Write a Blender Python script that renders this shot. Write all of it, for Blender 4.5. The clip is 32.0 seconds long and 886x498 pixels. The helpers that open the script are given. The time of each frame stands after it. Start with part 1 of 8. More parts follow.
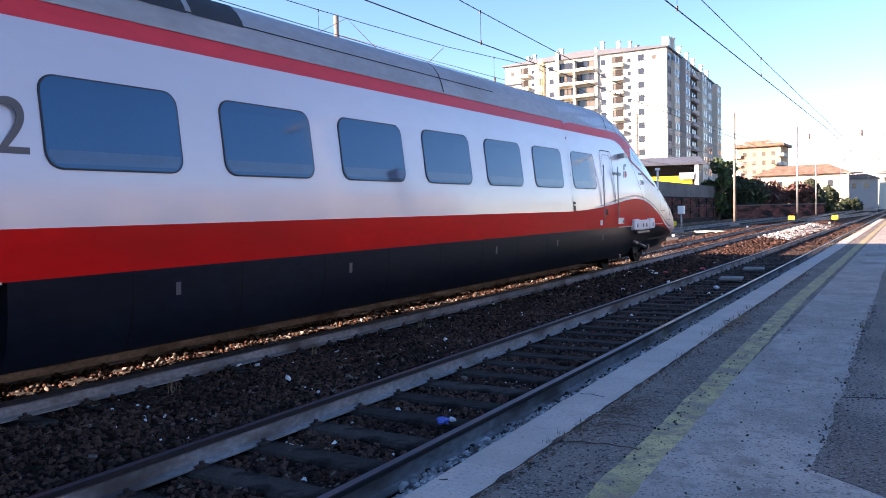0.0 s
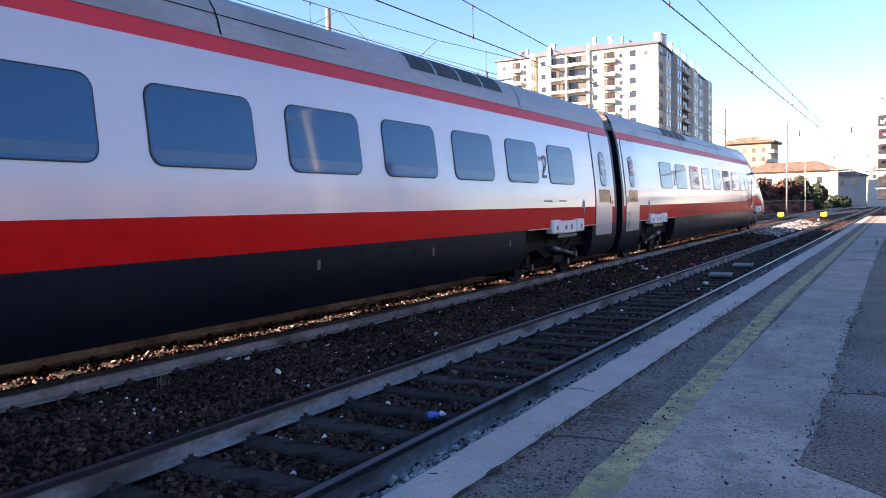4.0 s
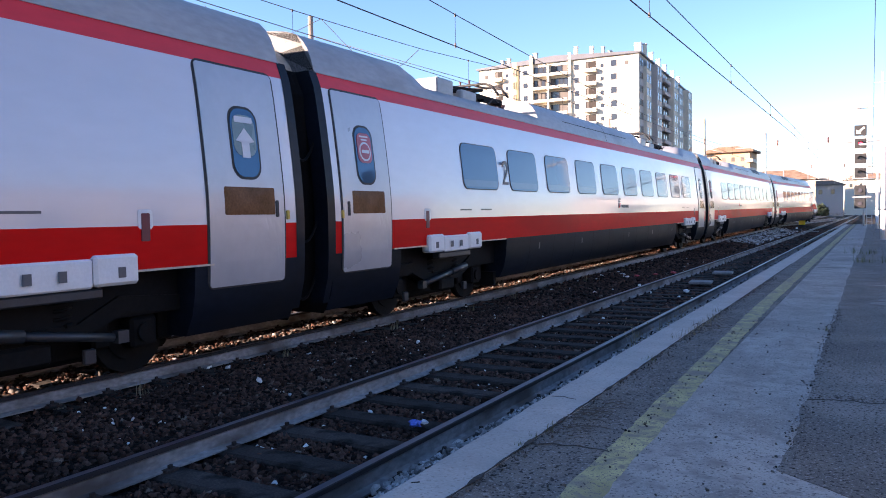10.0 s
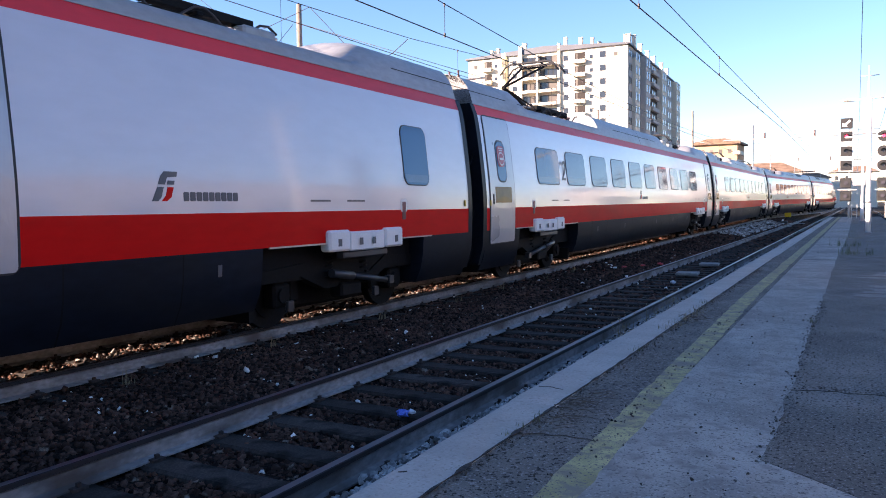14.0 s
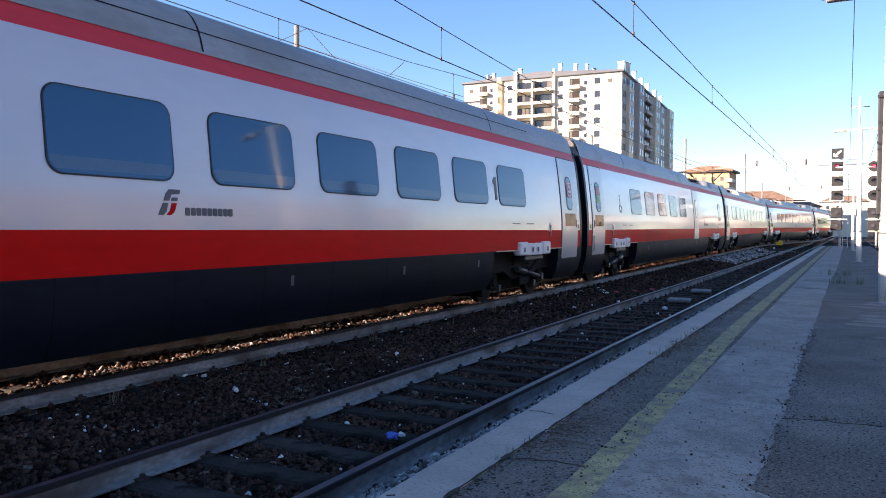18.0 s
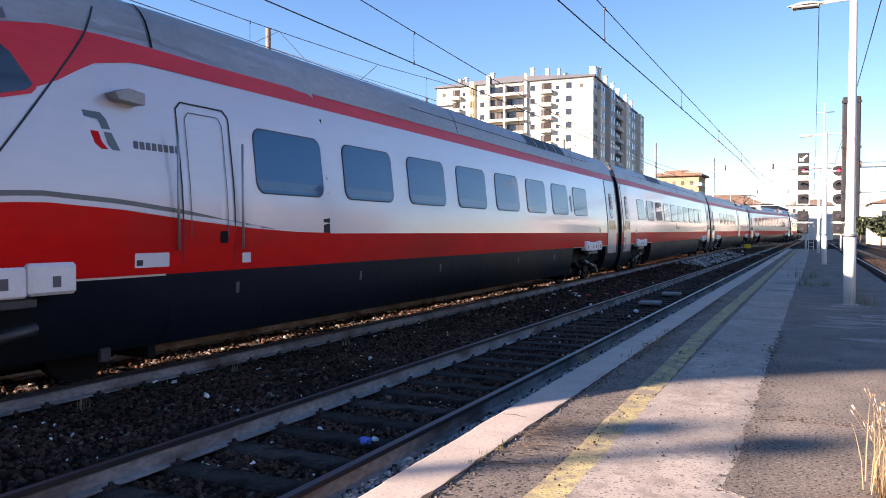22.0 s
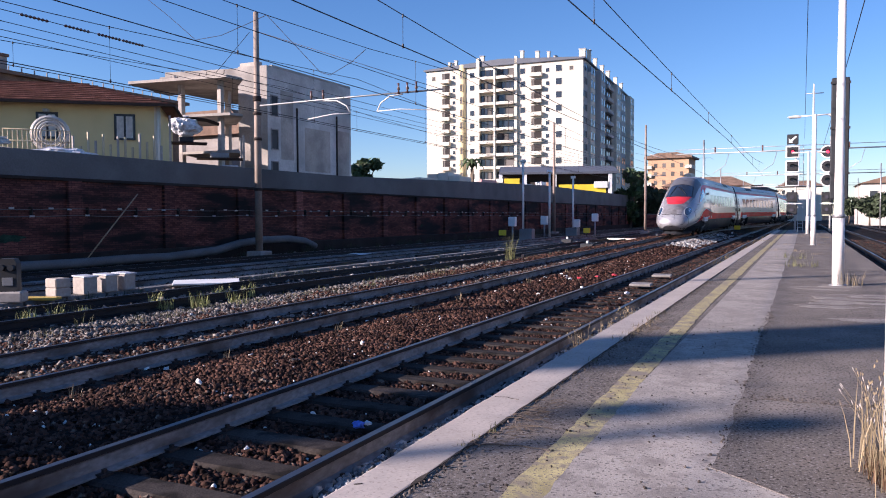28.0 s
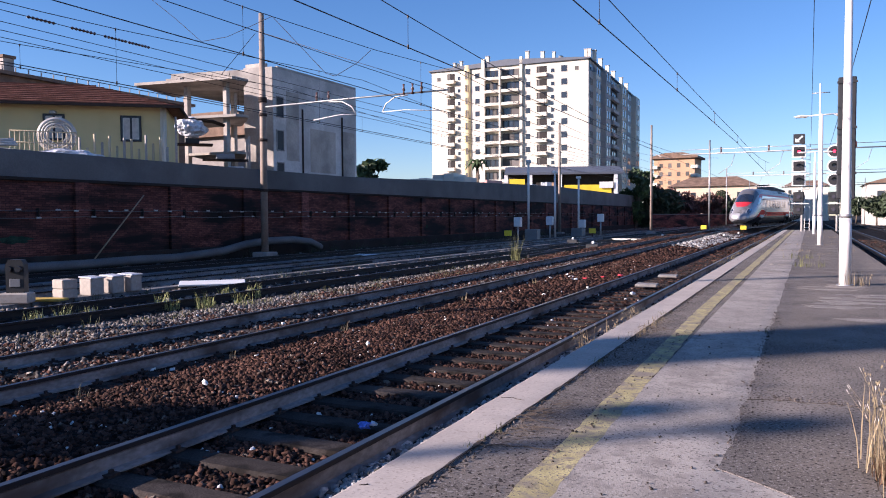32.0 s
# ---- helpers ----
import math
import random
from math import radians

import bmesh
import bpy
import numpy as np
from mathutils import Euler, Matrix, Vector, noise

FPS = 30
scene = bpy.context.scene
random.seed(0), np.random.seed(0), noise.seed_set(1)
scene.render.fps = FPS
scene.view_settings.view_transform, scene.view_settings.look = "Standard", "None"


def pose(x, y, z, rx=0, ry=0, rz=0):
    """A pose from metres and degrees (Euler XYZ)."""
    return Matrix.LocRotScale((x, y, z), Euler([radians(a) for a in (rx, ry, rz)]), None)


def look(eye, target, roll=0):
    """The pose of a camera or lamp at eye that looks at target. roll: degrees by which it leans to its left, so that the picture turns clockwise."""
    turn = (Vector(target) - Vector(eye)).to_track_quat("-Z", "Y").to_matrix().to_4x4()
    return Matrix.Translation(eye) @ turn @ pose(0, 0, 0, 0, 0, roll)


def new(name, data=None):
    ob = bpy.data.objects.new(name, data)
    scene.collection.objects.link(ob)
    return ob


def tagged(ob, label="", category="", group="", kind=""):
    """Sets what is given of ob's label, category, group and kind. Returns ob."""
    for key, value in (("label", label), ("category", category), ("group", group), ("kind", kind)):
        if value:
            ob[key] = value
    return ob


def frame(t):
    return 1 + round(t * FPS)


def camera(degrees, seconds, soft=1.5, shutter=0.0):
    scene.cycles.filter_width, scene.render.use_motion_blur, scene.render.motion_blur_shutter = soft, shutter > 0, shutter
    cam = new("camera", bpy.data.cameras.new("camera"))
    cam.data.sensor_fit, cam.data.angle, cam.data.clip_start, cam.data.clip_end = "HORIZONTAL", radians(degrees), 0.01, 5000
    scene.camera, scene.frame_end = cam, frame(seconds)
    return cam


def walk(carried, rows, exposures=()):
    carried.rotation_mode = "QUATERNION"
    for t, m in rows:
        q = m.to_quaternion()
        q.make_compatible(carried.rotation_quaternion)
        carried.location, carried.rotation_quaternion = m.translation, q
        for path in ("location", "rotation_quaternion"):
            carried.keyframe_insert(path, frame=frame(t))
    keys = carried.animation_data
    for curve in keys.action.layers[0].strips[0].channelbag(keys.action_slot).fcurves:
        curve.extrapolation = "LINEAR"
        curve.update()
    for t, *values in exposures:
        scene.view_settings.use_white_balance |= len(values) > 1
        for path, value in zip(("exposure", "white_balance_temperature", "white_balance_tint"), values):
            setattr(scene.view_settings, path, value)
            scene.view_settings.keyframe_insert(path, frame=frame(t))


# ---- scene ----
EYE = 1.57  # the eye above the rail heads
cam = camera(61.0, 32.0, soft=1.0, shutter=0.0)
PATH = [
    (0.0, pose(0, 0, EYE, 87.39, 1.47, 31.68)),
    (0.5, pose(0, 0, EYE, 87.00, 1.59, 31.56)),
    (1.0, pose(0, 0, EYE, 86.82, 1.68, 31.79)),
    (1.5, pose(0, 0, EYE, 87.04, 1.45, 31.72)),
    (2.0, pose(0, 0, EYE, 86.77, 1.41, 32.13)),
    (2.5, pose(0, 0, EYE, 86.83, 1.41, 31.52)),
    (3.0, pose(0, 0, EYE, 87.06, 0.96, 31.65)),
    (3.5, pose(0, 0, EYE, 87.03, 1.09, 31.33)),
    (5.5, pose(0, 0, EYE, 86.92, 0.91, 30.34)),
    (6.0, pose(0, 0, EYE, 87.53, 1.14, 30.12)),
    (6.5, pose(0, 0, EYE, 87.65, 1.31, 30.35)),
    (7.0, pose(0, 0, EYE, 87.74, 1.31, 30.24)),
    (7.5, pose(0, 0, EYE, 87.48, 1.06, 30.25)),
    (8.0, pose(0, 0, EYE, 86.88, 1.00, 29.94)),
    (8.5, pose(0, 0, EYE, 87.27, 1.11, 30.56)),
    (9.0, pose(0, 0, EYE, 87.75, 1.08, 30.48)),
    (9.5, pose(0, 0, EYE, 87.70, 1.10, 30.03)),
    (10.0, pose(0, 0, EYE, 87.53, 1.02, 29.67)),
    (10.5, pose(0, 0, EYE, 87.65, 1.01, 29.65)),
    (11.0, pose(0, 0, EYE, 87.54, 0.83, 29.37)),
    (11.5, pose(0, 0, EYE, 87.25, 0.62, 29.50)),
    (12.0, pose(0, 0, EYE, 87.69, 0.86, 29.31)),
    (12.5, pose(0, 0, EYE, 87.30, 0.92, 29.49)),
    (13.0, pose(0, 0, EYE, 86.85, 0.42, 28.16)),
    (13.5, pose(0, 0, EYE, 86.70, 0.62, 28.30)),
    (14.0, pose(0, 0, EYE, 86.78, 0.70, 28.79)),
    (14.5, pose(0, 0, EYE, 87.96, 0.75, 28.99)),
    (16.5, pose(0, 0, EYE, 88.00, 0.50, 28.23)),
    (17.0, pose(0, 0, EYE, 88.13, 0.03, 28.39)),
    (17.5, pose(0, 0, EYE, 88.67, -0.13, 28.64)),
    (18.0, pose(0, 0, EYE, 88.46, -0.33, 28.28)),
    (18.5, pose(0, 0, EYE, 88.53, -0.50, 27.75)),
    (19.0, pose(0, 0, EYE, 89.17, -0.30, 26.78)),
    (19.5, pose(0, 0, EYE, 89.40, -0.15, 26.54)),
    (20.0, pose(0, 0, EYE, 88.87, -0.19, 26.62)),
    (20.5, pose(0, 0, EYE, 88.70, -0.38, 26.54)),
    (21.0, pose(0, 0, EYE, 88.65, -0.51, 26.00)),
    (21.5, pose(0, 0, EYE, 88.84, -0.36, 26.17)),
    (22.0, pose(0, 0, EYE, 88.76, -0.23, 26.23)),
    (22.5, pose(0, 0, EYE, 88.60, -0.34, 26.21)),
    (23.0, pose(0, 0, EYE, 88.13, -0.51, 26.38)),
    (23.5, pose(0, 0, EYE, 87.87, -0.48, 26.38)),
    (24.0, pose(0, 0, EYE, 87.82, -0.28, 26.33)),
    (24.5, pose(0, 0, EYE, 87.92, -0.31, 26.35)),
    (26.5, pose(0, 0, EYE, 87.77, 0.28, 25.59)),
    (27.0, pose(0, 0, EYE, 87.74, 0.23, 25.85)),
    (27.5, pose(0, 0, EYE, 87.53, 0.21, 25.47)),
    (28.0, pose(0, 0, EYE, 87.55, 0.26, 25.54)),
    (28.5, pose(0, 0, EYE, 87.51, 0.23, 25.54)),
    (29.0, pose(0, 0, EYE, 87.19, 0.40, 26.16)),
    (29.5, pose(0, 0, EYE, 87.17, 0.35, 26.16)),
    (30.0, pose(0, 0, EYE, 87.27, 0.30, 25.92)),
    (30.5, pose(0, 0, EYE, 87.38, 0.39, 26.01)),
    (31.0, pose(0, 0, EYE, 87.33, 0.42, 25.75)),
    (31.5, pose(0, 0, EYE, 87.51, 0.33, 26.04)),
    (32.0, pose(0, 0, EYE, 87.60, 0.37, 25.95)),
]
walk(cam, PATH, exposures=[
    (0.0, 2.46, 6650, 29.5), (4.0, 2.42, 6650, 29.5), (13.0, 2.3, 6600, 29), (17.0, 2.05, 6600, 25), (19.0, 2.08, 6600, 24.5), (20.0, 1.82, 6420, 23.5), (21.0, 1.82, 6420, 23.5), (22.0, 1.95, 6550, 26.5), (22.6, 1.97, 6250, 25.5), (23.2, 1.76, 5850, 26), (24.0, 1.22, 5620, 25.5), (27.0, 1.15, 5540, 27), (32.0, 1.17, 5540, 27)])

# ---- daylight: a low sun behind and to the left of the platform ----
SUN_AZ, SUN_EL = 41.0, 18.5   # shadows fall this far from +x towards +y
world = bpy.data.worlds.new("daylight")
scene.world = world
world.use_nodes = True
wn, wl = world.node_tree.nodes, world.node_tree.links
sky = wn.new("ShaderNodeTexSky")
sky.sky_type = "NISHITA"
sky.sun_disc = False
sky.sun_elevation = radians(SUN_EL)
SUN_DIR = Vector((-math.cos(radians(SUN_AZ)), -math.sin(radians(SUN_AZ)), math.tan(radians(SUN_EL)))).normalized()
sky.sun_rotation = math.atan2(SUN_DIR.x, SUN_DIR.y)
sky.air_density, sky.dust_density, sky.ozone_density = 1.0, 0.08, 3.0
bg = wn["Background"]
bg.inputs["Strength"].default_value = 0.065
tone = wn.new("ShaderNodeHueSaturation")
tone.inputs["Saturation"].default_value = 1.15
wl.new(sky.outputs["Color"], tone.inputs["Color"])
wl.new(tone.outputs["Color"], bg.inputs["Color"])
lamp = bpy.data.lights.new("sun", "SUN")
lamp.energy, lamp.angle, lamp.color = 5.0, radians(0.53), (1.0, 0.835, 0.62)
sun = new("sun", lamp)
sun.matrix_world = look((0, 0, 60), Vector((0, 0, 60)) - SUN_DIR)

# ---- materials ----
def material(name, color, rough=0.6, metal=0.0, var=0.25, scale=3.0, fine=40.0, bump=0.0, spec=None, coat=0.0, coat_rough=0.08,
             emit=0.0, stain=None, stain_scale=0.8, stain_at=0.55, stain_to=0.7, per_object=0.0, per_island=0.0, grit=None, stretch=(1, 1, 1), dist=0.01, courses=False):
    """A surface with variation at two scales, stains with a shape of their own, and a fine relief."""
    m = bpy.data.materials.new(name)
    m.use_nodes = True
    n, l = m.node_tree.nodes, m.node_tree.links
    b = n["Principled BSDF"]
    b.inputs["Roughness"].default_value, b.inputs["Metallic"].default_value = rough, metal
    spec = (0.12 if rough > 0.8 else 0.5) if spec is None else spec
    b.inputs["Specular IOR Level"].default_value, b.inputs["Coat Weight"].default_value = spec, coat
    b.inputs["Coat Roughness"].default_value = coat_rough
    co = n.new("ShaderNodeTexCoord")
    mp = n.new("ShaderNodeMapping")
    mp.inputs["Scale"].default_value = stretch
    l.new(co.outputs["Object"], mp.inputs["Vector"])

    def tex(s, d):
        t = n.new("ShaderNodeTexNoise")
        t.inputs["Scale"].default_value, t.inputs["Detail"].default_value = s, d
        l.new(mp.outputs["Vector"], t.inputs["Vector"])
        return t.outputs["Fac"]

    def ramp(fac, lo, hi, a, c):
        r = n.new("ShaderNodeMapRange")
        for k, v in zip((1, 2, 3, 4), (lo, hi, a, c)):
            r.inputs[k].default_value = v
        l.new(fac, r.inputs[0])
        return r.outputs[0]

    def times(a, c):
        k = n.new("ShaderNodeMath")
        k.operation = "MULTIPLY"
        for i, v in enumerate((a, c)):
            if isinstance(v, (int, float)):
                k.inputs[i].default_value = v
            else:
                l.new(v, k.inputs[i])
        return k.outputs[0]

    big, small = tex(scale, 5.0), tex(fine, 4.0)
    fac = times(ramp(big, 0.3, 0.7, 1 - var, 1 + var), ramp(small, 0.3, 0.7, 1 - var * 0.7, 1 + var * 0.7))
    if per_object:
        info = n.new("ShaderNodeObjectInfo")
        fac = times(fac, ramp(info.outputs["Random"], 0, 1, 1 - per_object, 1 + per_object))
    if per_island:
        geo = n.new("ShaderNodeNewGeometry")
        fac = times(fac, ramp(geo.outputs["Random Per Island"], 0, 1, 1 - per_island, 1 + per_island))
    mul = n.new("ShaderNodeMix")
    mul.data_type, mul.blend_type = "RGBA", "MULTIPLY"
    mul.inputs["Factor"].default_value = 1.0
    mul.inputs["A"].default_value = (*color, 1)
    comb = n.new("ShaderNodeCombineColor")
    for i in range(3):
        l.new(fac, comb.inputs[i])
    l.new(comb.outputs[0], mul.inputs["B"])
    out = mul.outputs["Result"]
    if courses:
        # courses of bricks on a wall that runs along y
        sep, com = n.new("ShaderNodeSeparateXYZ"), n.new("ShaderNodeCombineXYZ")
        l.new(co.outputs["Object"], sep.inputs[0])
        l.new(sep.outputs["Y"], com.inputs["X"])
        l.new(sep.outputs["Z"], com.inputs["Y"])
        br = n.new("ShaderNodeTexBrick")
        for key, v in (("Scale", 1.0), ("Mortar Size", 0.008), ("Brick Width", 0.26), ("Row Height", 0.078), ("Bias", -0.2)):
            br.inputs[key].default_value = v
        br.inputs["Color1"].default_value, br.inputs["Color2"].default_value, br.inputs["Mortar"].default_value = (1.45, 1.3, 1.2, 1), (0.5, 0.5, 0.55, 1), (0.4, 0.5, 0.55, 1)
        l.new(com.outputs[0], br.inputs["Vector"])
        mb = n.new("ShaderNodeMix")
        mb.data_type, mb.blend_type = "RGBA", "MULTIPLY"
        mb.inputs["Factor"].default_value = 1.0
        l.new(out, mb.inputs["A"])
        l.new(br.outputs["Color"], mb.inputs["B"])
        out = mb.outputs["Result"]
    if stain:
        mix = n.new("ShaderNodeMix")
        mix.data_type = "RGBA"
        l.new(ramp(tex(stain_scale, 6.0), stain_at, stain_to, 0, 1), mix.inputs["Factor"])
        l.new(out, mix.inputs["A"])
        mix.inputs["B"].default_value = (*stain, 1)
        out = mix.outputs["Result"]
    if grit:
        for gc, gs, lo, hi in grit:
            mix = n.new("ShaderNodeMix")
            mix.data_type = "RGBA"
            l.new(ramp(tex(gs, 2.0), lo, hi, 0, 1), mix.inputs["Factor"])
            l.new(out, mix.inputs["A"])
            mix.inputs["B"].default_value = (*gc, 1)
            out = mix.outputs["Result"]
    l.new(out, b.inputs["Base Color"])
    l.new(ramp(big, 0.25, 0.75, max(rough - 0.08, 0.02), min(rough + 0.1, 1)), b.inputs["Roughness"])
    if bump:
        bp = n.new("ShaderNodeBump")
        bp.inputs["Strength"].default_value, bp.inputs["Distance"].default_value = bump, dist
        l.new(small, bp.inputs["Height"])
        l.new(bp.outputs[0], b.inputs["Normal"])
    if emit:
        b.inputs["Emission Color"].default_value = (*color, 1)
        b.inputs["Emission Strength"].default_value = emit
    return m


M = {}
M["ground"] = material("earth", (0.034, 0.029, 0.025), 0.95, var=0.45, scale=0.7, fine=14, bump=0.8, dist=0.05, stain=(0.03, 0.028, 0.026), stain_scale=0.25)
# near-black, so the gaps between the stones read as shade
M["ballast_bed"] = material("ballast bed", (0.012, 0.008, 0.0065), 0.95, var=0.5, scale=1.2, fine=28, bump=1.0, dist=0.05)
M["stone"] = material("brown ballast", (0.060, 0.031, 0.022), 0.9, var=0.4, scale=1.1, fine=50, bump=0.4, per_island=0.95, stain=(0.20, 0.16, 0.125), stain_scale=6, stain_at=0.64, stain_to=0.69)
M["stone_grey"] = material("grey ballast", (0.165, 0.146, 0.13), 0.9, var=0.3, scale=1.5, fine=50, bump=0.4, per_island=0.8)
M["stone_pale"] = material("pale grey stone", (0.40, 0.38, 0.35), 0.85, var=0.2, scale=9, fine=60, bump=0.3, per_island=0.5)
M["pebble"] = material("pale grey pebbles", (0.27, 0.262, 0.25), 0.85, var=0.3, scale=2.5, fine=50, bump=0.3, per_island=0.85)
M["stone_white"] = material("white stone", (0.72, 0.70, 0.66), 0.8, var=0.15, scale=9, fine=60, bump=0.3, per_island=0.2)
M["sleeper"] = material("weathered concrete sleeper", (0.052, 0.043, 0.038), 0.9, var=0.45, scale=3, fine=60, bump=0.4, per_object=0.3, stain=(0.017, 0.014, 0.012), stain_scale=3.5, stain_at=0.48, stain_to=0.62)
M["rail"] = material("rusty rail steel", (0.02, 0.0175, 0.019), 0.6, metal=0.2, var=0.25, scale=2, fine=50, bump=0.2, spec=0.3, stretch=(1, 0.3, 1))
M["rail_web"] = material("lime-streaked rail web", (0.212, 0.208, 0.208), 0.8, var=0.4, scale=2.6, fine=30, bump=0.2, stain=(0.08, 0.065, 0.058), stain_scale=2.4, stain_at=0.5, stain_to=0.66, stretch=(1, 0.5, 1))
M["rail_head"] = material("worn rail head", (0.115, 0.12, 0.14), 0.34, metal=0.85, var=0.15, scale=2, fine=30, stretch=(1, 0.1, 1))
M["clip"] = material("rusty clip iron", (0.06, 0.045, 0.04), 0.85, metal=0.3, var=0.3, scale=20)
M["coping"] = material("worn stone coping", (0.45, 0.39, 0.34), 0.85, grit=(((0.33, 0.285, 0.25), 50, 0.60, 0.70),), var=0.12, scale=2.2, fine=55, bump=0.1, per_object=0.03, stain=(0.36, 0.31, 0.27), stain_scale=1.4, stain_at=0.55, stain_to=0.8)
M["kerb_face"] = material("platform face concrete", (0.28, 0.26, 0.24), 0.9, var=0.3, scale=2, fine=40, bump=0.4, stain=(0.1, 0.09, 0.08))
M["asphalt"] = material("old asphalt", (0.182, 0.155, 0.132), 0.92, grit=(((0.30, 0.27, 0.245), 62, 0.59, 0.65), ((0.045, 0.038, 0.033), 48, 0.57, 0.63)), var=0.34, scale=1.7, fine=110, bump=0.4, stain=(0.118, 0.101, 0.089), stain_scale=1.9, stain_at=0.5, stain_to=0.74)
M["asphalt_dark"] = material("darker patched asphalt", (0.188, 0.161, 0.138), 0.93, grit=(((0.30, 0.27, 0.245), 62, 0.59, 0.65), ((0.045, 0.038, 0.033), 48, 0.57, 0.63)), var=0.34, scale=1.8, fine=100, bump=0.4, stain=(0.15, 0.129, 0.112), stain_scale=1.3, stain_at=0.5, stain_to=0.74)
M["screed"] = material("worn concrete screed", (0.355, 0.315, 0.275), 0.9, grit=(((0.42, 0.38, 0.345), 65, 0.58, 0.68), ((0.15, 0.132, 0.118), 55, 0.58, 0.66), ((0.25, 0.22, 0.195), 8, 0.54, 0.72)), var=0.22, scale=1.6, fine=100, bump=0.3, stain=(0.24, 0.21, 0.186), stain_scale=2.0, stain_at=0.48, stain_to=0.72)
M["screed_pale"] = material("pale worn screed", (0.30, 0.268, 0.238), 0.9, grit=(((0.17, 0.146, 0.125), 40, 0.5, 0.6),), var=0.25, scale=3, fine=90, bump=0.5)
M["yellow_line"] = material("worn yellow paint", (0.44, 0.375, 0.185), 0.88, grit=(((0.18, 0.155, 0.13), 60, 0.56, 0.63), ((0.26, 0.222, 0.165), 14, 0.50, 0.66)), var=0.25, scale=4, fine=60, bump=0.3, stain=(0.25, 0.21, 0.17), stain_scale=6, stain_at=0.48, stain_to=0.68)
M["crack"] = material("dirt in cracks", (0.075, 0.062, 0.052), 0.95, var=0.4, scale=6)
M["crumb"] = material("asphalt crumbs", (0.11, 0.09, 0.075), 0.95, var=0.3, scale=30, per_island=0.75)
M["brick"] = material("sooty brick", (0.13, 0.054, 0.046), 0.9, stretch=(1, 0.35, 1.9), var=0.5, scale=1.2, fine=22, bump=0.5, per_object=0.35, courses=True, stain=(0.022, 0.018, 0.018), stain_scale=0.75, stain_at=0.47, stain_to=0.62)
M["mortar"] = material("dark mortar", (0.034, 0.026, 0.023), 0.95, var=0.3, scale=1, fine=25, bump=0.5, stain=(0.05, 0.045, 0.04), stain_scale=0.5)
M["render_grey"] = material("grey cement render", (0.155, 0.15, 0.147), 0.92, var=0.16, scale=0.8, fine=25, bump=0.4, stain=(0.10, 0.097, 0.095), stain_scale=0.4, stain_at=0.5, stain_to=0.75)
M["concrete"] = material("bare concrete", (0.42, 0.375, 0.33), 0.9, var=0.2, scale=0.6, fine=12, bump=0.4, stain=(0.25, 0.225, 0.205), stain_scale=0.5, stain_at=0.48, stain_to=0.72)
M["concrete_dark"] = material("shaded old concrete", (0.30, 0.27, 0.25), 0.92, var=0.2, scale=0.9, fine=16, bump=0.4)
M["yellow_wall"] = material("yellow house render", (0.66, 0.54, 0.28), 0.88, var=0.06, scale=0.8, fine=30, bump=0.2, stain=(0.52, 0.43, 0.24), stain_scale=0.4, stain_at=0.6, stain_to=0.8)
M["roof_tile"] = material("brown roof tiles", (0.20, 0.09, 0.065), 0.85, var=0.3, scale=2, fine=18, bump=0.6, per_object=0.15, stretch=(1, 1, 1))
M["roof_red"] = material("red-brown clay tiles", (0.21, 0.14, 0.102), 0.85, var=0.3, scale=1, fine=10, bump=0.6)
M["tower_wall"] = material("cream tower render", (0.68, 0.625, 0.52), 0.85, var=0.06, scale=0.15, fine=3, bump=0.1, stain=(0.60, 0.54, 0.455), stain_scale=0.08, stain_at=0.48, stain_to=0.8)
M["tower_yellow"] = material("ochre stair tower", (0.72, 0.58, 0.33), 0.85, var=0.06, scale=0.2, fine=3)
# grey that puts the tower flank's shade into its colour
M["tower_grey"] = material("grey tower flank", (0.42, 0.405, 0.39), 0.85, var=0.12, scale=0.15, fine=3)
# near-black that stands in for shade in recesses and under eaves
M["tower_shade"] = material("shaded loggia", (0.05, 0.044, 0.042), 0.9, var=0.2, scale=0.4, fine=4)
M["slate"] = material("dark roof sheet", (0.10, 0.11, 0.135), 0.6, var=0.15, scale=0.3, fine=5)
M["orange_wall"] = material("orange render", (0.50, 0.32, 0.20), 0.88, var=0.08, scale=0.2, fine=3)
M["beige_wall"] = material("beige render", (0.62, 0.49, 0.36), 0.88, var=0.1, scale=0.3, fine=3)
M["white_paint"] = material("white paint", (0.78, 0.77, 0.74), 0.5, var=0.06, scale=2, fine=30, stain=(0.6, 0.56, 0.5), stain_scale=1.5, stain_at=0.6, stain_to=0.8)
M["white_post"] = material("pale painted steel", (0.72, 0.68, 0.63), 0.45, var=0.06, scale=2, fine=25, stain=(0.5, 0.42, 0.36), stain_scale=2.5, stain_at=0.64, stain_to=0.76)
M["steel"] = material("galvanised steel", (0.42, 0.41, 0.40), 0.5, metal=0.7, var=0.15, scale=3, fine=40)
M["rust_steel"] = material("brownish mast steel", (0.30, 0.235, 0.19), 0.75, metal=0.3, var=0.25, scale=2, fine=30, bump=0.2)
M["wire"] = material("dark copper wire", (0.055, 0.045, 0.045), 0.6, metal=0.5, var=0.1)
M["insulator"] = material("brown insulator", (0.10, 0.045, 0.035), 0.3, var=0.1)
M["black"] = material("matt black", (0.018, 0.018, 0.02), 0.6, var=0.15, scale=3)
M["board"] = material("dark grey board", (0.02, 0.021, 0.024), 0.6, var=0.2, scale=1.2, fine=20)
M["board_side"] = material("grey board edge", (0.22, 0.22, 0.22), 0.6, var=0.15, scale=1.2, fine=20)
M["red_lamp"] = material("red signal lens", (1.0, 0.05, 0.09), 0.3, var=0.0, emit=1.1)
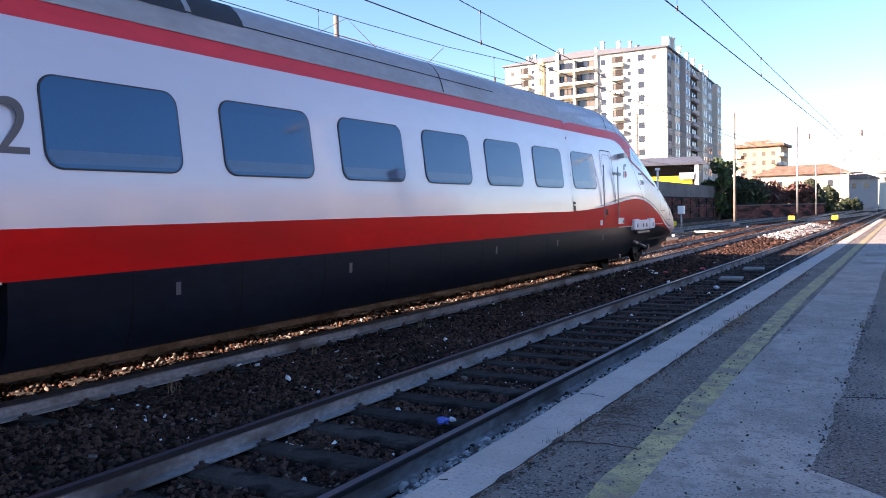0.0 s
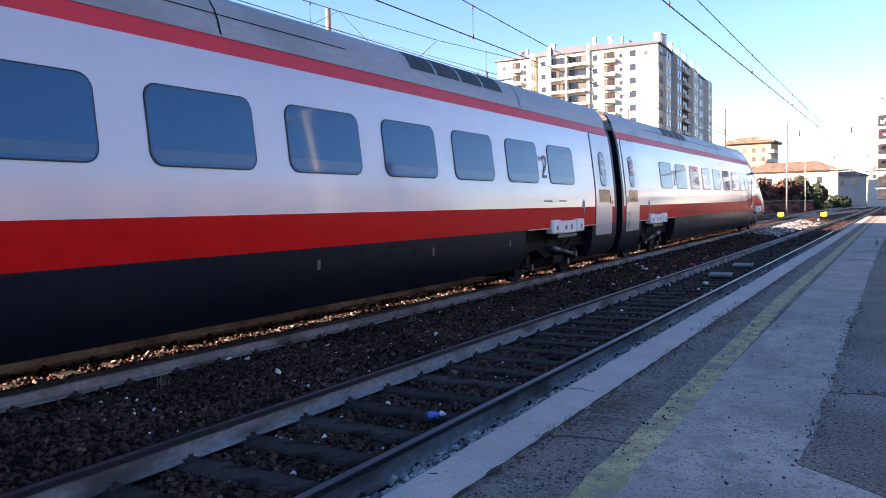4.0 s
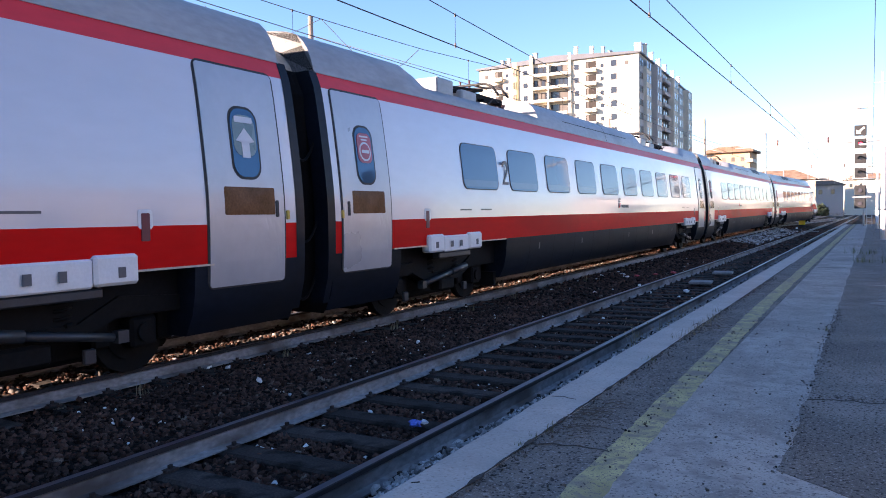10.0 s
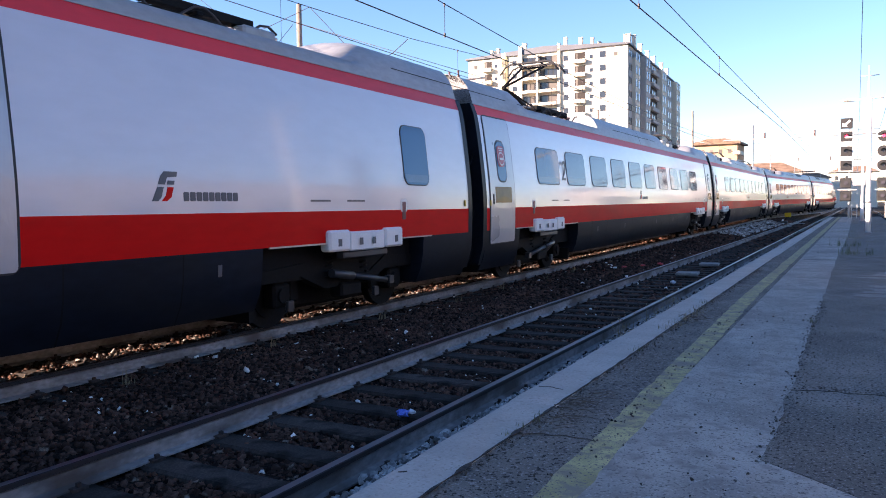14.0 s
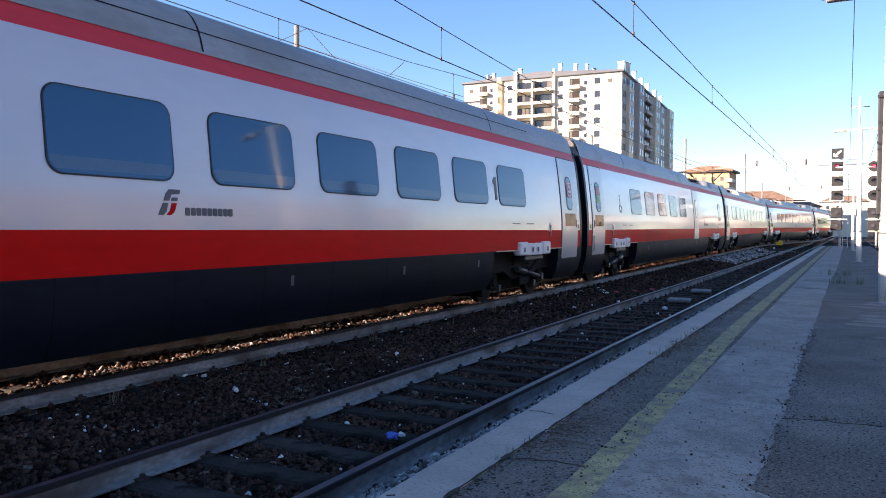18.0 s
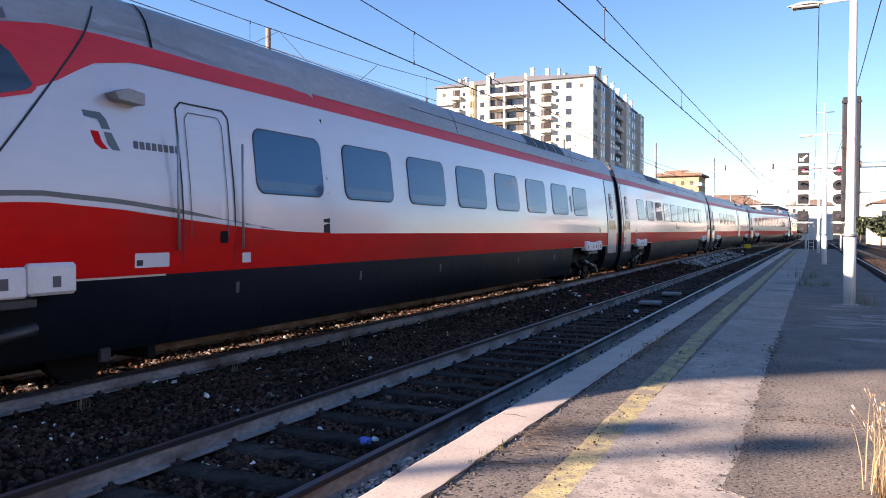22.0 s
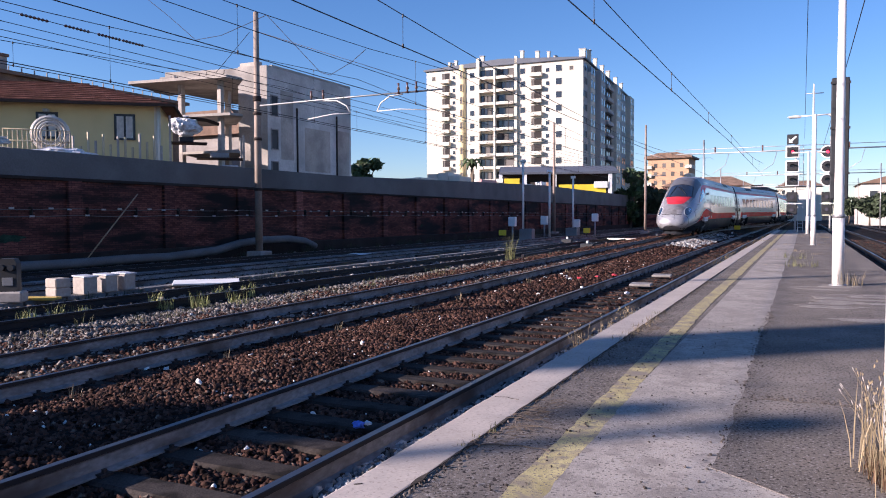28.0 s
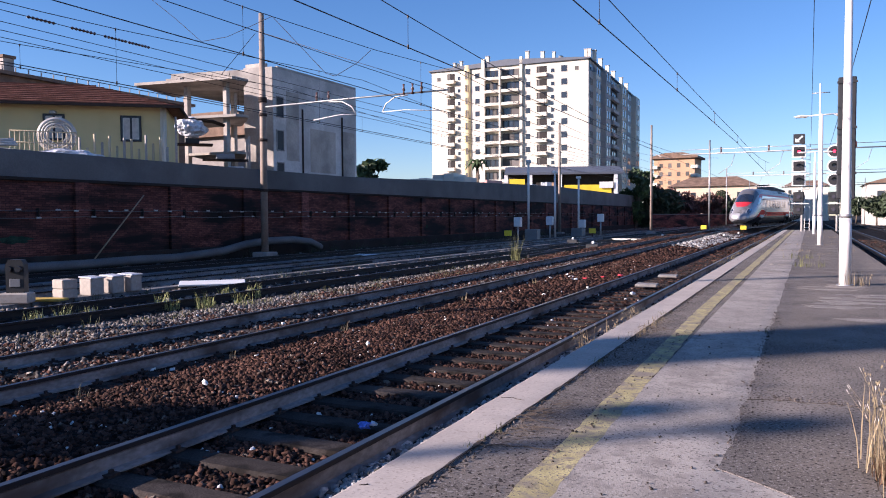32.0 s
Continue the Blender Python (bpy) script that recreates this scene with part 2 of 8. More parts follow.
M["lens"] = material("unlit signal lens", (0.06, 0.055, 0.07), 0.15, var=0.1)
M["glass_dark"] = material("dark window glass", (0.035, 0.04, 0.05), 0.08, var=0.2, scale=0.5, spec=0.8)
M["shutter"] = material("grey-brown shutter", (0.11, 0.098, 0.09), 0.7, var=0.15, scale=0.5, per_object=0.4)
M["curtain"] = material("pale curtain", (0.5, 0.47, 0.43), 0.8, var=0.2, scale=4)
M["yellow_panel"] = material("bright yellow panel", (0.85, 0.62, 0.03), 0.5, var=0.06, scale=1)
M["pink"] = material("pink wrapped bricks", (0.62, 0.33, 0.29), 0.7, var=0.15, scale=1.5, per_object=0.2)
M["plastic_white"] = material("crumpled pale plastic sheet", (0.60, 0.60, 0.62), 0.35, var=0.35, scale=3, fine=18, bump=0.6, dist=0.05)
M["hose"] = material("grey coiled hose", (0.50, 0.47, 0.43), 0.55, var=0.15, scale=3)
M["wood"] = material("weathered timber", (0.33, 0.25, 0.165), 0.85, var=0.25, scale=4, fine=40, stretch=(1, 1, 0.2))
M["pale_wood"] = material("pale sawn timber", (0.52, 0.43, 0.29), 0.85, var=0.2, scale=4, fine=40, stretch=(1, 1, 0.2))
M["leaf"] = material("leaves", (0.055, 0.085, 0.028), 0.7, var=0.4, scale=1.5, fine=12, per_island=0.45)
# darker copy of the leaves, with shade put into its colour
M["leaf_shaded"] = material("foliage darkened for shade", (0.035, 0.05, 0.022), 0.75, var=0.4, scale=1.5, fine=12, per_island=0.45)
M["leaf_red"] = material("red-brown foliage", (0.10, 0.045, 0.035), 0.75, var=0.4, scale=1.5, fine=12, per_island=0.45)
M["bark"] = material("bark", (0.13, 0.1, 0.075), 0.9, var=0.3, scale=3, fine=20, bump=0.5)
M["grass_dry"] = material("dry grass", (0.26, 0.20, 0.115), 0.8, var=0.2, scale=3, per_island=0.35)
M["grass_green"] = material("green weeds", (0.125, 0.125, 0.045), 0.75, var=0.25, scale=3, per_island=0.4)
M["grass_pale"] = material("pale yellow-green weeds", (0.25, 0.26, 0.09), 0.75, var=0.25, scale=3, per_island=0.45)
M["blue_litter"] = material("blue foil", (0.10, 0.18, 0.62), 0.35, var=0.3, scale=20)
M["red_litter"] = material("red wrapper", (0.55, 0.05, 0.06), 0.5, var=0.2, scale=15)
M["yellow_cover"] = material("faded yellow cover", (0.55, 0.36, 0.06), 0.7, var=0.15, scale=5)
M["green_paint"] = material("faded green paint", (0.022, 0.045, 0.03), 0.85, var=0.5, scale=4, fine=30)
M["duct"] = material("pale cable duct", (0.16, 0.157, 0.155), 0.85, var=0.2, scale=1, fine=25, bump=0.3, per_object=0.2)
# train paints
M["t_white"] = material("silver-white coach paint", (0.53, 0.515, 0.545), 0.38, metal=0.12, var=0.04, scale=0.8, fine=8, coat=1.0, coat_rough=0.10, stain=(0.46, 0.445, 0.47), stain_scale=0.5, stain_at=0.48, stain_to=0.85, stretch=(1, 0.3, 1))
M["t_red"] = material("red coach stripe", (0.62, 0.008, 0.006), 0.5, var=0.08, scale=0.7, fine=10, spec=0.05, coat=0.05, coat_rough=0.08, stain=(0.46, 0.012, 0.009), stain_scale=0.6, stretch=(1, 0.3, 1))
M["t_red_top"] = material("faded red stripe", (0.68, 0.035, 0.045), 0.45, var=0.08, scale=0.7, fine=10, spec=0.3, coat=0.05, stretch=(1, 0.3, 1))
M["t_roof"] = material("grey roof paint", (0.29, 0.295, 0.305), 0.5, var=0.14, scale=0.8, fine=14, coat=0.2, coat_rough=0.15, stain=(0.21, 0.205, 0.2), stain_scale=0.9, stretch=(1, 0.4, 1))
M["t_skirt"] = material("dark blue-grey skirt", (0.0055, 0.0085, 0.0155), 0.5, var=0.3, scale=0.9, fine=12, spec=0.1, coat=0.12, coat_rough=0.12, stain=(0.012, 0.0125, 0.0145), stain_scale=0.7, stretch=(1, 0.4, 1))
M["t_door"] = material("grey-white door leaf", (0.38, 0.38, 0.40), 0.32, metal=0.25, var=0.05, scale=0.8, fine=8, coat=0.5, coat_rough=0.12, stain=(0.37, 0.368, 0.38), stain_scale=0.9, stain_at=0.5, stain_to=0.8)
# paler concrete that stands for grazing sun on the building's flank
M["lit_flank"] = material("cement lightened for grazing sun", (0.56, 0.53, 0.50), 0.9, var=0.2, scale=0.6, fine=10, bump=0.4, stain=(0.37, 0.35, 0.33), stain_scale=0.45, stain_at=0.48, stain_to=0.72)
M["twig"] = material("dead brown stems", (0.13, 0.075, 0.045), 0.85, var=0.3, scale=3, per_island=0.5)
M["seed_head"] = material("pale seed heads", (0.62, 0.55, 0.48), 0.8, var=0.2, scale=30)
M["station_wall"] = material("dusty station render", (0.25, 0.228, 0.22), 0.9, var=0.2, scale=0.5, fine=8, stain=(0.19, 0.172, 0.165), stain_scale=0.4, stain_at=0.5, stain_to=0.75)
M["dull_wall"] = material("pale cream render", (0.58, 0.53, 0.47), 0.9, var=0.12, scale=0.3, fine=3)
M["t_rubber"] = material("black rubber seal", (0.012, 0.012, 0.014), 0.6, var=0.1)
M["t_glass"] = material("tinted coach glass", (0.022, 0.088, 0.165), 0.02, metal=0.25, var=0.05, scale=0.6, spec=0.45)
M["t_step"] = material("brown display glass", (0.12, 0.052, 0.024), 0.12, var=0.25, scale=4, spec=0.12)
M["t_under"] = material("sooty underframe", (0.005, 0.005, 0.006), 0.75, spec=0.15, var=0.35, scale=2, fine=20, bump=0.3)
M["t_iron"] = material("dusty bogie iron", (0.0065, 0.0062, 0.0065), 0.75, metal=0.1, spec=0.15, var=0.35, scale=3, fine=20, bump=0.3)
M["t_damper"] = material("grey damper tube", (0.04, 0.042, 0.048), 0.45, metal=0.4, var=0.15, scale=3)
M["t_box"] = material("white equipment box", (0.70, 0.70, 0.70), 0.5, var=0.07, scale=2, stain=(0.52, 0.5, 0.47), stain_scale=2, stain_at=0.58, stain_to=0.8)
M["t_grey"] = material("dark grey lettering", (0.085, 0.085, 0.095), 0.5, var=0.05)
M["t_cream"] = material("cream edge strip", (0.55, 0.47, 0.36), 0.6, var=0.1, scale=2)
M["t_green"] = material("grey-green band", (0.06, 0.085, 0.09), 0.4, var=0.06, coat=0.3)
M["t_nose_grey"] = material("dusty pale grey hood", (0.27, 0.255, 0.255), 0.5, metal=0.2, var=0.22, scale=2.2, fine=16, coat=0.2, stain=(0.14, 0.125, 0.118), stain_scale=1.6, stain_at=0.48, stain_to=0.70)
M["t_silver"] = material("silver nose paint", (0.345, 0.338, 0.35), 0.36, metal=0.25, var=0.14, scale=1, fine=12, coat=0.35, coat_rough=0.10, stain=(0.27, 0.255, 0.245), stain_scale=0.9, stain_at=0.5, stain_to=0.75)
M["t_hood"] = material("dusty dark grey hood", (0.125, 0.12, 0.125), 0.5, metal=0.1, var=0.16, scale=1.2, fine=14, coat=0.15, stain=(0.075, 0.07, 0.068), stain_scale=0.9, stain_at=0.5, stain_to=0.8)
# pale blue paint standing in for sky reflected in the cab glass
M["t_glint"] = material("pale reflection on cab glass", (0.42, 0.52, 0.66), 0.08, var=0.05)
M["t_shield"] = material("black cab glass", (0.02, 0.022, 0.026), 0.05, var=0.1, scale=1, spec=0.8, coat=0.6)
M["t_lampglass"] = material("clear lamp cover", (0.04, 0.045, 0.055), 0.05, var=0.1, spec=0.9, coat=0.8)
M["t_lampbowl"] = material("chrome lamp bowl", (0.8, 0.8, 0.8), 0.12, metal=1.0, var=0.05)
M["t_pale"] = material("weathered gangway cover", (0.40, 0.36, 0.29), 0.6, metal=0.1, var=0.25, scale=3)
M["sign_film"] = material("grey-green film", (0.13, 0.20, 0.20), 0.3, var=0.08)
M["t_slot"] = material("dark red lamp slot", (0.12, 0.012, 0.02), 0.4, var=0.1)
M["t_ledge"] = material("lighter strip low behind the glass", (0.045, 0.10, 0.18), 0.02, var=0.1, scale=3, spec=0.55)
M["sign_red"] = material("red door sticker", (0.42, 0.075, 0.11), 0.4, var=0.06)
M["sign_white"] = material("pale sticker", (0.62, 0.62, 0.64), 0.4, var=0.04)
M["sign_green"] = material("green door sticker", (0.16, 0.36, 0.13), 0.4, var=0.06)


# ---- mesh helpers ----
class Geo:
    """Gathers faces for one mesh."""

    def __init__(self):
        self.v, self.f, self.s = [], [], []

    def add(self, verts, faces, smooth=False):
        o = len(self.v)
        self.v += [tuple(p) for p in verts]
        self.f += [tuple(i + o for i in q) for q in faces]
        self.s += [smooth] * len(faces)
        return self

    def box(self, x0, x1, y0, y1, z0, z1, c=0.0):
        """A box, its edges chamfered by c."""
        if c <= 0:
            p = [(x, y, z) for z in (z0, z1) for y in (y0, y1) for x in (x0, x1)]
            return self.add(p, [(0, 2, 3, 1), (4, 5, 7, 6), (0, 1, 5, 4), (2, 6, 7, 3), (0, 4, 6, 2), (1, 3, 7, 5)])
        c = min(c, (x1 - x0) * 0.45, (y1 - y0) * 0.45, (z1 - z0) * 0.45)
        b = bmesh.new()
        bmesh.ops.create_cube(b, size=1.0, matrix=Matrix.Translation(((x0 + x1) / 2, (y0 + y1) / 2, (z0 + z1) / 2)) @ Matrix.Diagonal((x1 - x0, y1 - y0, z1 - z0, 1)))
        bmesh.ops.bevel(b, geom=b.edges[:], offset=c, segments=1, affect="EDGES", profile=0.5)
        return self.bm(b)

    def bm(self, b, m=None):
        b.verts.index_update()
        self.add([(m @ w.co if m else w.co) for w in b.verts], [[w.index for w in q.verts] for q in b.faces])
        b.free()
        return self

    def tube(self, pts, r, n=8, caps=True):
        """A round bar along points; r is a number or one for each point."""
        pts = [Vector(p) for p in pts]
        rs = r if isinstance(r, (list, tuple)) else [r] * len(pts)
        rings = []
        for i, p in enumerate(pts):
            d = (pts[min(i + 1, len(pts) - 1)] - pts[max(i - 1, 0)]).normalized()
            a = d.cross(Vector((0, 0, 1)))
            a = a.normalized() if a.length > 1e-3 else Vector((1, 0, 0))
            c = d.cross(a)
            rings += [p + (a * math.cos(k * math.tau / n) + c * math.sin(k * math.tau / n)) * rs[i] for k in range(n)]
        f = [(i * n + k, i * n + (k + 1) % n, (i + 1) * n + (k + 1) % n, (i + 1) * n + k) for i in range(len(pts) - 1) for k in range(n)]
        o = len(self.v)
        self.add(rings, f, n > 5)
        if caps:
            m = len(pts) * n
            self.f += [tuple(o + k for k in range(n))[::-1], tuple(o + m - n + k for k in range(n))]
            self.s += [False, False]
        return self

    def disc(self, c, axis, r, h, n=20):
        a = Vector(axis).normalized() * h / 2
        return self.tube([Vector(c) - a, Vector(c) + a], r, n)

    def prism(self, poly, a, b, axis="y"):
        """A polygon of two coordinates, drawn out from a to b along an axis."""
        put = {"y": lambda p, q: (p[0], q, p[1]), "x": lambda p, q: (q, p[0], p[1]), "z": lambda p, q: (p[0], p[1], q)}[axis]
        n = len(poly)
        return self.add([put(p, a) for p in poly] + [put(p, b) for p in poly],
                        [tuple(range(n))[::-1], tuple(range(n, 2 * n))] + [(i, (i + 1) % n, n + (i + 1) % n, n + i) for i in range(n)])

    def grid(self, rows, smooth=True):
        m = len(rows[0])
        return self.add([p for r in rows for p in r], [(i * m + j, i * m + j + 1, (i + 1) * m + j + 1, (i + 1) * m + j) for i in range(len(rows) - 1) for j in range(m - 1)], smooth)

    def mesh(self, name, mat):
        me = bpy.data.meshes.new(name)
        me.from_pydata(self.v, [], self.f)
        me.polygons.foreach_set("use_smooth", self.s)
        me.materials.append(mat)
        b = bmesh.new()
        b.from_mesh(me)
        bmesh.ops.recalc_face_normals(b, faces=b.faces[:])
        b.to_mesh(me)
        b.free()
        return me


def part(name, geo, mat, parent=None, label="", data=None):
    """Links one mesh under a thing or a part, or alone."""
    ob = new(name, data or geo.mesh(name, M[mat] if isinstance(mat, str) else mat))
    if parent is not None:
        ob.parent = parent
    if label:
        tagged(ob, label)
    return ob


def thing(name, label, category, group="", kind="", m=None):
    ob = new(name)
    ob.empty_display_size = 0.2
    if m is not None:
        ob.matrix_basis = m
    return tagged(ob, label, category, group, kind)


def lone(name, geo, mat, label, category, group="", kind="", m=None):
    ob = part(name, geo, mat)
    if m is not None:
        ob.matrix_basis = m
    return tagged(ob, label, category, group, kind)


def piece(name, me, parent, x=0, y=0, z=0, rz=0, sx=1, sy=1, sz=1):
    """One of many alike pieces on a shared mesh."""
    ob = new(name, me)
    ob.parent = parent
    ob.location, ob.rotation_euler, ob.scale = (x, y, z), (0, 0, rz), (sx, sy, sz)
    return ob


def scatter(name, spots, mat, kind_label, category, seed, shape=None):
    """Many small stones as one mesh. spots: x, y, z, size."""
    rng = np.random.default_rng(seed)
    base = np.array([(-1, -0.8, -0.6), (0.9, -1, -0.6), (1, 0.8, -0.6), (-0.8, 1, -0.6), (-0.7, -0.6, 0.6), (0.6, -0.7, 0.75), (0.75, 0.5, 0.5), (-0.5, 0.75, 0.7)], float)
    tri = np.array([(0, 1, 5, 4), (1, 2, 6, 5), (2, 3, 7, 6), (3, 0, 4, 7), (4, 5, 6, 7)])
    n = len(spots)
    sp = np.asarray(spots, float)
    v = base[None] * (1 + rng.uniform(-0.45, 0.45, (n, 8, 3)))
    v *= (sp[:, 3] / 2)[:, None, None] * rng.uniform(0.5, 1.4, (n, 1, 3))
    ang, tilt = rng.uniform(0, math.tau, n), rng.uniform(-0.9, 0.9, n)
    ct, st = np.cos(tilt)[:, None], np.sin(tilt)[:, None]
    y, z = v[..., 1] * ct - v[..., 2] * st, v[..., 1] * st + v[..., 2] * ct
    ca, sa = np.cos(ang)[:, None], np.sin(ang)[:, None]
    x = v[..., 0]
    v = np.stack([x * ca - y * sa, x * sa + y * ca, z], -1) + sp[:, None, :3]
    f = (tri[None] + 8 * np.arange(n)[:, None, None]).reshape(-1, 4)
    me = bpy.data.meshes.new(name)
    me.vertices.add(n * 8), me.loops.add(len(f) * 4), me.polygons.add(len(f))
    me.vertices.foreach_set("co", v.ravel())
    me.loops.foreach_set("vertex_index", f.ravel())
    me.polygons.foreach_set("loop_start", np.arange(len(f)) * 4)
    me.update(calc_edges=True)
    me.validate()
    me.materials.append(M[mat])
    return tagged(new(name, me), kind_label, category, kind="stuff")

# ---- ground, tracks, platform, boundary wall ----
T1, T2, T3, T4, T5, TR = -3.55, -7.60, -12.0, -16.2, -20.0, 3.35
PZ = 0.27          # platform top above the rail heads


def bend(y):
    """How far the crossover beyond the platform leads from the second track over to the first."""
    t = min(1.0, max(0.0, (y - 68) / 48))
    return 4.05 * t * t * (3 - 2 * t)


def rise(y):
    """The gentle climb of the main track away from the platform's near end."""
    return 0.0052 * min(max(0.0, y - 14), 100)


def lumpy(x, y, a=0.03, s=1.3):
    return a * noise.noise(Vector((x * s, y * s, 3.1))) + a * 0.6 * noise.noise(Vector((x * s * 3, y * s * 3, 7.7)))


def sheet(name, xs, ys, height, mat):
    return part(name, Geo().grid([[(x, y, height(x, y)) for x in xs] for y in ys]), mat)


def span(a, b, n):
    return [a + (b - a) * i / n for i in range(n + 1)]


g = Geo().add([(-2500, -2500, -0.42), (2500, -2500, -0.42), (2500, 2500, -0.42), (-2500, 2500, -0.42)], [(0, 1, 2, 3)])
tagged(part("ground", g, "ground"), "bare brown earth round the railway", "ground", kind="structure")


def smooth(a, b, x):
    t = min(1.0, max(0.0, (x - a) / (b - a)))
    return t * t * (3 - 2 * t)


def bed(x, y):
    """Height of the ballast under the two main tracks."""
    z = -0.205
    for c in (T1, T2):
        d = abs(x - c)
        if d < 1.35:
            z = -0.20 if c == T1 else -0.185
    if -6.4 < x < -4.75:
        z = -0.175 + 0.035 * math.sin((x + 6.4) / 1.65 * math.pi)
    if x > -2.68:
        z = -0.135 + 0.055 * smooth(-2.66, -2.35, x)
    if x < -9.0:
        z = -0.205 - 0.02 * min(1, -9.0 - x)
    return z + lumpy(x, y, 0.02, 1.7) + rise(y) * smooth(-5.0, -6.4, x)


ys = span(-6, 30, 120) + span(30.6, 140, 90)
g = Geo().grid([[(x, y, bed(x, y)) for x in span(-10.6, -1.97, 46)] for y in ys])
tagged(part("ballast_bed", g, "ballast_bed"), "ballast bed under the main tracks, darkened for shade between stones", "ballast bed", kind="structure")
g = Geo().grid([[(x, y, -0.21 + lumpy(x, y, 0.035, 0.9)) for x in span(-23.4, -10.6, 44)] for y in span(-6, 60, 110) + span(61, 150, 40)])
tagged(part("sidings_ground", g, "ground"), "dark stony ground between the sidings", "ground", kind="structure")
g = Geo().grid([[(x, y, -0.2 + lumpy(x, y, 0.03, 1.1)) for x in span(1.75, 14, 24)] for y in span(-6, 140, 120)])
tagged(part("ballast_bed_right", g, "ballast_bed"), "ballast on the platform's other side", "ballast bed", kind="structure")

SLEEPER = Geo().box(-1.2, 1.2, -0.125, 0.125, -0.16, 0, 0.02).mesh("sleeper", M["sleeper"])
HEAD = [(-0.036, -0.004), (-0.03, 0.0), (0.03, 0.0), (0.036, -0.004), (0.036, -0.034), (-0.036, -0.034)]
BODY = [(-0.036, -0.034), (0.036, -0.034), (0.012, -0.05), (0.012, -0.135), (0.07, -0.152), (0.07, -0.166), (-0.07, -0.166), (-0.07, -0.152), (-0.012, -0.135), (-0.012, -0.05)]
WEB = [(0.0125, -0.05), (0.0135, -0.133), (0.068, -0.1505), (0.0705, -0.1665), (-0.0705, -0.1665), (-0.068, -0.1505), (-0.0135, -0.133), (-0.0125, -0.05)]


def rail_mesh(profile, x, ys, z=0.0, curved=False):
    g, n = Geo(), len(profile)
    g.add([(x + (bend(y) if curved else 0) + p[0], y, z + p[1] + (rise(y) if abs(x - T2) < 1 else 0)) for y in ys for p in profile],
          [(i * n + k, i * n + (k + 1) % n, (i + 1) * n + (k + 1) % n, (i + 1) * n + k) for i in range(len(ys) - 1) for k in range(n)])
    return g


def track(x, y0, y1, y_sleep, curved, label, z=0.0, step=0.6, web="rail_web", off=0.0):
    t = thing("railway_track", label, "railway track", "railway tracks")
    ys = span(y0, y1, 24)
    for s in (-0.7525, 0.7525):
        r = part("rail", rail_mesh(BODY, x + s, ys, z, curved), web, t)
        part("rail_head", rail_mesh(HEAD, x + s, ys, z, curved), "rail", r)
        part("running_surface", rail_mesh([(-0.024, 0.0012), (0.03, 0.0012), (0.03, -0.002), (-0.024, -0.002)], x + s, ys, z, curved), "rail_head", r, "bright worn running surface")
    g = Geo()
    k = 0
    y = y_sleep[0] + off
    while y < y_sleep[1]:
        bx = bend(y) if curved else 0
        up = rise(y) if x == T2 else 0.0
        piece("sleeper", SLEEPER, t, x + bx, y, z - 0.163 + up, random.uniform(-0.006, 0.006))
        for s in (-0.7525, 0.7525):
            for e in (-0.085, 0.085):
                cx = x + bx + s + e
                g.box(cx - 0.03, cx + 0.03, y - 0.05, y + 0.05, z - 0.166 + up, z - 0.143 + up)
                g.box(cx - 0.012, cx + 0.012, y - 0.014, y + 0.014, z - 0.145 + up, z - 0.115 + up)
        y += step
        k += 1
    if k:
        tagged(part("fastening", g, "clip", t), "rusty clips and bolts along both rails", kind="stuff")
    return t


track(T1, -4, 260, (-2, 74), False, "rusty railway track with concrete sleepers beside the platform", off=0.12)
track(T2, -4, 260, (-2, 74), False, "main railway track on which the train runs", off=0.3)
track(T2, 68, 116, (200, 100), True, "crossover between the two main tracks", z=0.002)
track(T3, -8, 130, (2, 50), False, "shaded siding track among weeds", z=-0.03, web="rail")
track(T4, -8, 130, (6, 44), False, "shaded siding track near the wall", z=-0.03)
track(T5, -8, 130, (8, 42), False, "shaded siding track at the foot of the wall", z=-0.03, web="rail")
track(TR + 4.2, -8, 150, (20, 60), False, "second railway track on the platform's other side", web="rail")
track(TR, -8, 150, (14, 60), False, "railway track on the platform's other side", web="rail")

# ---- platform ----
plat = thing("platform", "low station platform with asphalt and worn concrete", "platform", kind="structure")
g = Geo().prism([(-1.93, -0.45), (1.75, -0.45), (1.75, PZ - 0.012), (-1.93, PZ - 0.012)], -8, 74)
part("platform_body", g, "kerb_face", plat, "grey concrete platform body")


def strip(name, pts, z, mat, label=""):
    """A thin flat layer with the outline pts."""
    n = len(pts)
    ob = part(name, Geo().add([(x, y, z) for x, y in pts] + [(x, y, z - 0.006) for x, y in pts],
              [tuple(range(n))] + [(i, (i + 1) % n, n + (i + 1) % n, n + i) for i in range(n)]), mat, plat, label)
    return ob


def edge(x, ys, a=0.012, s=2.0, seed=0.0):
    return [(x + a * noise.noise(Vector((seed, y * s, 0.3))) + a * 0.7 * noise.noise(Vector((seed, y * s * 4, 9.3))), y) for y in ys]


yy = span(-7, 12, 150) + span(12.5, 74, 80)
strip("asphalt_strip", edge(-1.698, yy, 0.012, 3.5, 1) + edge(-1.0, yy[::-1], 0.0), PZ - 0.006, "asphalt")
strip("screed_strip", edge(-1.12, yy, 0.0) + edge(0.2, yy[::-1], 0.0), PZ - 0.002, "screed", "pale grey screed walkway")
near = [y for y in yy if y > 4.0]
outline = [(1.75, 4.0 - 0.52), (0.75, 3.3), (0.3, 3.52), (0.02, 3.72), (-0.2, 3.9), (-0.41, 4.05)] + edge(-0.385, near[1:80], 0.028, 3.0, 2) + edge(-0.30, near[80:], 0.03, 1.0, 2) + [(1.75, 74)]
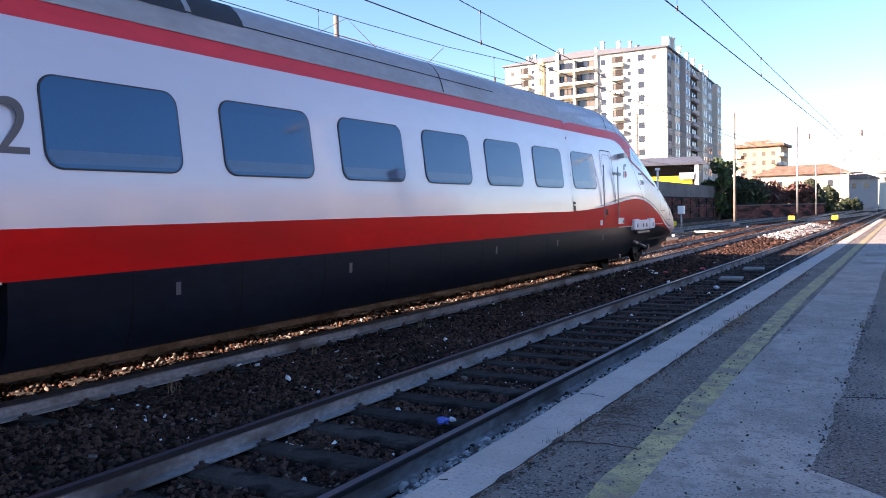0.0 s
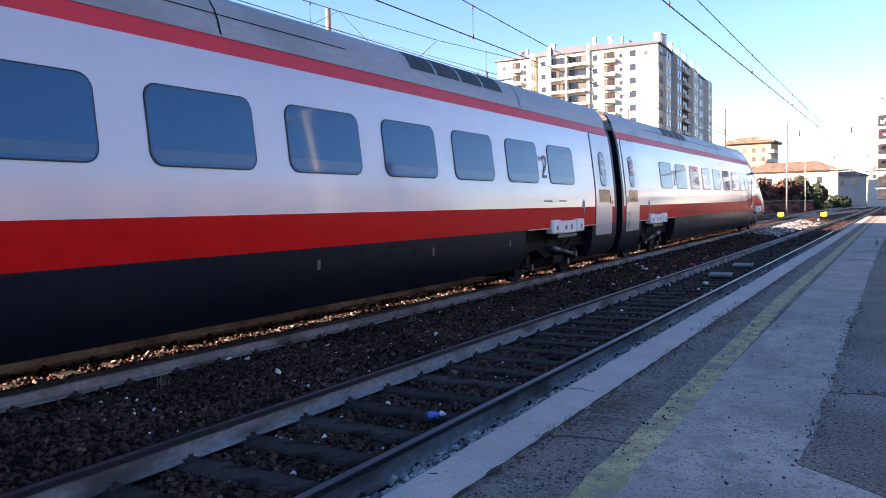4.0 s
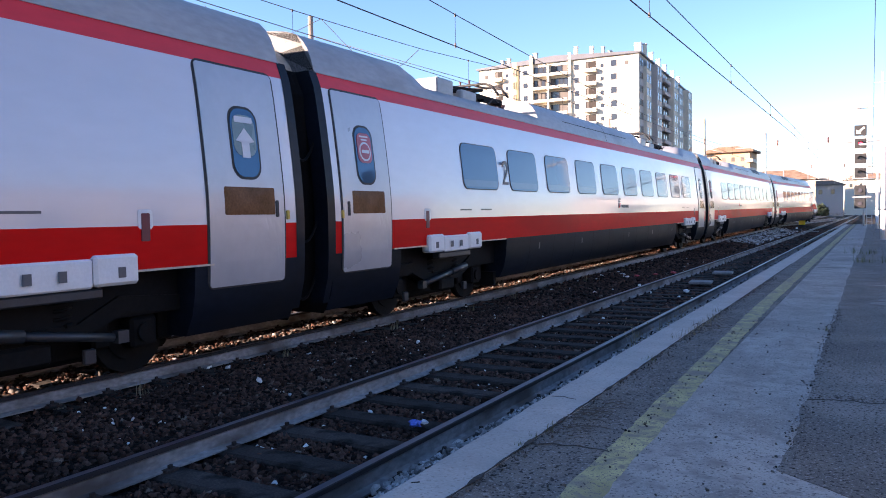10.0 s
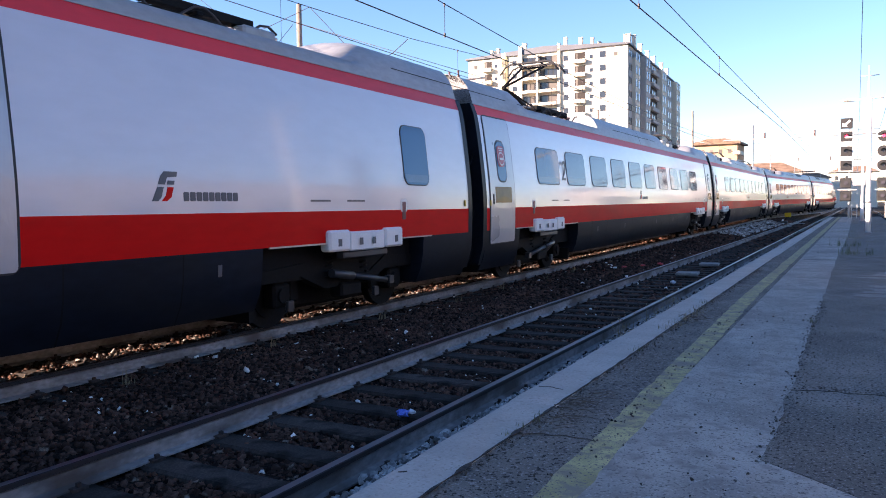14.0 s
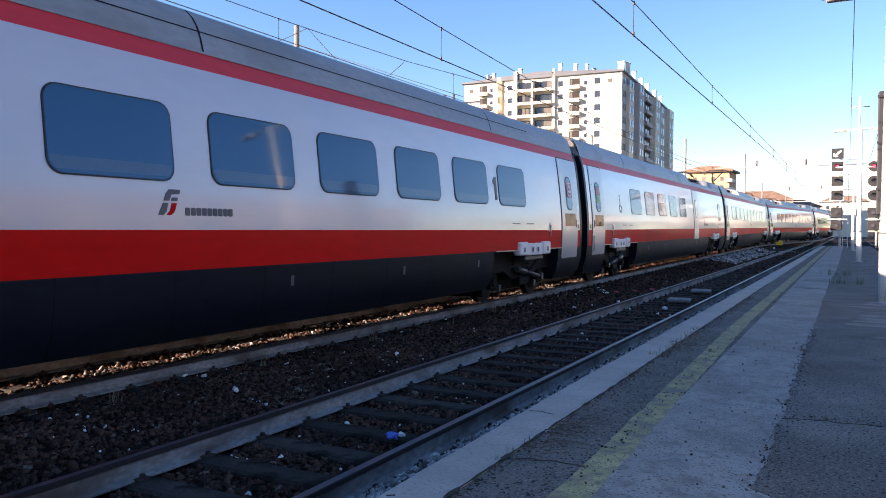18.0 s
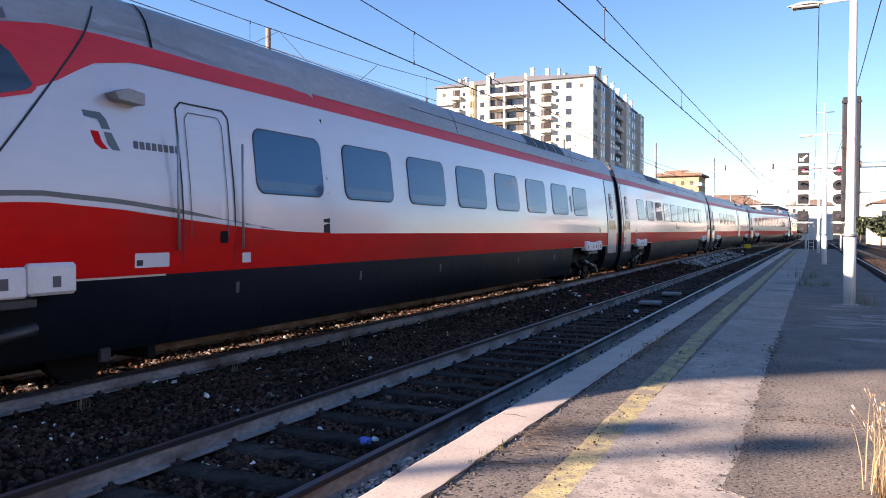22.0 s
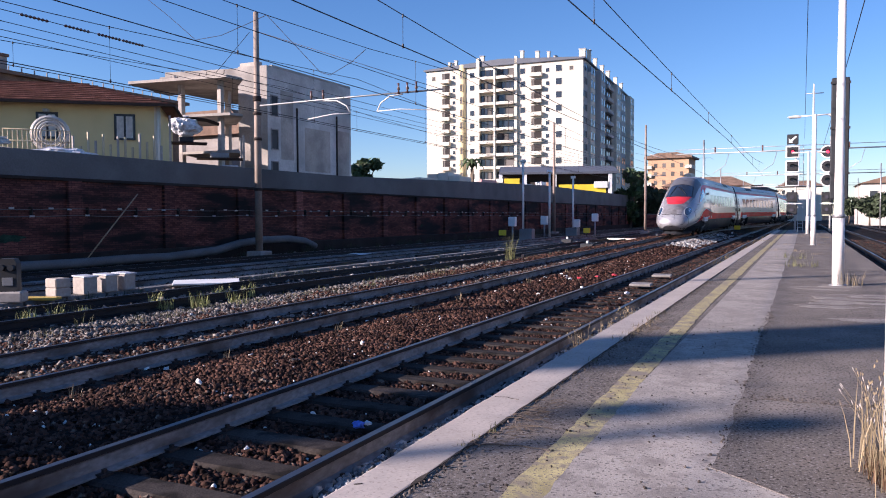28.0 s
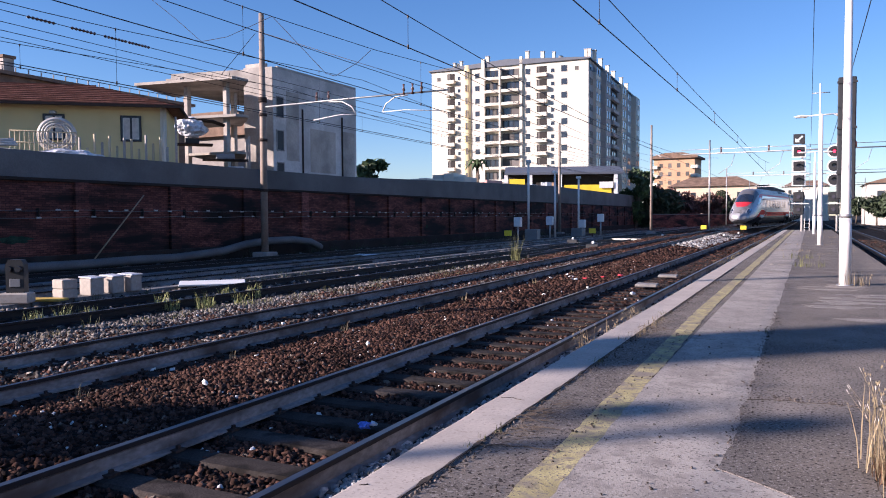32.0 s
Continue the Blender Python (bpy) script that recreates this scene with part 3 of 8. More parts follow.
strip("asphalt_field", outline, PZ + 0.002, "asphalt_dark", "dark patched asphalt with ragged edge")
strip("asphalt_apron", [(0.2, -7), (1.75, -7), (1.75, 3.47), (0.75, 3.29), (0.3, 3.51), (0.2, 3.55)], PZ - 0.0015, "screed")
line = [y for y in yy if y > -7]
drift = lambda pts: [(x - 0.017 * min(max(y, 0), 11), y) for x, y in pts]
strip("yellow_line", drift(edge(-1.20, line, 0.016, 5, 4)) + drift(edge(-1.015, line[::-1], 0.022, 6, 5)), PZ - 0.0017, "yellow_line", "worn yellow safety line")

# pale worn spots and dirt-filled cracks
rng = random.Random(12)
streaks = [(0.3 + 1.2 * rng.random(), 10.4 + 5.2 * rng.random(), rng.uniform(0.2, 0.6), rng.uniform(0.05, 0.16)) for _ in range(20)] + [(-0.55, 22.0, 0.4, 0.4), (-0.75, 19.0, 0.25, 0.15), (0.62, 15.5, 0.28, 0.4)]
for i, (cx, cy, rx, ry) in enumerate(streaks):
    n = 46
    pts = []
    for k in range(n):
        a = k * math.tau / n
        r = 1 + 0.55 * noise.noise(Vector((math.cos(a) * 2.2, math.sin(a) * 2.2, i * 3.7))) + 0.3 * noise.noise(Vector((math.cos(a) * 7, math.sin(a) * 7, i * 1.9)))
        pts.append((cx + rx * r * math.cos(a), cy + ry * r * math.sin(a)))
    strip("worn_patch", pts, PZ + 0.0026 + i * 0.00005, "screed_pale", "pale worn patch")


def crack(pts, w, seed, amp=1.0):
    """A dirt-filled crack as a thin ragged band along points."""
    left, right = [], []
    full = []
    for a, b in zip(pts, pts[1:]):
        m = max(2, int(math.dist(a, b) / 0.05))
        full += [(a[0] + (b[0] - a[0]) * k / m, a[1] + (b[1] - a[1]) * k / m) for k in range(m)]
    full.append(pts[-1])
    for k, (x, y) in enumerate(full):
        q = full[min(k + 1, len(full) - 1)]
        p = full[max(k - 1, 0)]
        d = Vector((q[0] - p[0], q[1] - p[1])).normalized()
        ww = w * max(0.08, 0.35 + 1.3 * noise.noise(Vector((k * 0.3, seed, 0))))
        j = amp * (0.05 * noise.noise(Vector((k * 0.25, seed, 5))) + 0.035 * noise.noise(Vector((k * 0.9, seed, 8))))
        left.append((x - d.y * (ww + j), y + d.x * (ww + j)))
        right.append((x + d.y * (ww - j), y - d.x * (ww - j)))
    strip("crack", left + right[::-1], PZ + 0.0062, "crack")


crack([(-0.38, 5.66), (-0.1, 5.75), (0.2, 5.72), (0.6, 5.9), (1.1, 5.95)], 0.006, 2)
crack([(-1.98, 5.0), (-1.9, 5.04), (-1.8, 4.98)], 0.004, 11, 0.5)
crack([(-1.95, 3.06), (-1.92, 3.09)], 0.006, 12, 0.3)
crack([(-1.69, 3.9), (-1.4, 4.0), (-1.24, 3.95)], 0.005, 5)
crack([(-1.695, 1.5), (-1.69, 3.0), (-1.695, 4.5), (-1.69, 6.0), (-1.695, 8), (-1.69, 12), (-1.69, 20)], 0.016, 9, 0.12)

def coping_mesh(w, ln, seed):
    """One coping stone with rounded long edges and a slightly uneven face."""
    b = bmesh.new()
    bmesh.ops.create_cube(b, size=1.0, matrix=Matrix.Diagonal((w, ln, 0.30, 1)))
    bmesh.ops.bevel(b, geom=[e for e in b.edges if abs(e.verts[0].co.y - e.verts[1].co.y) > 0.5], offset=0.012, segments=2, affect="EDGES", profile=0.6)
    bmesh.ops.subdivide_edges(b, edges=[e for e in b.edges if e.calc_length() > 0.6], cuts=9)
    for v in b.verts:
        if v.co.z > 0.1:
            v.co.x += 0.006 * noise.noise(Vector((v.co.x * 3, v.co.y * 5, seed * 4.0)))
    return Geo().bm(b).mesh("coping_stone", M["coping"])


y = -7.0
for n in range(80):
    ln = (1.0, 1.55, 1.2, 1.8, 0.9, 1.35)[(n * 7) % 6]
    if y + ln > 74:
        break
    w = round(0.262 + 0.0125 * min(6.0, max(0.0, y + ln / 2)), 3)
    piece("coping_stone", coping_mesh(w, ln - 0.001, n % 3), plat, -1.692 - w / 2, y + ln / 2, PZ - 0.147, 0.006 if 0 < y < 6 else 0)
    y += ln

# ---- boundary wall ----
WX = -23.4
wall = thing("boundary_wall", "sooty brick retaining wall with a grey rendered parapet", "wall", kind="structure")
part("brick_face", Geo().box(WX - 0.45, WX, -30, 118, -0.6, 2.96), "brick", wall, "dark red sooty brickwork")
for k in range(33):
    y = -25.5 + k * 4.4
    part("pilaster", Geo().box(WX, WX + 0.14, y - 0.28, y + 0.28, -0.5, 2.9, 0.015), "brick", wall)
part("string_course", Geo().box(WX - 0.02, WX + 0.09, -30, 118, 2.88, 3.0, 0.02), "mortar", wall, "dark weathered coping course")
part("plinth", Geo().box(WX, WX + 0.2, -30, 118, -0.5, 0.35, 0.03), "mortar", wall, "dark plinth")
par = Geo()
tops = [(-30, 3.90), (36, 3.90), (56, 4.35), (73, 4.68), (118, 4.62)]
par.grid([[(WX - 0.06, y, 2.98), (WX - 0.06, y, h), (WX - 0.42, y, h), (WX - 0.42, y, 2.98)] for y, h in tops], False)
part("parapet", par, "render_grey", wall, "grey cement-rendered parapet")
for zc, seed in ((1.92, 1), (1.68, 2)):
    # slack pale cables on brackets, with breaks where they pass behind the pilasters
    for k in range(32):
        y = -25.5 + k * 4.4
        pts = [(WX + 0.17 if i in (0, 6) else WX + 0.07, y + 4.4 * i / 6, zc - 0.05 * math.sin(math.pi * i / 6)) for i in range(7)]
        part("wall_cable", Geo().tube(pts, 0.014, 6), "render_grey", wall)
y = -25
while y < 116:
    part("cable_bracket", Geo().box(WX, WX + 0.14, y, y + 0.03, 1.64, 1.97), "clip", wall)
    y += 2.2
CLIP = Geo().box(0, 0.05, -0.09, 0.09, -0.03, 0.03, 0.008).mesh("cable_clip", M["steel"])
for k in range(90):
    piece("cable_clip", CLIP, wall, WX + 0.1, 6.0 + 0.72 * k, 1.68 + (0.24 if k % 3 else 0.0) - 0.03 * (k % 2))

for y0, y1, z0, z1 in ((15.4, 16.6, 0.8, 1.05), (44.8, 45.8, 0.85, 1.1)):
    n = 18
    pts = [((y0 + y1) / 2 + (y1 - y0) / 2 * math.cos(a) * (1 + 0.25 * math.sin(5 * a)), (z0 + z1) / 2 + (z1 - z0) / 2 * math.sin(a) * (1 + 0.2 * math.cos(7 * a))) for a in [math.tau * k / n for k in range(n)]]
    part("paint_patch", Geo().prism(pts, WX + 0.001, WX + 0.005, "x"), "green_paint", wall, "patch of faded green paint")

# ---- buildings and masts beyond the wall ----
def local_block(name, label, category, x, y, turn=0.0):
    """An empty at a building's corner; its own x runs along the front, y goes back."""
    return thing(name, label, category, m=pose(x, y, -0.4, 0, 0, turn))


def window_unit(parent, x, z, w, h, y=0.0, trim="tower_wall", pane="glass_dark", side=None, shutter=0.0, seed=0):
    """A window set 6 cm back in the front (y = 0) or, with side, in the flank x = side."""
    k = ("window", w, h, side is not None, pane, trim)
    if k not in SHARED_W:
        f, p, b = Geo(), Geo(), 0.07
        if side is None:
            f.box(-w / 2 - b, w / 2 + b, -0.09, 0.02, -b, 0).box(-w / 2 - b, w / 2 + b, -0.05, 0.02, h, h + b).box(-w / 2 - b, -w / 2, -0.05, 0.02, 0, h).box(w / 2, w / 2 + b, -0.05, 0.02, 0, h)
            p.box(-w / 2, w / 2, -0.012, 0.02, 0, h)
        else:
            f.box(-0.02, 0.09, -w / 2 - b, w / 2 + b, -b, 0).box(-0.02, 0.05, -w / 2 - b, w / 2 + b, h, h + b).box(-0.02, 0.05, -w / 2 - b, -w / 2, 0, h).box(-0.02, 0.05, w / 2, w / 2 + b, 0, h)
            p.box(-0.02, 0.012, -w / 2, w / 2, 0, h)
        SHARED_W[k] = (f.mesh("window", M[trim]), p.mesh("pane", M[pane]))
    fr, pn = SHARED_W[k]
    ob = new("window", fr)
    ob.parent = parent
    ob.location = (x, y, z) if side is None else (side, x, z)
    q = new("pane", pn)
    q.parent = ob
    return ob


SHARED_W = {}

# the tall apartment tower: cream front, stepped flank greyed for its shade
TW, TD, TH, FL = 38.6, 66.0, 37.4, 3.0
tower = local_block("apartment_tower", "cream eleven-storey apartment tower with balconies and a shaded flank", "apartment building", -83.6, 166.0, 2.6)
part("wall", Geo().box(0, TW, 0, TD, 0, TH), "tower_wall", tower, "cream rendered walls")
part("roof", Geo().prism([(-0.6, TH), (TW + 0.5, TH), (TW + 0.5, TH + 0.35), (TW * 0.5, TH + 1.5), (-0.6, TH + 0.35)], -0.5, TD), "slate", tower, "dark low-pitched roof")
# flank bays step out and in along the tower's depth
# grey and dark bays carry the flank's shade in their colour
for i, (a, b, out, mat) in enumerate(((4.5, 9.5, 0.8, "tower_wall"), (13, 19, 1.4, "tower_grey"), (22, 31, 0.7, "tower_shade"), (34, 41, 1.5, "tower_wall"), (45, 52, 0.9, "tower_grey"), (56, 63, 1.6, "tower_wall"))):
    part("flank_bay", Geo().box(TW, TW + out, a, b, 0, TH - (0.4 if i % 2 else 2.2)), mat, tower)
part("flank_face", Geo().box(TW, TW + 0.06, 0.6, TD, 0, TH - 0.3), "tower_grey", tower, "flank wall with shade in its grey")
floors = [TH - 2.9 - FL * k for k in range(11)]
ux = lambda p: (p - 50) / 695 * TW
part("stair_tower", Geo().tube([(ux(219), 0.35, 0), (ux(219), 0.35, TH + 0.9)], ux(237) - ux(219), 20), "tower_yellow", tower, "ochre half-round stair tower")
part("service_duct", Geo().box(ux(289), ux(303), -0.9, 0.2, 0, TH + 2.0), "tower_wall", tower, "vertical duct up the front")
part("column", Geo().box(ux(370), ux(378), -1.5, 0.2, 0, TH - 0.5), "tower_wall", tower)
part("column", Geo().box(ux(456), ux(468), -0.5, 0.2, 0, TH + 1.8), "tower_wall", tower)
for z in floors:
    for a, b, d in ((125, 160, 1.1), (528, 572, 1.1)):
        # flat dark sheet painted for the shade inside the loggia
        part("loggia", Geo().box(ux(a), ux(b), -0.012, 0.02, z, z + 2.15), "tower_shade", tower)
        bal = part("balcony", Geo().box(ux(a) - 0.2, ux(b) + 0.2, -d, 0, z - 0.35, z - 0.12).box(ux(a) - 0.2, ux(b) + 0.2, -d, -d + 0.12, z - 0.12, z + 0.5).box(ux(a) - 0.2, ux(a) - 0.1, -d, 0, z - 0.12, z + 0.5).box(ux(b) + 0.1, ux(b) + 0.2, -d, 0, z - 0.12, z + 0.5), "tower_wall", tower, "cream balcony with solid parapet")
        part("shutter", Geo().box(ux(a) + 0.25, ux(a) + 0.7, -0.05, 0, z + 0.1, z + 2.0), "shutter", bal)
    for a, b in ((303, 370), (378, 455)):
        # a like dark sheet for the shade of the wide loggias
        part("loggia", Geo().box(ux(a), ux(b), -0.014, 0.02, z, z + 2.1), "tower_shade", tower)
        bal = part("balcony", Geo().prism([(ux(a), 0), (ux(a), -1.35), ((ux(a) + ux(b)) / 2, -1.7), (ux(b), -1.35), (ux(b), 0)], z - 0.35, z - 0.1, "z").prism([(ux(a), -1.2), (ux(a), -1.35), ((ux(a) + ux(b)) / 2, -1.7), (ux(b), -1.35), (ux(b), -1.2), ((ux(a) + ux(b)) / 2, -1.55)], z - 0.1, z + 0.32, "z"), "tower_wall", tower, "wide bowed balcony")
        rng = random.Random(int(z * 10 + a))
        n = rng.choice((2, 3, 3, 4))
        for k in range(n):
            w = (ux(b) - ux(a)) / n
            part("shutter", Geo().box(ux(a) + w * k + 0.12, ux(a) + w * (k + 1) - 0.12, -0.06, 0, z + 0.05, z + 2.0), rng.choice(("shutter", "glass_dark", "glass_dark")), bal)
    for c, w, h in ((180, 0.7, 0.8), (265, 1.15, 1.2), (490, 1.15, 1.25), (597, 0.8, 0.85), (645, 1.35, 1.4)):
        window_unit(tower, ux(c), z + 0.55, w, h, 0, "tower_wall", "glass_dark" if (int(z) + c) % 3 else "shutter")
    window_unit(tower, ux(219), z + 0.5, 0.6, 1.6, -0.66, "tower_yellow", "shutter")
    for c in (1.6, 3.2, 11.2, 20.4, 32.5, 43, 53.8, 64.4):
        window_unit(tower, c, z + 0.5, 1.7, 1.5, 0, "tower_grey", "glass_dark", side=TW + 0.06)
    for i, (a, b, out) in enumerate(((4.5, 9.5, 0.8), (13, 19, 1.4), (22, 31, 0.7), (34, 41, 1.5), (45, 52, 0.9), (56, 63, 1.6))):
        if i == 2:
            part("balcony", Geo().box(TW + out, TW + out + 0.8, a + 0.4, b - 0.6, z - 0.3, z + 0.7, 0.05), "tower_grey", tower)
        window_unit(tower, (a + b) / 2 - 1.3, z + 0.2, 1.7, 1.8, 0, "tower_grey", "glass_dark", side=TW + out)
        window_unit(tower, (a + b) / 2 + 1.5, z + 0.2, 1.7, 1.8, 0, "tower_grey", "glass_dark", side=TW + out)
for c in (85, 697):
    window_unit(tower, ux(c), TH - 2.3, 0.9, 0.9, 0, "tower_wall", "shutter")
for c, d, h, w in ((128, 4, 2.6, 0.5), (137, 5, 2.6, 0.5), (167, 3, 2.7, 0.6), (296, 2, 3.0, 0.9), (310, 5, 2.2, 0.6), (470, 3, 3.6, 0.8), (537, 3, 3.2, 0.8), (581, 4, 3.1, 0.6), (601, 6, 2.4, 0.7), (722, 3, 2.8, 0.7), (736, 3, 2.8, 0.7), (752, 4, 2.6, 0.8), (740, 14, 2.6, 0.9), (742, 22, 2.4, 0.9), (738, 31, 2.6, 1.0), (745, 40, 2.4, 0.9), (741, 50, 2.4, 0.9)):
    ch = part("chimney", Geo().box(ux(c) - w / 2, ux(c) + w / 2, d, d + 0.9, TH, TH + h, 0.03), "tower_wall", tower)
    part("chimney_cap", Geo().box(ux(c) - w / 2 - 0.1, ux(c) + w / 2 + 0.1, d - 0.1, d + 1.0, TH + h, TH + h + 0.15), "tower_grey", ch)

# the yellow house, seen over the wall; its own x runs along the front to the corner at 0
house = local_block("yellow_house", "yellow rendered house with brown tiled roof", "house", -31.65, 30.56, 40.0)
HL, HD, HE = 13.4, 7.0, 8.1
part("wall", Geo().box(-HL, 0, 0, HD, 0, HE), "yellow_wall", house, "yellow rendered walls")
part("roof", Geo().add([(-HL - 0.75, -0.75, HE - 0.05), (0.75, -0.75, HE - 0.05), (0.75, HD + 0.75, HE - 0.05), (-HL - 0.75, HD + 0.75, HE - 0.05), (-HL + 4.6, HD / 2, HE + 1.6), (-4.4, HD / 2, HE + 1.6)],
     [(0, 1, 5, 4), (1, 2, 5), (2, 3, 4, 5), (3, 0, 4), (0, 3, 2, 1)]), "roof_tile", house, "brown hipped tile roof")
part("gutter", Geo().box(-HL - 0.8, 0.85, -0.85, -0.73, HE - 0.16, HE - 0.02), "clip", house, "dark gutter")
part("gutter", Geo().box(0.73, 0.85, -0.73, HD + 0.8, HE - 0.16, HE - 0.02), "clip", house, "dark gutter")
part("corner_strip", Geo().box(-0.3, 0.02, -0.03, 0.05, 0, HE - 0.1), "tower_wall", house, "pale corner strip")
part("downpipe", Geo().tube([(-0.1, -0.12, 0), (-0.1, -0.12, HE - 0.1)], 0.06, 8), "tower_wall", house, "pale downpipe")
for k in range(10):
    u = (k + 0.5) / 10
    y, z = -0.75 + (HD / 2 + 0.75) * u, HE - 0.03 + 1.65 * u
    part("tile_course", Geo().box(-HL - 0.75 + 5.3 * u, 0.75 - 5.1 * u, y - 0.05, y + 0.02, z - 0.02, z + 0.04), "roof_tile", house)
for x in (-1.8, -5.6, -9.4):
    w = window_unit(house, x, 6.25, 0.92, 1.25, 0, "board", "glass_dark")
    part("curtain", Geo().box(-0.4, -0.05, -0.02, -0.014, 0.05, 1.2).box(0.06, 0.4, -0.02, -0.014, 0.05, 1.2), "curtain", w)
    part("mullion", Geo().box(-0.03, 0.03, -0.05, 0, 0, 1.25), "board", w)
part("wall_lamp", Geo().box(-5.75, -5.45, -0.3, 0, 7.55, 7.72, 0.03), "steel", house)
# brick neighbour behind
nb = local_block("brick_house", "red-brown house with chimneys behind the yellow house", "house", -51.0, 29.0, 0.0)
part("wall", Geo().box(-12, 0, 0, 23, 0, 12.2), "roof_red", nb, "red-brown brick walls")
part("roof", Geo().prism([(-12.4, 12.2), (0.4, 12.2), (0.4, 12.45), (-6, 13.2), (-12.4, 12.45)], -0.4, 23.4), "roof_red", nb, "low tiled roof")
for y in (1.4, 6.0):
    c = part("chimney", Geo().box(-1.6, -0.8, y, y + 0.8, 12.2, 13.6, 0.03), "concrete", nb, "pale chimney stack")
    part("chimney_cap", Geo().box(-1.7, -0.7, y - 0.1, y + 0.9, 13.6, 13.8), "roof_red", c)
for k in range(22):
    part("railing_post", Geo().box(0.1, 0.17, 1.2 + k, 1.27 + k, 12.45, 12.8), "concrete_dark", nb)

back = local_block("tiled_house", "brown-roofed house behind the unfinished building", "house", -61.0, 60.0, 0.0)
part("wall", Geo().box(0, 11, 0, 9, 0, 10.4), "concrete_dark", back, "dull grey walls")
part("roof", Geo().prism([(-0.6, 10.4), (11.6, 10.4), (9.0, 12.9), (2.0, 12.9)], -0.6, 9.6), "roof_red", back, "dark brown tiled roof")
lone("yard_terrace", Geo().prism([(-23.75, 12), (-23.75, 36), (-30.8, 36), (-31.5, 30.2), (-40, 23.0), (-40, 12)], -0.4, 3.72, "z"), "ground", "raised earth yard behind the boundary wall", "yard", kind="structure")
# yard behind the parapet: fence, posts, coiled hose, sheets, timber
for k in range(13):
    a = k / 12
    h = (1.35, 0.75, 1.6, 1.1, 1.5, 0.9, 1.4)[k % 7]
    x, y = -29.9 + 2.6 * a, 23.7 + 2.7 * a
    lone("timber_post", Geo().box(x - 0.045, x + 0.045, y - 0.045, y + 0.045, 3.7, 4.3 + h * 0.75, 0.01), "pale_wood" if k % 3 else "concrete", "pale upright post in the builder's yard", "post", "posts in the yard")
fence = thing("yard_fence", "thin metal fence panel above the wall", "fence")
for k in range(15):
    x, y = -31.4 + 0.11 * k, 21.4 + 0.15 * k
    part("bar", Geo().tube([(x, y, 3.0), (x, y, 5.5)], 0.02, 6), "pale_wood", fence)
for z in (4.3, 5.0, 5.5):
    part("rail", Geo().tube([(-31.4, 21.4, z), (-29.86, 23.5, z)], 0.025, 6), "pale_wood", fence)
coil = thing("hose_coil", "large grey coil of corrugated hose", "hose coil", m=pose(-30.75, 23.2, 5.42, 0, 0, 50))
for r, o in ((0.72, 0), (0.62, 0.1), (0.5, -0.06), (0.78, 0.16), (0.4, 0.05)):
    part("loop", Geo().tube([(r * math.cos(a * math.tau / 28), o, r * math.sin(a * math.tau / 28)) for a in range(29)], 0.05, 8), "hose", coil)
for k in range(3):
    lone("hose_coil", Geo().tube([(-31.5 + (0.9 - 0.1 * k) * math.cos(a * 0.25), 21.0 + (0.9 - 0.1 * k) * math.sin(a * 0.25), 4.3 + 0.11 * k + 0.02 * a) for a in range(27)], 0.06, 8), "hose", "grey hose coil lying flat", "hose coil", "hose coils")
b = bmesh.new()
bmesh.ops.create_icosphere(b, subdivisions=4, radius=1.0)
for v in b.verts:
    v.co *= 1 + 0.3 * noise.noise(v.co * 2.1) + 0.22 * abs(noise.noise(v.co * 4.3)) + 0.12 * abs(noise.noise(v.co * 9))
    v.co = Vector((v.co.x * 0.8, v.co.y * 0.7, v.co.z * 0.5))
lone("wrapped_pallet", Geo().bm(b.copy()), "plastic_white", "bundle wrapped in crumpled white plastic", "bundle", m=pose(-28.0, 28.7, 6.15, 0, 12, 45) @ Matrix.Diagonal((0.85, 0.85, 0.9, 1)))
lone("wrapped_pallet", Geo().bm(b), "plastic_white", "low heap of white plastic sheeting", "bundle", m=pose(-30.0, 23.0, 4.4, 0, 0, 50) @ Matrix.Diagonal((1.7, 1.0, 0.6, 1)))
rack = thing("material_rack", "dark rack of timber and building materials", "rack", m=pose(-27.6, 29.3, 0, 0, 0, 45))
part("sheet_roof", Geo().prism([(-1.0, 6.62), (0.3, 6.55), (0.9, 6.35), (0.9, 6.31), (0.3, 6.5), (-1.0, 6.58)], -0.5, 0.5), "clip", rack, "sagging rusty sheet roof")
for x0, x1, z in ((-1.5, 2.1, 3.9), (-0.2, 2.1, 4.55), (-1.4, 0.3, 5.3)):
    part("shelf", Geo().box(x0, x1, -0.6, 0.6, z, z + 0.05), "clip", rack)
for x in (-1.45, 2.05):
    for y in (-0.75, 0.75):
        part("upright", Geo().box(x - 0.05, x + 0.05, y - 0.05, y + 0.05, 2.5, 6.6 if x < 0 else 5.75), "concrete", rack)
for k, (x, z, w, m) in enumerate(((-1.0, 3.98, 0.9, "orange_wall"), (0.1, 3.98, 1.0, "pale_wood"), (1.4, 3.98, 0.8, "plastic_white"), (0.9, 4.6, 0.9, "board_side"), (-0.7, 5.35, 0.7, "board"))):
    part("crate", Geo().box(x - w / 2, x + w / 2, -0.5, 0.5, z, z + 0.26, 0.04), m, rack)

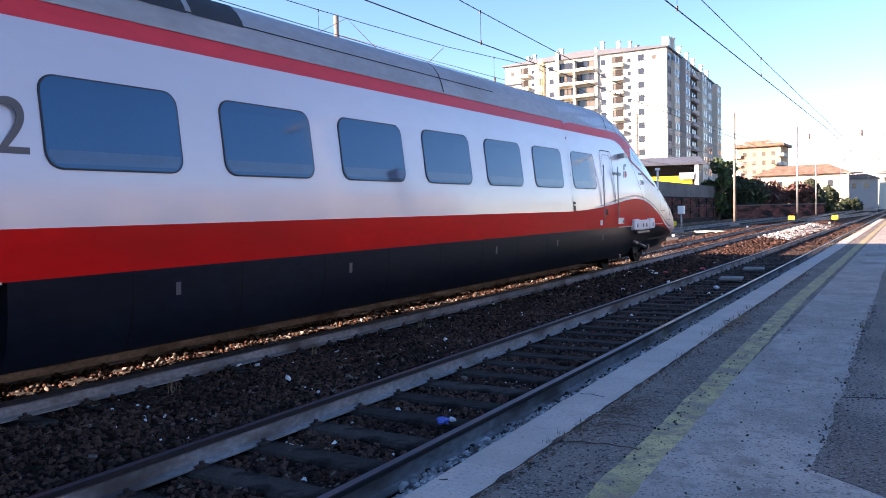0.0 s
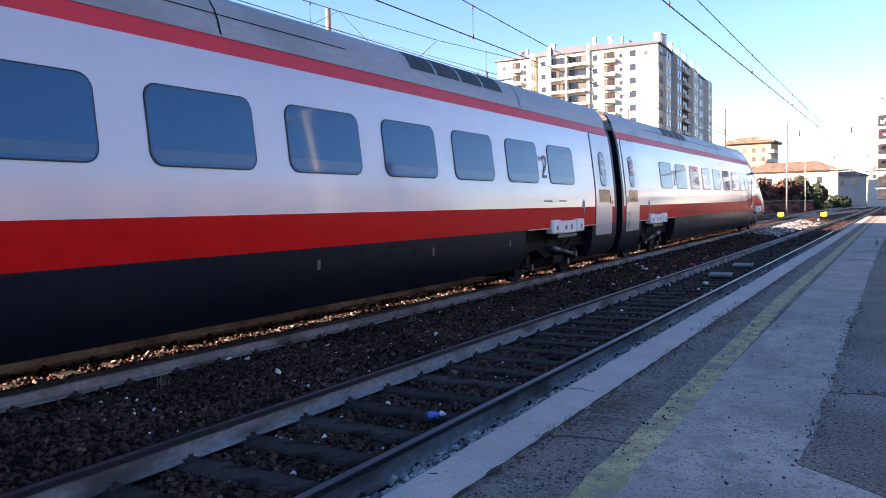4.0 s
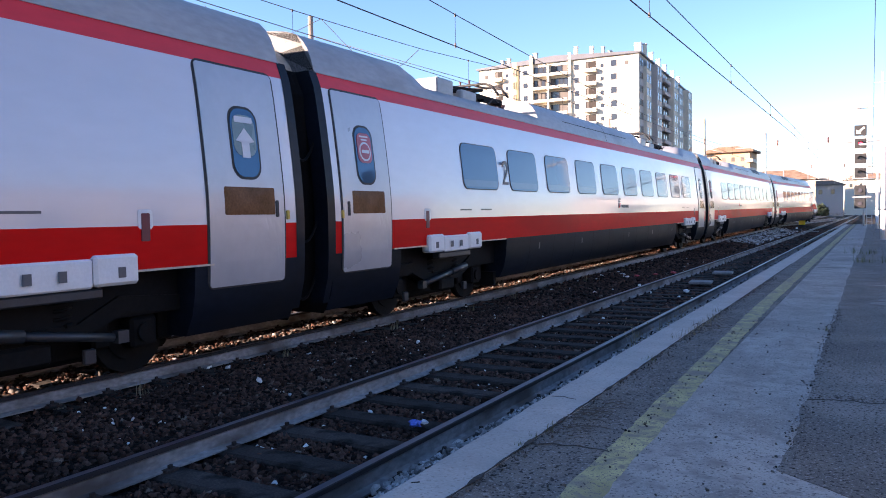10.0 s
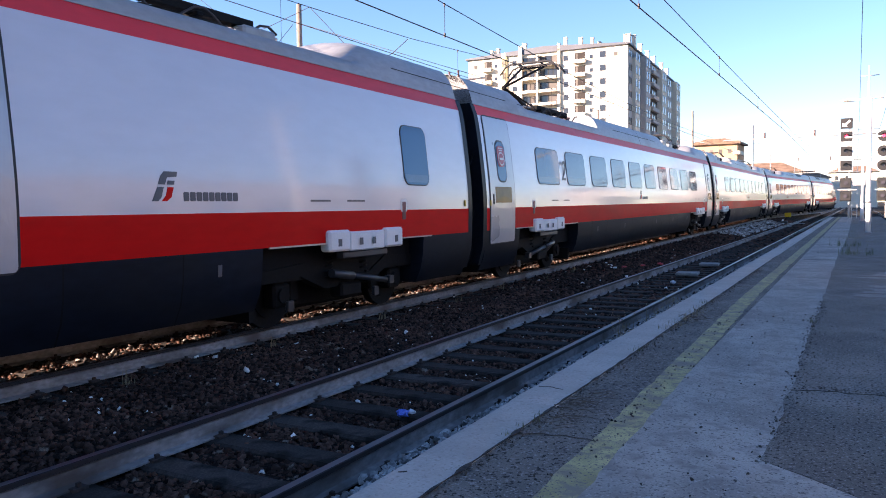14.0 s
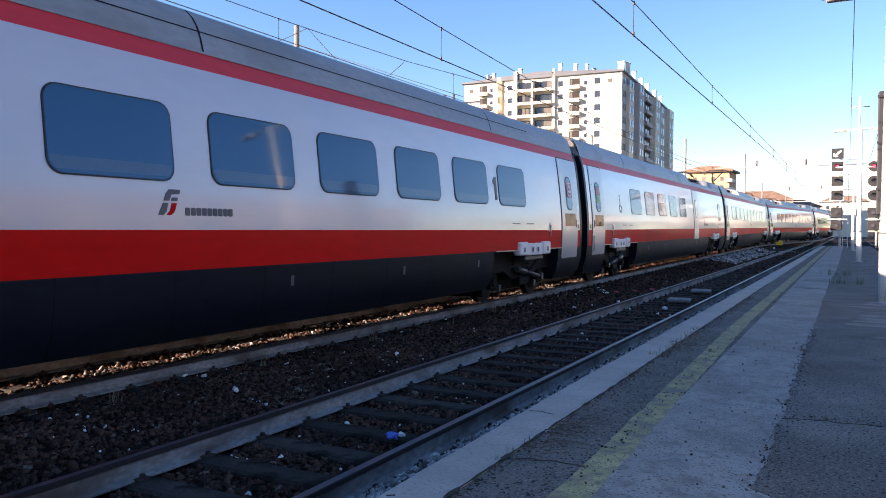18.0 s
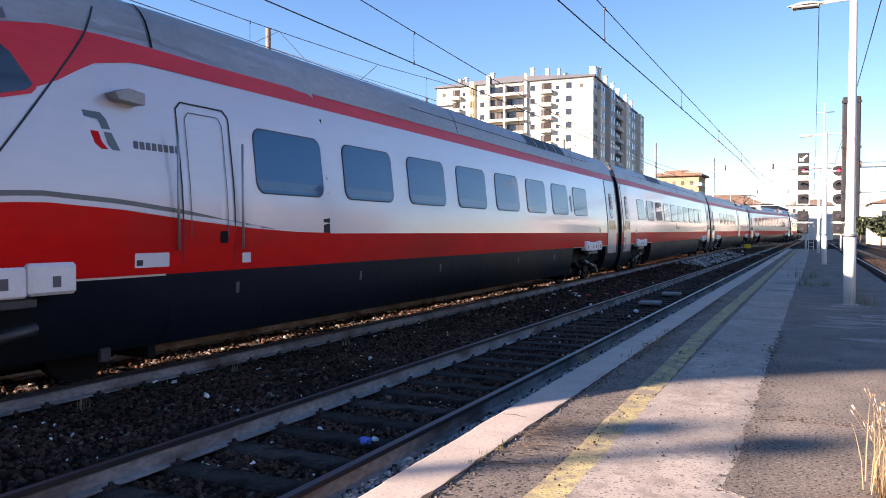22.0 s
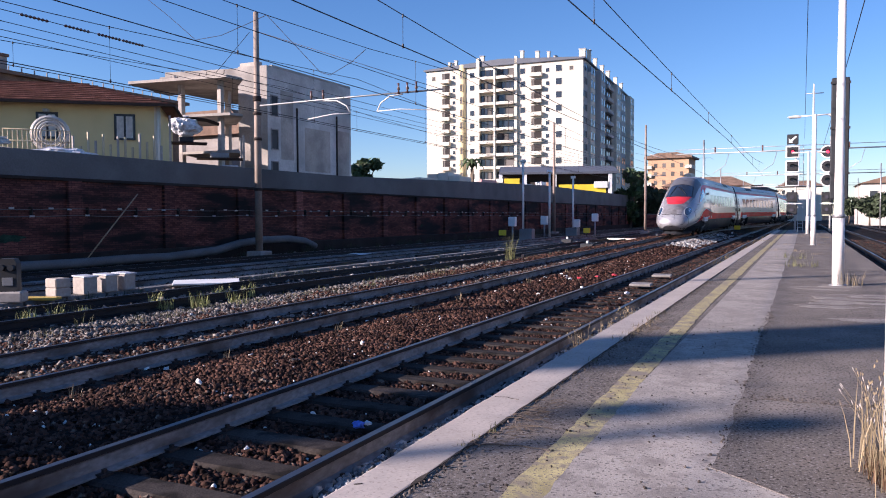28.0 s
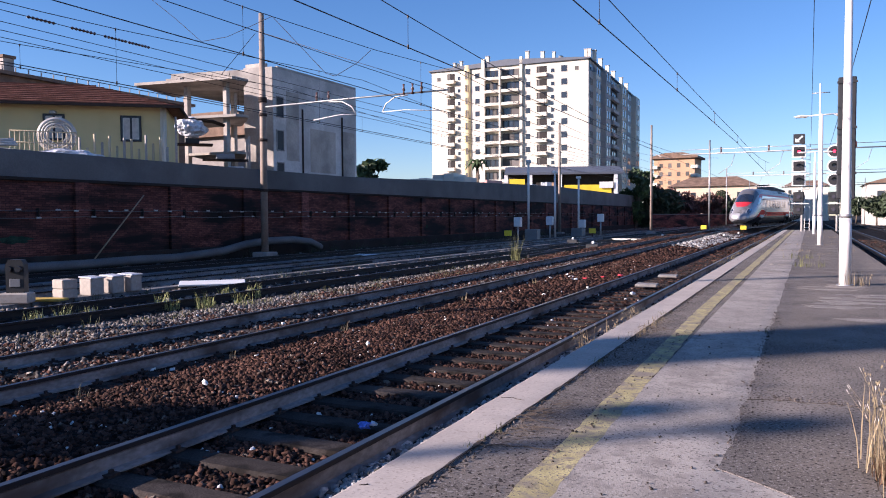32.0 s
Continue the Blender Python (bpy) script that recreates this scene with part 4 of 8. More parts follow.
# the unfinished concrete building: slabs on columns before a bare block
frame_b = local_block("unfinished_building", "unfinished concrete building with cantilevered slabs on columns", "building", 0, 0)
part("slab", Geo().prism([(-40.6, 36.5), (-33.1, 37.5), (-33.0, 38.9), (-36.6, 42.2), (-41.9, 41.2)], 10.88, 11.06, "z"), "concrete", frame_b, "wide bare concrete roof slab")
part("slab", Geo().prism([(-37.4, 37.3), (-33.2, 37.9), (-33.0, 38.9), (-36.4, 42.2), (-39.4, 41.6)], 8.55, 8.72, "z"), "concrete", frame_b, "bare concrete floor slab")
part("slab", Geo().prism([(-37.0, 37.6), (-33.2, 37.9), (-33.0, 38.9), (-36.4, 42.2), (-39.0, 41.6)], 6.16, 6.32, "z"), "concrete", frame_b, "bare concrete floor slab")
for x, y in ((-34.4, 38.4), (-37.6, 38.2), (-36.6, 41.6), (-40.3, 41.0)):
    part("column", Geo().box(x - 0.16, x + 0.16, y - 0.16, y + 0.16, 0, 10.9, 0.015), "concrete", frame_b)
for x, y in ((-35.2, 39.5), (-35.9, 40.2)):
    part("prop", Geo().tube([(x, y, 8.7), (x, y, 10.85)], 0.06, 8), "wood", frame_b)
part("upstand", Geo().box(-42.0, -40.6, 40.6, 41.0, 11.06, 12.1), "concrete_dark", frame_b)
for x in (-38.5, -37.9, -36.0, -35.4, -33.9):
    part("starter_bar", Geo().tube([(x, 38.2 + 0.1 * x / 38, 11.06), (x + 0.03, 38.2, 11.5)], 0.02, 5), "clip", frame_b)
block = local_block("concrete_building", "bare grey concrete building with few window openings", "building", -34.3, 43.0, 0.0)
BD, BH = 10.9, 12.72
part("wall", Geo().prism([(-2.2, -0.44), (0, 0), (0, BD), (-2.2, BD)], 0, BH, "z"), "concrete", block, "bare concrete walls")
part("upper_wall", Geo().prism([(-8.0, -1.6), (-2.2, -0.44), (-2.2, 6.0), (-8.0, 6.0)], 11.3, BH - 0.1, "z"), "concrete", block, "set-back upper wall above the roof slab")
# thin panel whose pale colour holds the flank's grazing light
part("side_render", Geo().box(0.002, 0.03, 0.03, BD - 0.03, 0, BH - 0.05), "lit_flank", block, "flank panel lightened for grazing sun")
part("parapet", Geo().box(-0.25, 0.003, 0.6, BD, BH, BH + 0.14), "concrete", block)
part("parapet", Geo().box(-2.3, -0.6, -0.1, 0.25, BH, BH + 0.3), "concrete", block)
for z in (9.3, 6.9, 4.6):
    window_unit(block, 0.75, z, 0.7, 1.35, 0, "concrete_dark", "black", side=0.03)
for y in (3.4, 8.7):
    part("drain_pipe", Geo().tube([(0.08, y, 3), (0.08, y, BH - 2.6)], 0.07, 8), "clip", block)
for y0, y1, z0, z1 in ((4.4, 7.8, 5.5, 8.8), (1.5, 3.0, 6.2, 11.2), (8.9, 10.6, 5, 9)):
    part("patched_render", Geo().box(0.03, 0.036, y0, y1, z0, z1), "concrete", block, "patch of darker render")

# low sheds, brick stacks and pallets along the top of the wall
rng = random.Random(5)
for k, (x, y, w, d, z, h, m) in enumerate(((-27, 52, 2.2, 3.2, 3.3, 1.2, "tower_wall"), (-26.5, 56, 1.4, 3.0, 3.4, 1.0, "plastic_white"), (-28, 60, 3, 3.4, 3.4, 1.9, "tower_wall"), (-26.4, 60.5, 1.0, 2.4, 3.4, 1.2, "pink"), (-26.6, 64.5, 1.2, 3.0, 3.4, 1.5, "pink"), (-26.3, 68, 0.9, 2.0, 3.5, 1.3, "tower_wall"), (-26.4, 71.5, 1.0, 2.6, 3.5, 1.1, "plastic_white"), (-26.2, 75, 0.9, 1.6, 3.5, 1.4, "plastic_white"), (-26.3, 77.6, 0.9, 1.5, 3.5, 1.3, "tower_grey"), (-26.2, 80, 0.8, 1.5, 3.6, 1.7, "plastic_white"), (-26.3, 48, 1.4, 5.0, 3.2, 0.6, "concrete"))):
    st = thing("material_stack", "wrapped stack of building blocks on a pallet behind the wall", "stack", "stacks behind the wall", m=pose(x, y, z, 0, 0, rng.uniform(-6, 6)))
    part("pallet", Geo().box(-w / 2, w / 2, -d / 2, d / 2, -3.6, 0.0), "wood", st)
    for i in range(3):
        part("block", Geo().box(-w / 2 + w * i / 3 + 0.03, -w / 2 + w * (i + 1) / 3 - 0.03, -d / 2 + 0.05, d / 2 - 0.05, 0.004, h * rng.uniform(0.85, 1.05), 0.03), m, st)
shed = local_block("garage_building", "grey-roofed garage with bright yellow panels", "garage", -39.4, 102.7, 20.0)
part("roof", Geo().prism([(-1.4, 8.0), (10.5, 8.4), (10.5, 9.1), (4, 9.45), (-1.4, 8.3)], -0.5, 16.3, "x"), "slate", shed, "grey sheet roof")
# the shade under the roof is put into this wall's colour
part("wall", Geo().box(0, 15.6, 1.2, 10, 0, 8.1), "tower_shade", shed, "back wall with shade in its dark colour")
part("yellow_panel", Geo().box(8.0, 14.6, -1.2, -0.9, 4.0, 6.5), "yellow_panel", shed)
part("yellow_panel", Geo().box(0.2, 2.4, -1.5, -1.3, 4.0, 7.4), "yellow_panel", shed)
part("door_panel", Geo().box(4.0, 6.8, -0.6, -0.3, 3.6, 6.9), "orange_wall", shed, "brown door panel")
part("white_sign", Geo().box(12.9, 14.8, -1.45, -1.35, 6.0, 6.9), "white_paint", shed)
for x in (-0.3, 3.2, 7.4, 15.2):
    part("column", Geo().box(x - 0.25, x + 0.25, -1.3, -0.9, 0, 8.05), "white_paint", shed)

orange = local_block("orange_building", "orange apartment block with a flat overhanging roof", "apartment building", -50.9, 275.0, -2.0)
part("wall", Geo().box(0.8, 14.8, 0, 14, 0, 22.2), "orange_wall", orange, "orange rendered walls")
part("roof", Geo().box(-0.4, 16.0, -1.1, 15, 22.2, 22.9).prism([(-0.4, 22.9), (16.0, 22.9), (11, 24.2), (5, 24.2)], -1.1, 15), "roof_red", orange, "overhanging roof")
for z in (10, 13, 16, 19):
    for x in (3.4, 6.4, 9.4, 12.4):
        window_unit(orange, x, z, 1.2, 1.5, 0, "orange_wall", "shutter")
    part("balcony", Geo().box(-0.3, 2.2, -1.0, 4, z - 0.4, z + 0.7), "tower_wall", orange)
    part("balcony", Geo().box(13.6, 15.9, -1.0, 6, z - 0.4, z + 0.7), "tower_wall", orange)
for k, (x, y, w, d, h, m, lab) in enumerate(((-27.5, 170, 17.5, 11, 8.3, "beige_wall", "long beige house with red-brown tiled roof"), (-27, 240, 20, 12, 9.0, "tower_grey", "pale grey house in the distance"), (-8, 290, 14, 10, 12, "tower_wall", "white distant apartment block"))):
    hb = local_block("distant_house", lab, "house", x, y, 3.0)
    part("wall", Geo().box(0, w, 0, d, 0, h), m, hb)
    part("roof", Geo().add([(-0.7, -0.7, h), (w + 0.7, -0.7, h), (w + 0.7, d + 0.7, h), (-0.7, d + 0.7, h), (w * 0.22, d / 2, h + 2.2), (w * 0.78, d / 2, h + 2.2)], [(0, 1, 5, 4), (1, 2, 5), (2, 3, 4, 5), (3, 0, 4), (0, 3, 2, 1)]), "roof_red", hb)
    for i in range(int(w / 3.2)):
        window_unit(hb, 1.8 + i * 3.1, h - 2.6, 1.0, 1.3, 0, m, "glass_dark")
for k, (x, y, w, d, h, m) in enumerate(((9.8, 160, 10, 20, 7.8, "dull_wall"), (13.5, 205, 8, 24, 9.0, "dull_wall"), (22, 120, 9, 14, 8.4, "dull_wall"))):
    hb = local_block("line_building", "cream railway building beyond the platform", "building", x, y, 0)
    part("wall", Geo().box(0, w, 0, d, 0, h), m, hb)
    part("roof", Geo().prism([(-0.5, h), (w + 0.5, h), (w / 2, h + 1.6)], -0.5, d + 0.5), "roof_red", hb)
    for i in range(6):
        window_unit(hb, 2 + i * 4.2, h - 3.0, 1.2, 1.6, 0, m, "glass_dark")


# unseen building flank beyond the far tracks, added for its reflection in the coaches
closing = thing("wall_east", "plain unseen building flank beyond the far tracks", "wall", kind="structure")
part("wall", Geo().box(24.0, 30.0, -45, 62, -0.42, 6.9), "station_wall", closing)
part("eaves", Geo().box(23.6, 30.4, -45.4, 62.4, 6.9, 7.15, 0.03), "roof_red", closing)
for k in range(17):
    part("pilaster", Geo().box(23.88, 23.999, -42 + 6.2 * k, -41.3 + 6.2 * k, -0.4, 6.9), "concrete", closing)
    part("opening", Geo().box(23.97, 23.998, -39.6 + 6.2 * k, -37.6 + 6.2 * k, 1.0, 4.2), "glass_dark", closing)

# ---- masts, wires, lamps, signals ----
def mast(x, y, h, label, r=0.16, mat="rust_steel"):
    t = thing("catenary_mast", label, "catenary mast", "catenary masts", m=pose(x, y, -0.25))
    part("pole", Geo().tube([(0, 0, 0), (0, 0, h * 0.5), (0, 0, h)], [r, r * 0.92, r * 0.7], 12), mat, t)
    part("foundation", Geo().box(-0.4, 0.4, -0.4, 0.4, 0, 0.35, 0.04), "concrete_dark", t, "concrete foot")
    return t


m1 = mast(-21.6, 26.4, 10.75, "tall brown tubular catenary mast by the wall")
for z in (3.0, 5.2, 6.3, 6.9, 7.0):
    part("band", Geo().tube([(0, 0, z), (0, 0, z + 0.12)], 0.185, 12), "clip", m1)
part("cross_tube", Geo().tube([(0.1, 0, 6.70), (4.5, 0.1, 6.76), (8.9, 0.2, 6.78)], 0.035, 8), "steel", m1, "long pale cantilever tube")
part("stay", Geo().tube([(0.1, 0, 9.9), (8.8, 0.2, 6.8)], 0.012, 6), "wire", m1)
for x in (2.8, 3.4, 7.0, 7.4, 7.8):
    z = 6.72
    part("insulator", Geo().tube([(x, 0.1, z), (x, 0.1, z + 0.12), (x, 0.1, z + 0.2), (x, 0.1, z + 0.3), (x, 0.1, z + 0.42)], [0.06, 0.03, 0.07, 0.03, 0.05], 8), "insulator", m1)
for x0, x1, xa in ((3.4, 4.75, 2.6), (7.2, 6.0, 8.6)):
    part("steady_arm", Geo().tube([(x0, 0.1, 6.7), (x0 + (x1 - x0) * 0.5, 0.1, 6.66), (x0 + (x1 - x0) * 0.85, 0.1, 6.42), (x1, 0.1, 6.1)], 0.026, 6), "white_post", m1, "white curved steady arm")
    part("steady_arm", Geo().tube([(xa, 0.1, 5.98), (xa + (x1 - xa) * 0.6, 0.1, 6.12), (x1, 0.1, 6.1)], 0.018, 6), "white_post", m1)
mast(-21.6, 70, 10.8, "brown catenary mast farther along the wall", 0.15)
m2 = mast(-13.8, 74.5, 10.6, "slim catenary mast between the sidings", 0.13)
part("steady_arm", Geo().tube([(0, 0, 5.68), (1.8, 0, 5.68)], 0.03, 6), "steel", m2)
part("cantilever", Geo().tube([(0, 0, 7.9), (1.8, -0.5, 7.25)], 0.03, 6), "steel", m2)
mast(-21.6, -17, 10.75, "catenary mast behind the viewpoint", 0.16)
for y in (74.0, 118.0, 165.0):
    gm = thing("catenary_portal", "portal beam across the tracks carrying the wires", "catenary portal", "catenary portals", m=pose(0, y, 0))
    for x in (-8.4, 7.4) if y < 100 else (-11, 9.5):
        part("leg", Geo().tube([(x, 0, -0.3), (x, 0, 8.6)], 0.08, 10), "steel", gm)
    part("beam", Geo().tube([(-11, 0, 7.35), (10, 0, 7.35)], 0.06, 8), "steel", gm)
    part("beam", Geo().tube([(-11, 0, 7.75), (10, 0, 7.75)], 0.03, 6), "steel", gm)
    for x in (-7.6, -3.55, 3.35):
        part("steady_arm", Geo().tube([(x + 1.4, 0, 7.3), (x + 1.1, 0, 6.2), (x, 0, 5.45)], 0.025, 6), "steel", gm)
        part("insulator", Geo().tube([(x + 0.2, 0, 7.4), (x + 0.2, 0, 7.9)], 0.07, 8), "insulator", gm)


def wire_run(x0, z0, x1, z1, y0, y1, r, label, sag=0.0, n=24, group="overhead wires"):
    pts = [(x0 + (x1 - x0) * k / n, y0 + (y1 - y0) * k / n, z0 + (z1 - z0) * k / n - sag * math.sin(math.pi * k / n)) for k in range(n + 1)]
    return lone("overhead_wire", Geo().tube(pts, r, 5), "wire", label, "wire", group)


def course(rows, y):
    for (a, u), (b, v) in zip(rows, rows[1:]):
        if a <= y <= b:
            return u + (v - u) * (y - a) / (b - a)
    return rows[-1][1]


SAG2 = [(y, 5.30 + 0.0011 * (y - 35) ** 2) for y in range(-12, 75, 3)]
HIGH = [(-12, 6.9), (0, 6.55), (8, 6.46), (15, 6.55), (20, 6.7), (26, 7.05), (34, 6.65), (46, 6.35), (60, 6.5), (74, 7.0)]
HIGH4 = [(-12, 6.9), (0, 6.5), (8, 6.38), (13, 6.45), (19, 6.75), (26, 7.1), (34, 6.7), (46, 6.35), (60, 6.5), (74, 7.0)]
STAGGER = [(-12, -3.9), (12, -3.58), (40, -3.25), (75, -3.3)]
SAG1 = [(-12, 6.35), (-4, 6.1), (6, 5.88), (15, 5.76), (23, 5.66), (32, 5.57), (42, 5.52), (52, 5.56), (62, 5.8), (75, 6.3)]
for wx, zc, rows, ys, label in ((STAGGER, 5.17, SAG1, (5, 14, 22.5, 31, 40, 49, 58, 67), "dark overhead line above the platform track"),
                                (T2, 5.13, SAG2, range(-4, 72, 9), "dark overhead line above the main track"),
                                (T3, 5.43, HIGH, range(-4, 72, 9), "dark overhead line above a siding"),
                                (T4, 5.10, HIGH4, range(-4, 72, 9), "dark overhead line above a siding"),
                                (T5, 5.85, HIGH4, range(-4, 72, 9), "dark overhead line by the wall")):
    line = thing("overhead_line", label, "overhead line", "overhead lines")
    at = lambda y: course(wx, y) if isinstance(wx, list) else wx
    part("contact_wire", Geo().tube([(at(y), y, zc) for y in range(-12, 76, 3)], 0.012, 5), "wire", line)
    part("messenger_wire", Geo().tube([(at(y), y, course(rows, y)) for y in range(-12, 75, 2)], 0.010, 5), "wire", line)
    for y in ys:
        x, top = at(y), course(rows, y)
        if top - zc > 0.08:
            d = part("dropper", Geo().tube([(x, y, zc), (x, y, top)], 0.006, 4), "wire", line)
            part("clamp", Geo().tube([(x, y, zc - 0.03), (x, y, zc + 0.06)], 0.022, 5), "wire", d)
            part("clamp", Geo().tube([(x, y, top - 0.05), (x, y, top + 0.02)], 0.02, 5), "wire", d)
for x, z in ((-17.0, 6.5), (-18.5, 6.64), (-18.5, 6.42), (-20.0, 6.62), (-12.0, 6.1)):
    wire_run(x, z, x, z, -12, 120, 0.010, "feeder wire along the sidings", 0.05)
wire_run(0.05, 7.9, 0.05, 7.6, -10, 66, 0.011, "wire above the platform", 0.2)
wire_run(1.05, 6.2, 1.2, 6.3, -10, 66, 0.011, "wire above the platform edge", 0.2)
# slack cross wires tied to the tall mast
for pts in (((-25.61, 24.0, 11.06), (-24.17, 24.0, 10.02), (-22.78, 24.0, 8.93), (-21.41, 24.0, 8.97), (-19.95, 24.0, 9.31), (-19.1, 24.0, 9.52)), ((-19.1, 24.0, 9.52), (-17.76, 24.0, 8.21), (-16.59, 24.0, 7.07), (-16.16, 24.0, 6.93), (-15.2, 24.0, 7.33), (-14.58, 24.0, 7.74)), ((-21.95, 26.4, 9.69), (-20.84, 23.0, 7.23))):
    fine = []
    for a, b in zip(pts, pts[1:]):
        fine += [tuple(a[i] + (b[i] - a[i]) * k / 6 for i in range(3)) for k in range(6)]
    lone("cross_wire", Geo().tube(fine + [pts[-1]], 0.012, 5), "wire", "slack cross wire tied to the mast", "wire", "cross wires")
for y in (12.1, 13.3, 14.3, 15.1):
    lone("wire_insulator", Geo().tube([(-17.0, y + 0.055 * k, 6.47) for k in range(15)], [0.012 if k % 2 == 0 else 0.042 for k in range(15)], 8), "insulator", "dark insulator string on a feeder wire", "insulator", "wire insulators")


def lamp_post(x, y, h, label, r=0.085):
    t = thing("platform_lamp", label, "lamp post", "platform lamps", m=pose(x, y, PZ))
    part("pole", Geo().tube([(0, 0, 0), (0, 0, 1.25)], r * 1.18, 16).tube([(0, 0, 1.25), (0, 0, 1.33), (0, 0, h)], [r * 1.18, r, r * 0.72], 16), "white_post", t, "pale round pole")
    part("base_plate", Geo().disc((0, 0, 0.012), (0, 0, 1), r * 1.7, 0.024, 16), "steel", t)
    part("collar", Geo().tube([(0, 0, 1.25), (0, 0, 1.31)], r * 1.25, 16), "steel", t)
    part("cross_arm", Geo().tube([(-0.72, 0, h - 0.06), (0.72, 0, h - 0.02)], 0.03, 8), "white_post", t)
    for s in (-1, 1):
        hd = part("lamp_head", Geo().grid([[(s * (0.48 + 0.62 * k / 8), w * 0.13 * math.sin(math.pi * (0.15 + 0.8 * k / 8)), h - 0.07 + 0.075 * math.sin(math.pi * (0.1 + 0.85 * k / 8)) * (1 - w * w)) for w in span(-1, 1, 6)] for k in range(9)]), "white_post", t, "flat pale lamp head")
        part("lamp_glass", Geo().box(min(s * 0.55, s * 1.02), max(s * 0.55, s * 1.02), -0.1, 0.1, h - 0.12, h - 0.08, 0.015), "curtain", hd)
    return t


lamp_post(0.60, 15.6, 5.62, "pale steel lamp post with two lamp heads on the platform")
lamp_post(0.42, 36.2, 5.62, "pale lamp post farther along the platform", 0.09)
lamp_post(0.30, 57.0, 5.62, "pale lamp post near the signals", 0.09)
bd = thing("information_pylon", "tall dark grey board on a pale post", "board", m=pose(0.78, 19.0, PZ))
part("panel", Geo().box(-0.07, 0.12, -0.10, 0.14, 1.65, 4.34, 0.02), "black", bd, "dark board")
part("panel_edge", Geo().box(-0.24, -0.075, -0.08, 0.14, 1.65, 4.34, 0.02), "board", bd, "dark grey edge of the board")
part("leg", Geo().tube([(-0.05, 0.1, 0), (-0.05, 0.1, 1.7)], 0.05, 10), "steel", bd)
for z in (2.2, 3.2, 4.2):
    part("clamp", Geo().box(-0.26, 0.14, -0.115, -0.1, z, z + 0.05), "black", bd)


def signal(x, y, label, rounded_heads):
    s = thing("railway_signal", label, "railway signal", "railway signals", m=pose(x, y, PZ))
    part("mast", Geo().tube([(0.25, 0.2, 0), (0.25, 0.2, 7.6)], 0.08, 10), "white_post", s)
    for k, z in enumerate((6.35, 5.2, 4.1)):
        if rounded_heads:
            h = part("signal_head", Geo().disc((0, 0, z), (0, 1, 0), 0.52, 0.10, 24), "white_paint", s, "round head with white rim")
            part("face", Geo().disc((0, -0.06, z), (0, 1, 0), 0.42, 0.06, 24), "black", h)
        else:
            h = part("signal_head", Geo().box(-0.50, 0.50, -0.05, 0.06, z - 0.48, z + 0.48, 0.02), "white_paint", s, "square head with white rim")
            part("face", Geo().box(-0.40, 0.40, -0.09, -0.051, z - 0.38, z + 0.38, 0.01), "black", h)
        part("lens", Geo().disc((0, -0.10, z), (0, 1, 0), 0.12, 0.05, 18), "red_lamp" if k == 0 else "lens", h, "lit red lens" if k == 0 else "unlit lens")
        part("hood", Geo().grid([[(0.2 * math.cos(a), yy, z + 0.2 * math.sin(a)) for a in [math.pi * j / 10 for j in range(11)]] for yy in (-0.1, -0.34)]), "black", h)
    for z in (2.75, 1.75):
        h = part("lower_head", Geo().box(-0.40, 0.40, -0.05, 0.06, z - 0.4, z + 0.4, 0.1), "black", s, "small black head")
        part("lens", Geo().disc((0, -0.08, z), (0, 1, 0), 0.15, 0.05, 16), "lens", h)
    if not rounded_heads:
        a = part("route_indicator", Geo().box(-0.42, 0.42, -0.05, 0.06, 6.95, 7.75, 0.02), "black", s, "black box with a white arrow")
        part("arrow", Geo().add([(-0.28, -0.06, 7.1), (0.05, -0.06, 7.1), (-0.05, -0.06, 7.2), (0.3, -0.06, 7.52), (0.2, -0.06, 7.62), (-0.15, -0.06, 7.3), (-0.28, -0.06, 7.42)], [(0, 1, 2, 3, 4, 5, 6)]), "white_paint", a)
    for z in (2.2, 4.6):
        part("platform_grid", Geo().box(-0.55, 0.75, 0.1, 0.7, z, z + 0.06), "white_post", s)
    part("ladder", Geo().box(0.42, 0.46, 0.5, 0.54, 0, 7.0).box(0.78, 0.82, 0.5, 0.54, 0, 7.0), "white_post", s)
    for k in range(20):
        part("rung", Geo().tube([(0.44, 0.52, 0.3 + 0.34 * k), (0.8, 0.52, 0.3 + 0.34 * k)], 0.015, 5), "white_post", s)
    return s


signal(-0.80, 66.5, "square-headed railway signal showing red", False)
signal(1.72, 67.5, "round-headed railway signal showing red", True)
mt = mast(0.62, 63.0, 11.6, "pale mast on the platform with wires tied to it", 0.085, "white_post")
part("cross_arm", Geo().tube([(-0.55, 0, 10.9), (0.65, 0, 10.9)], 0.035, 8), "steel", mt)
part("relay_box", Geo().box(-0.9, -0.1, -0.3, 0.2, 3.0, 3.7, 0.03), "white_paint", mt, "white box on the mast")

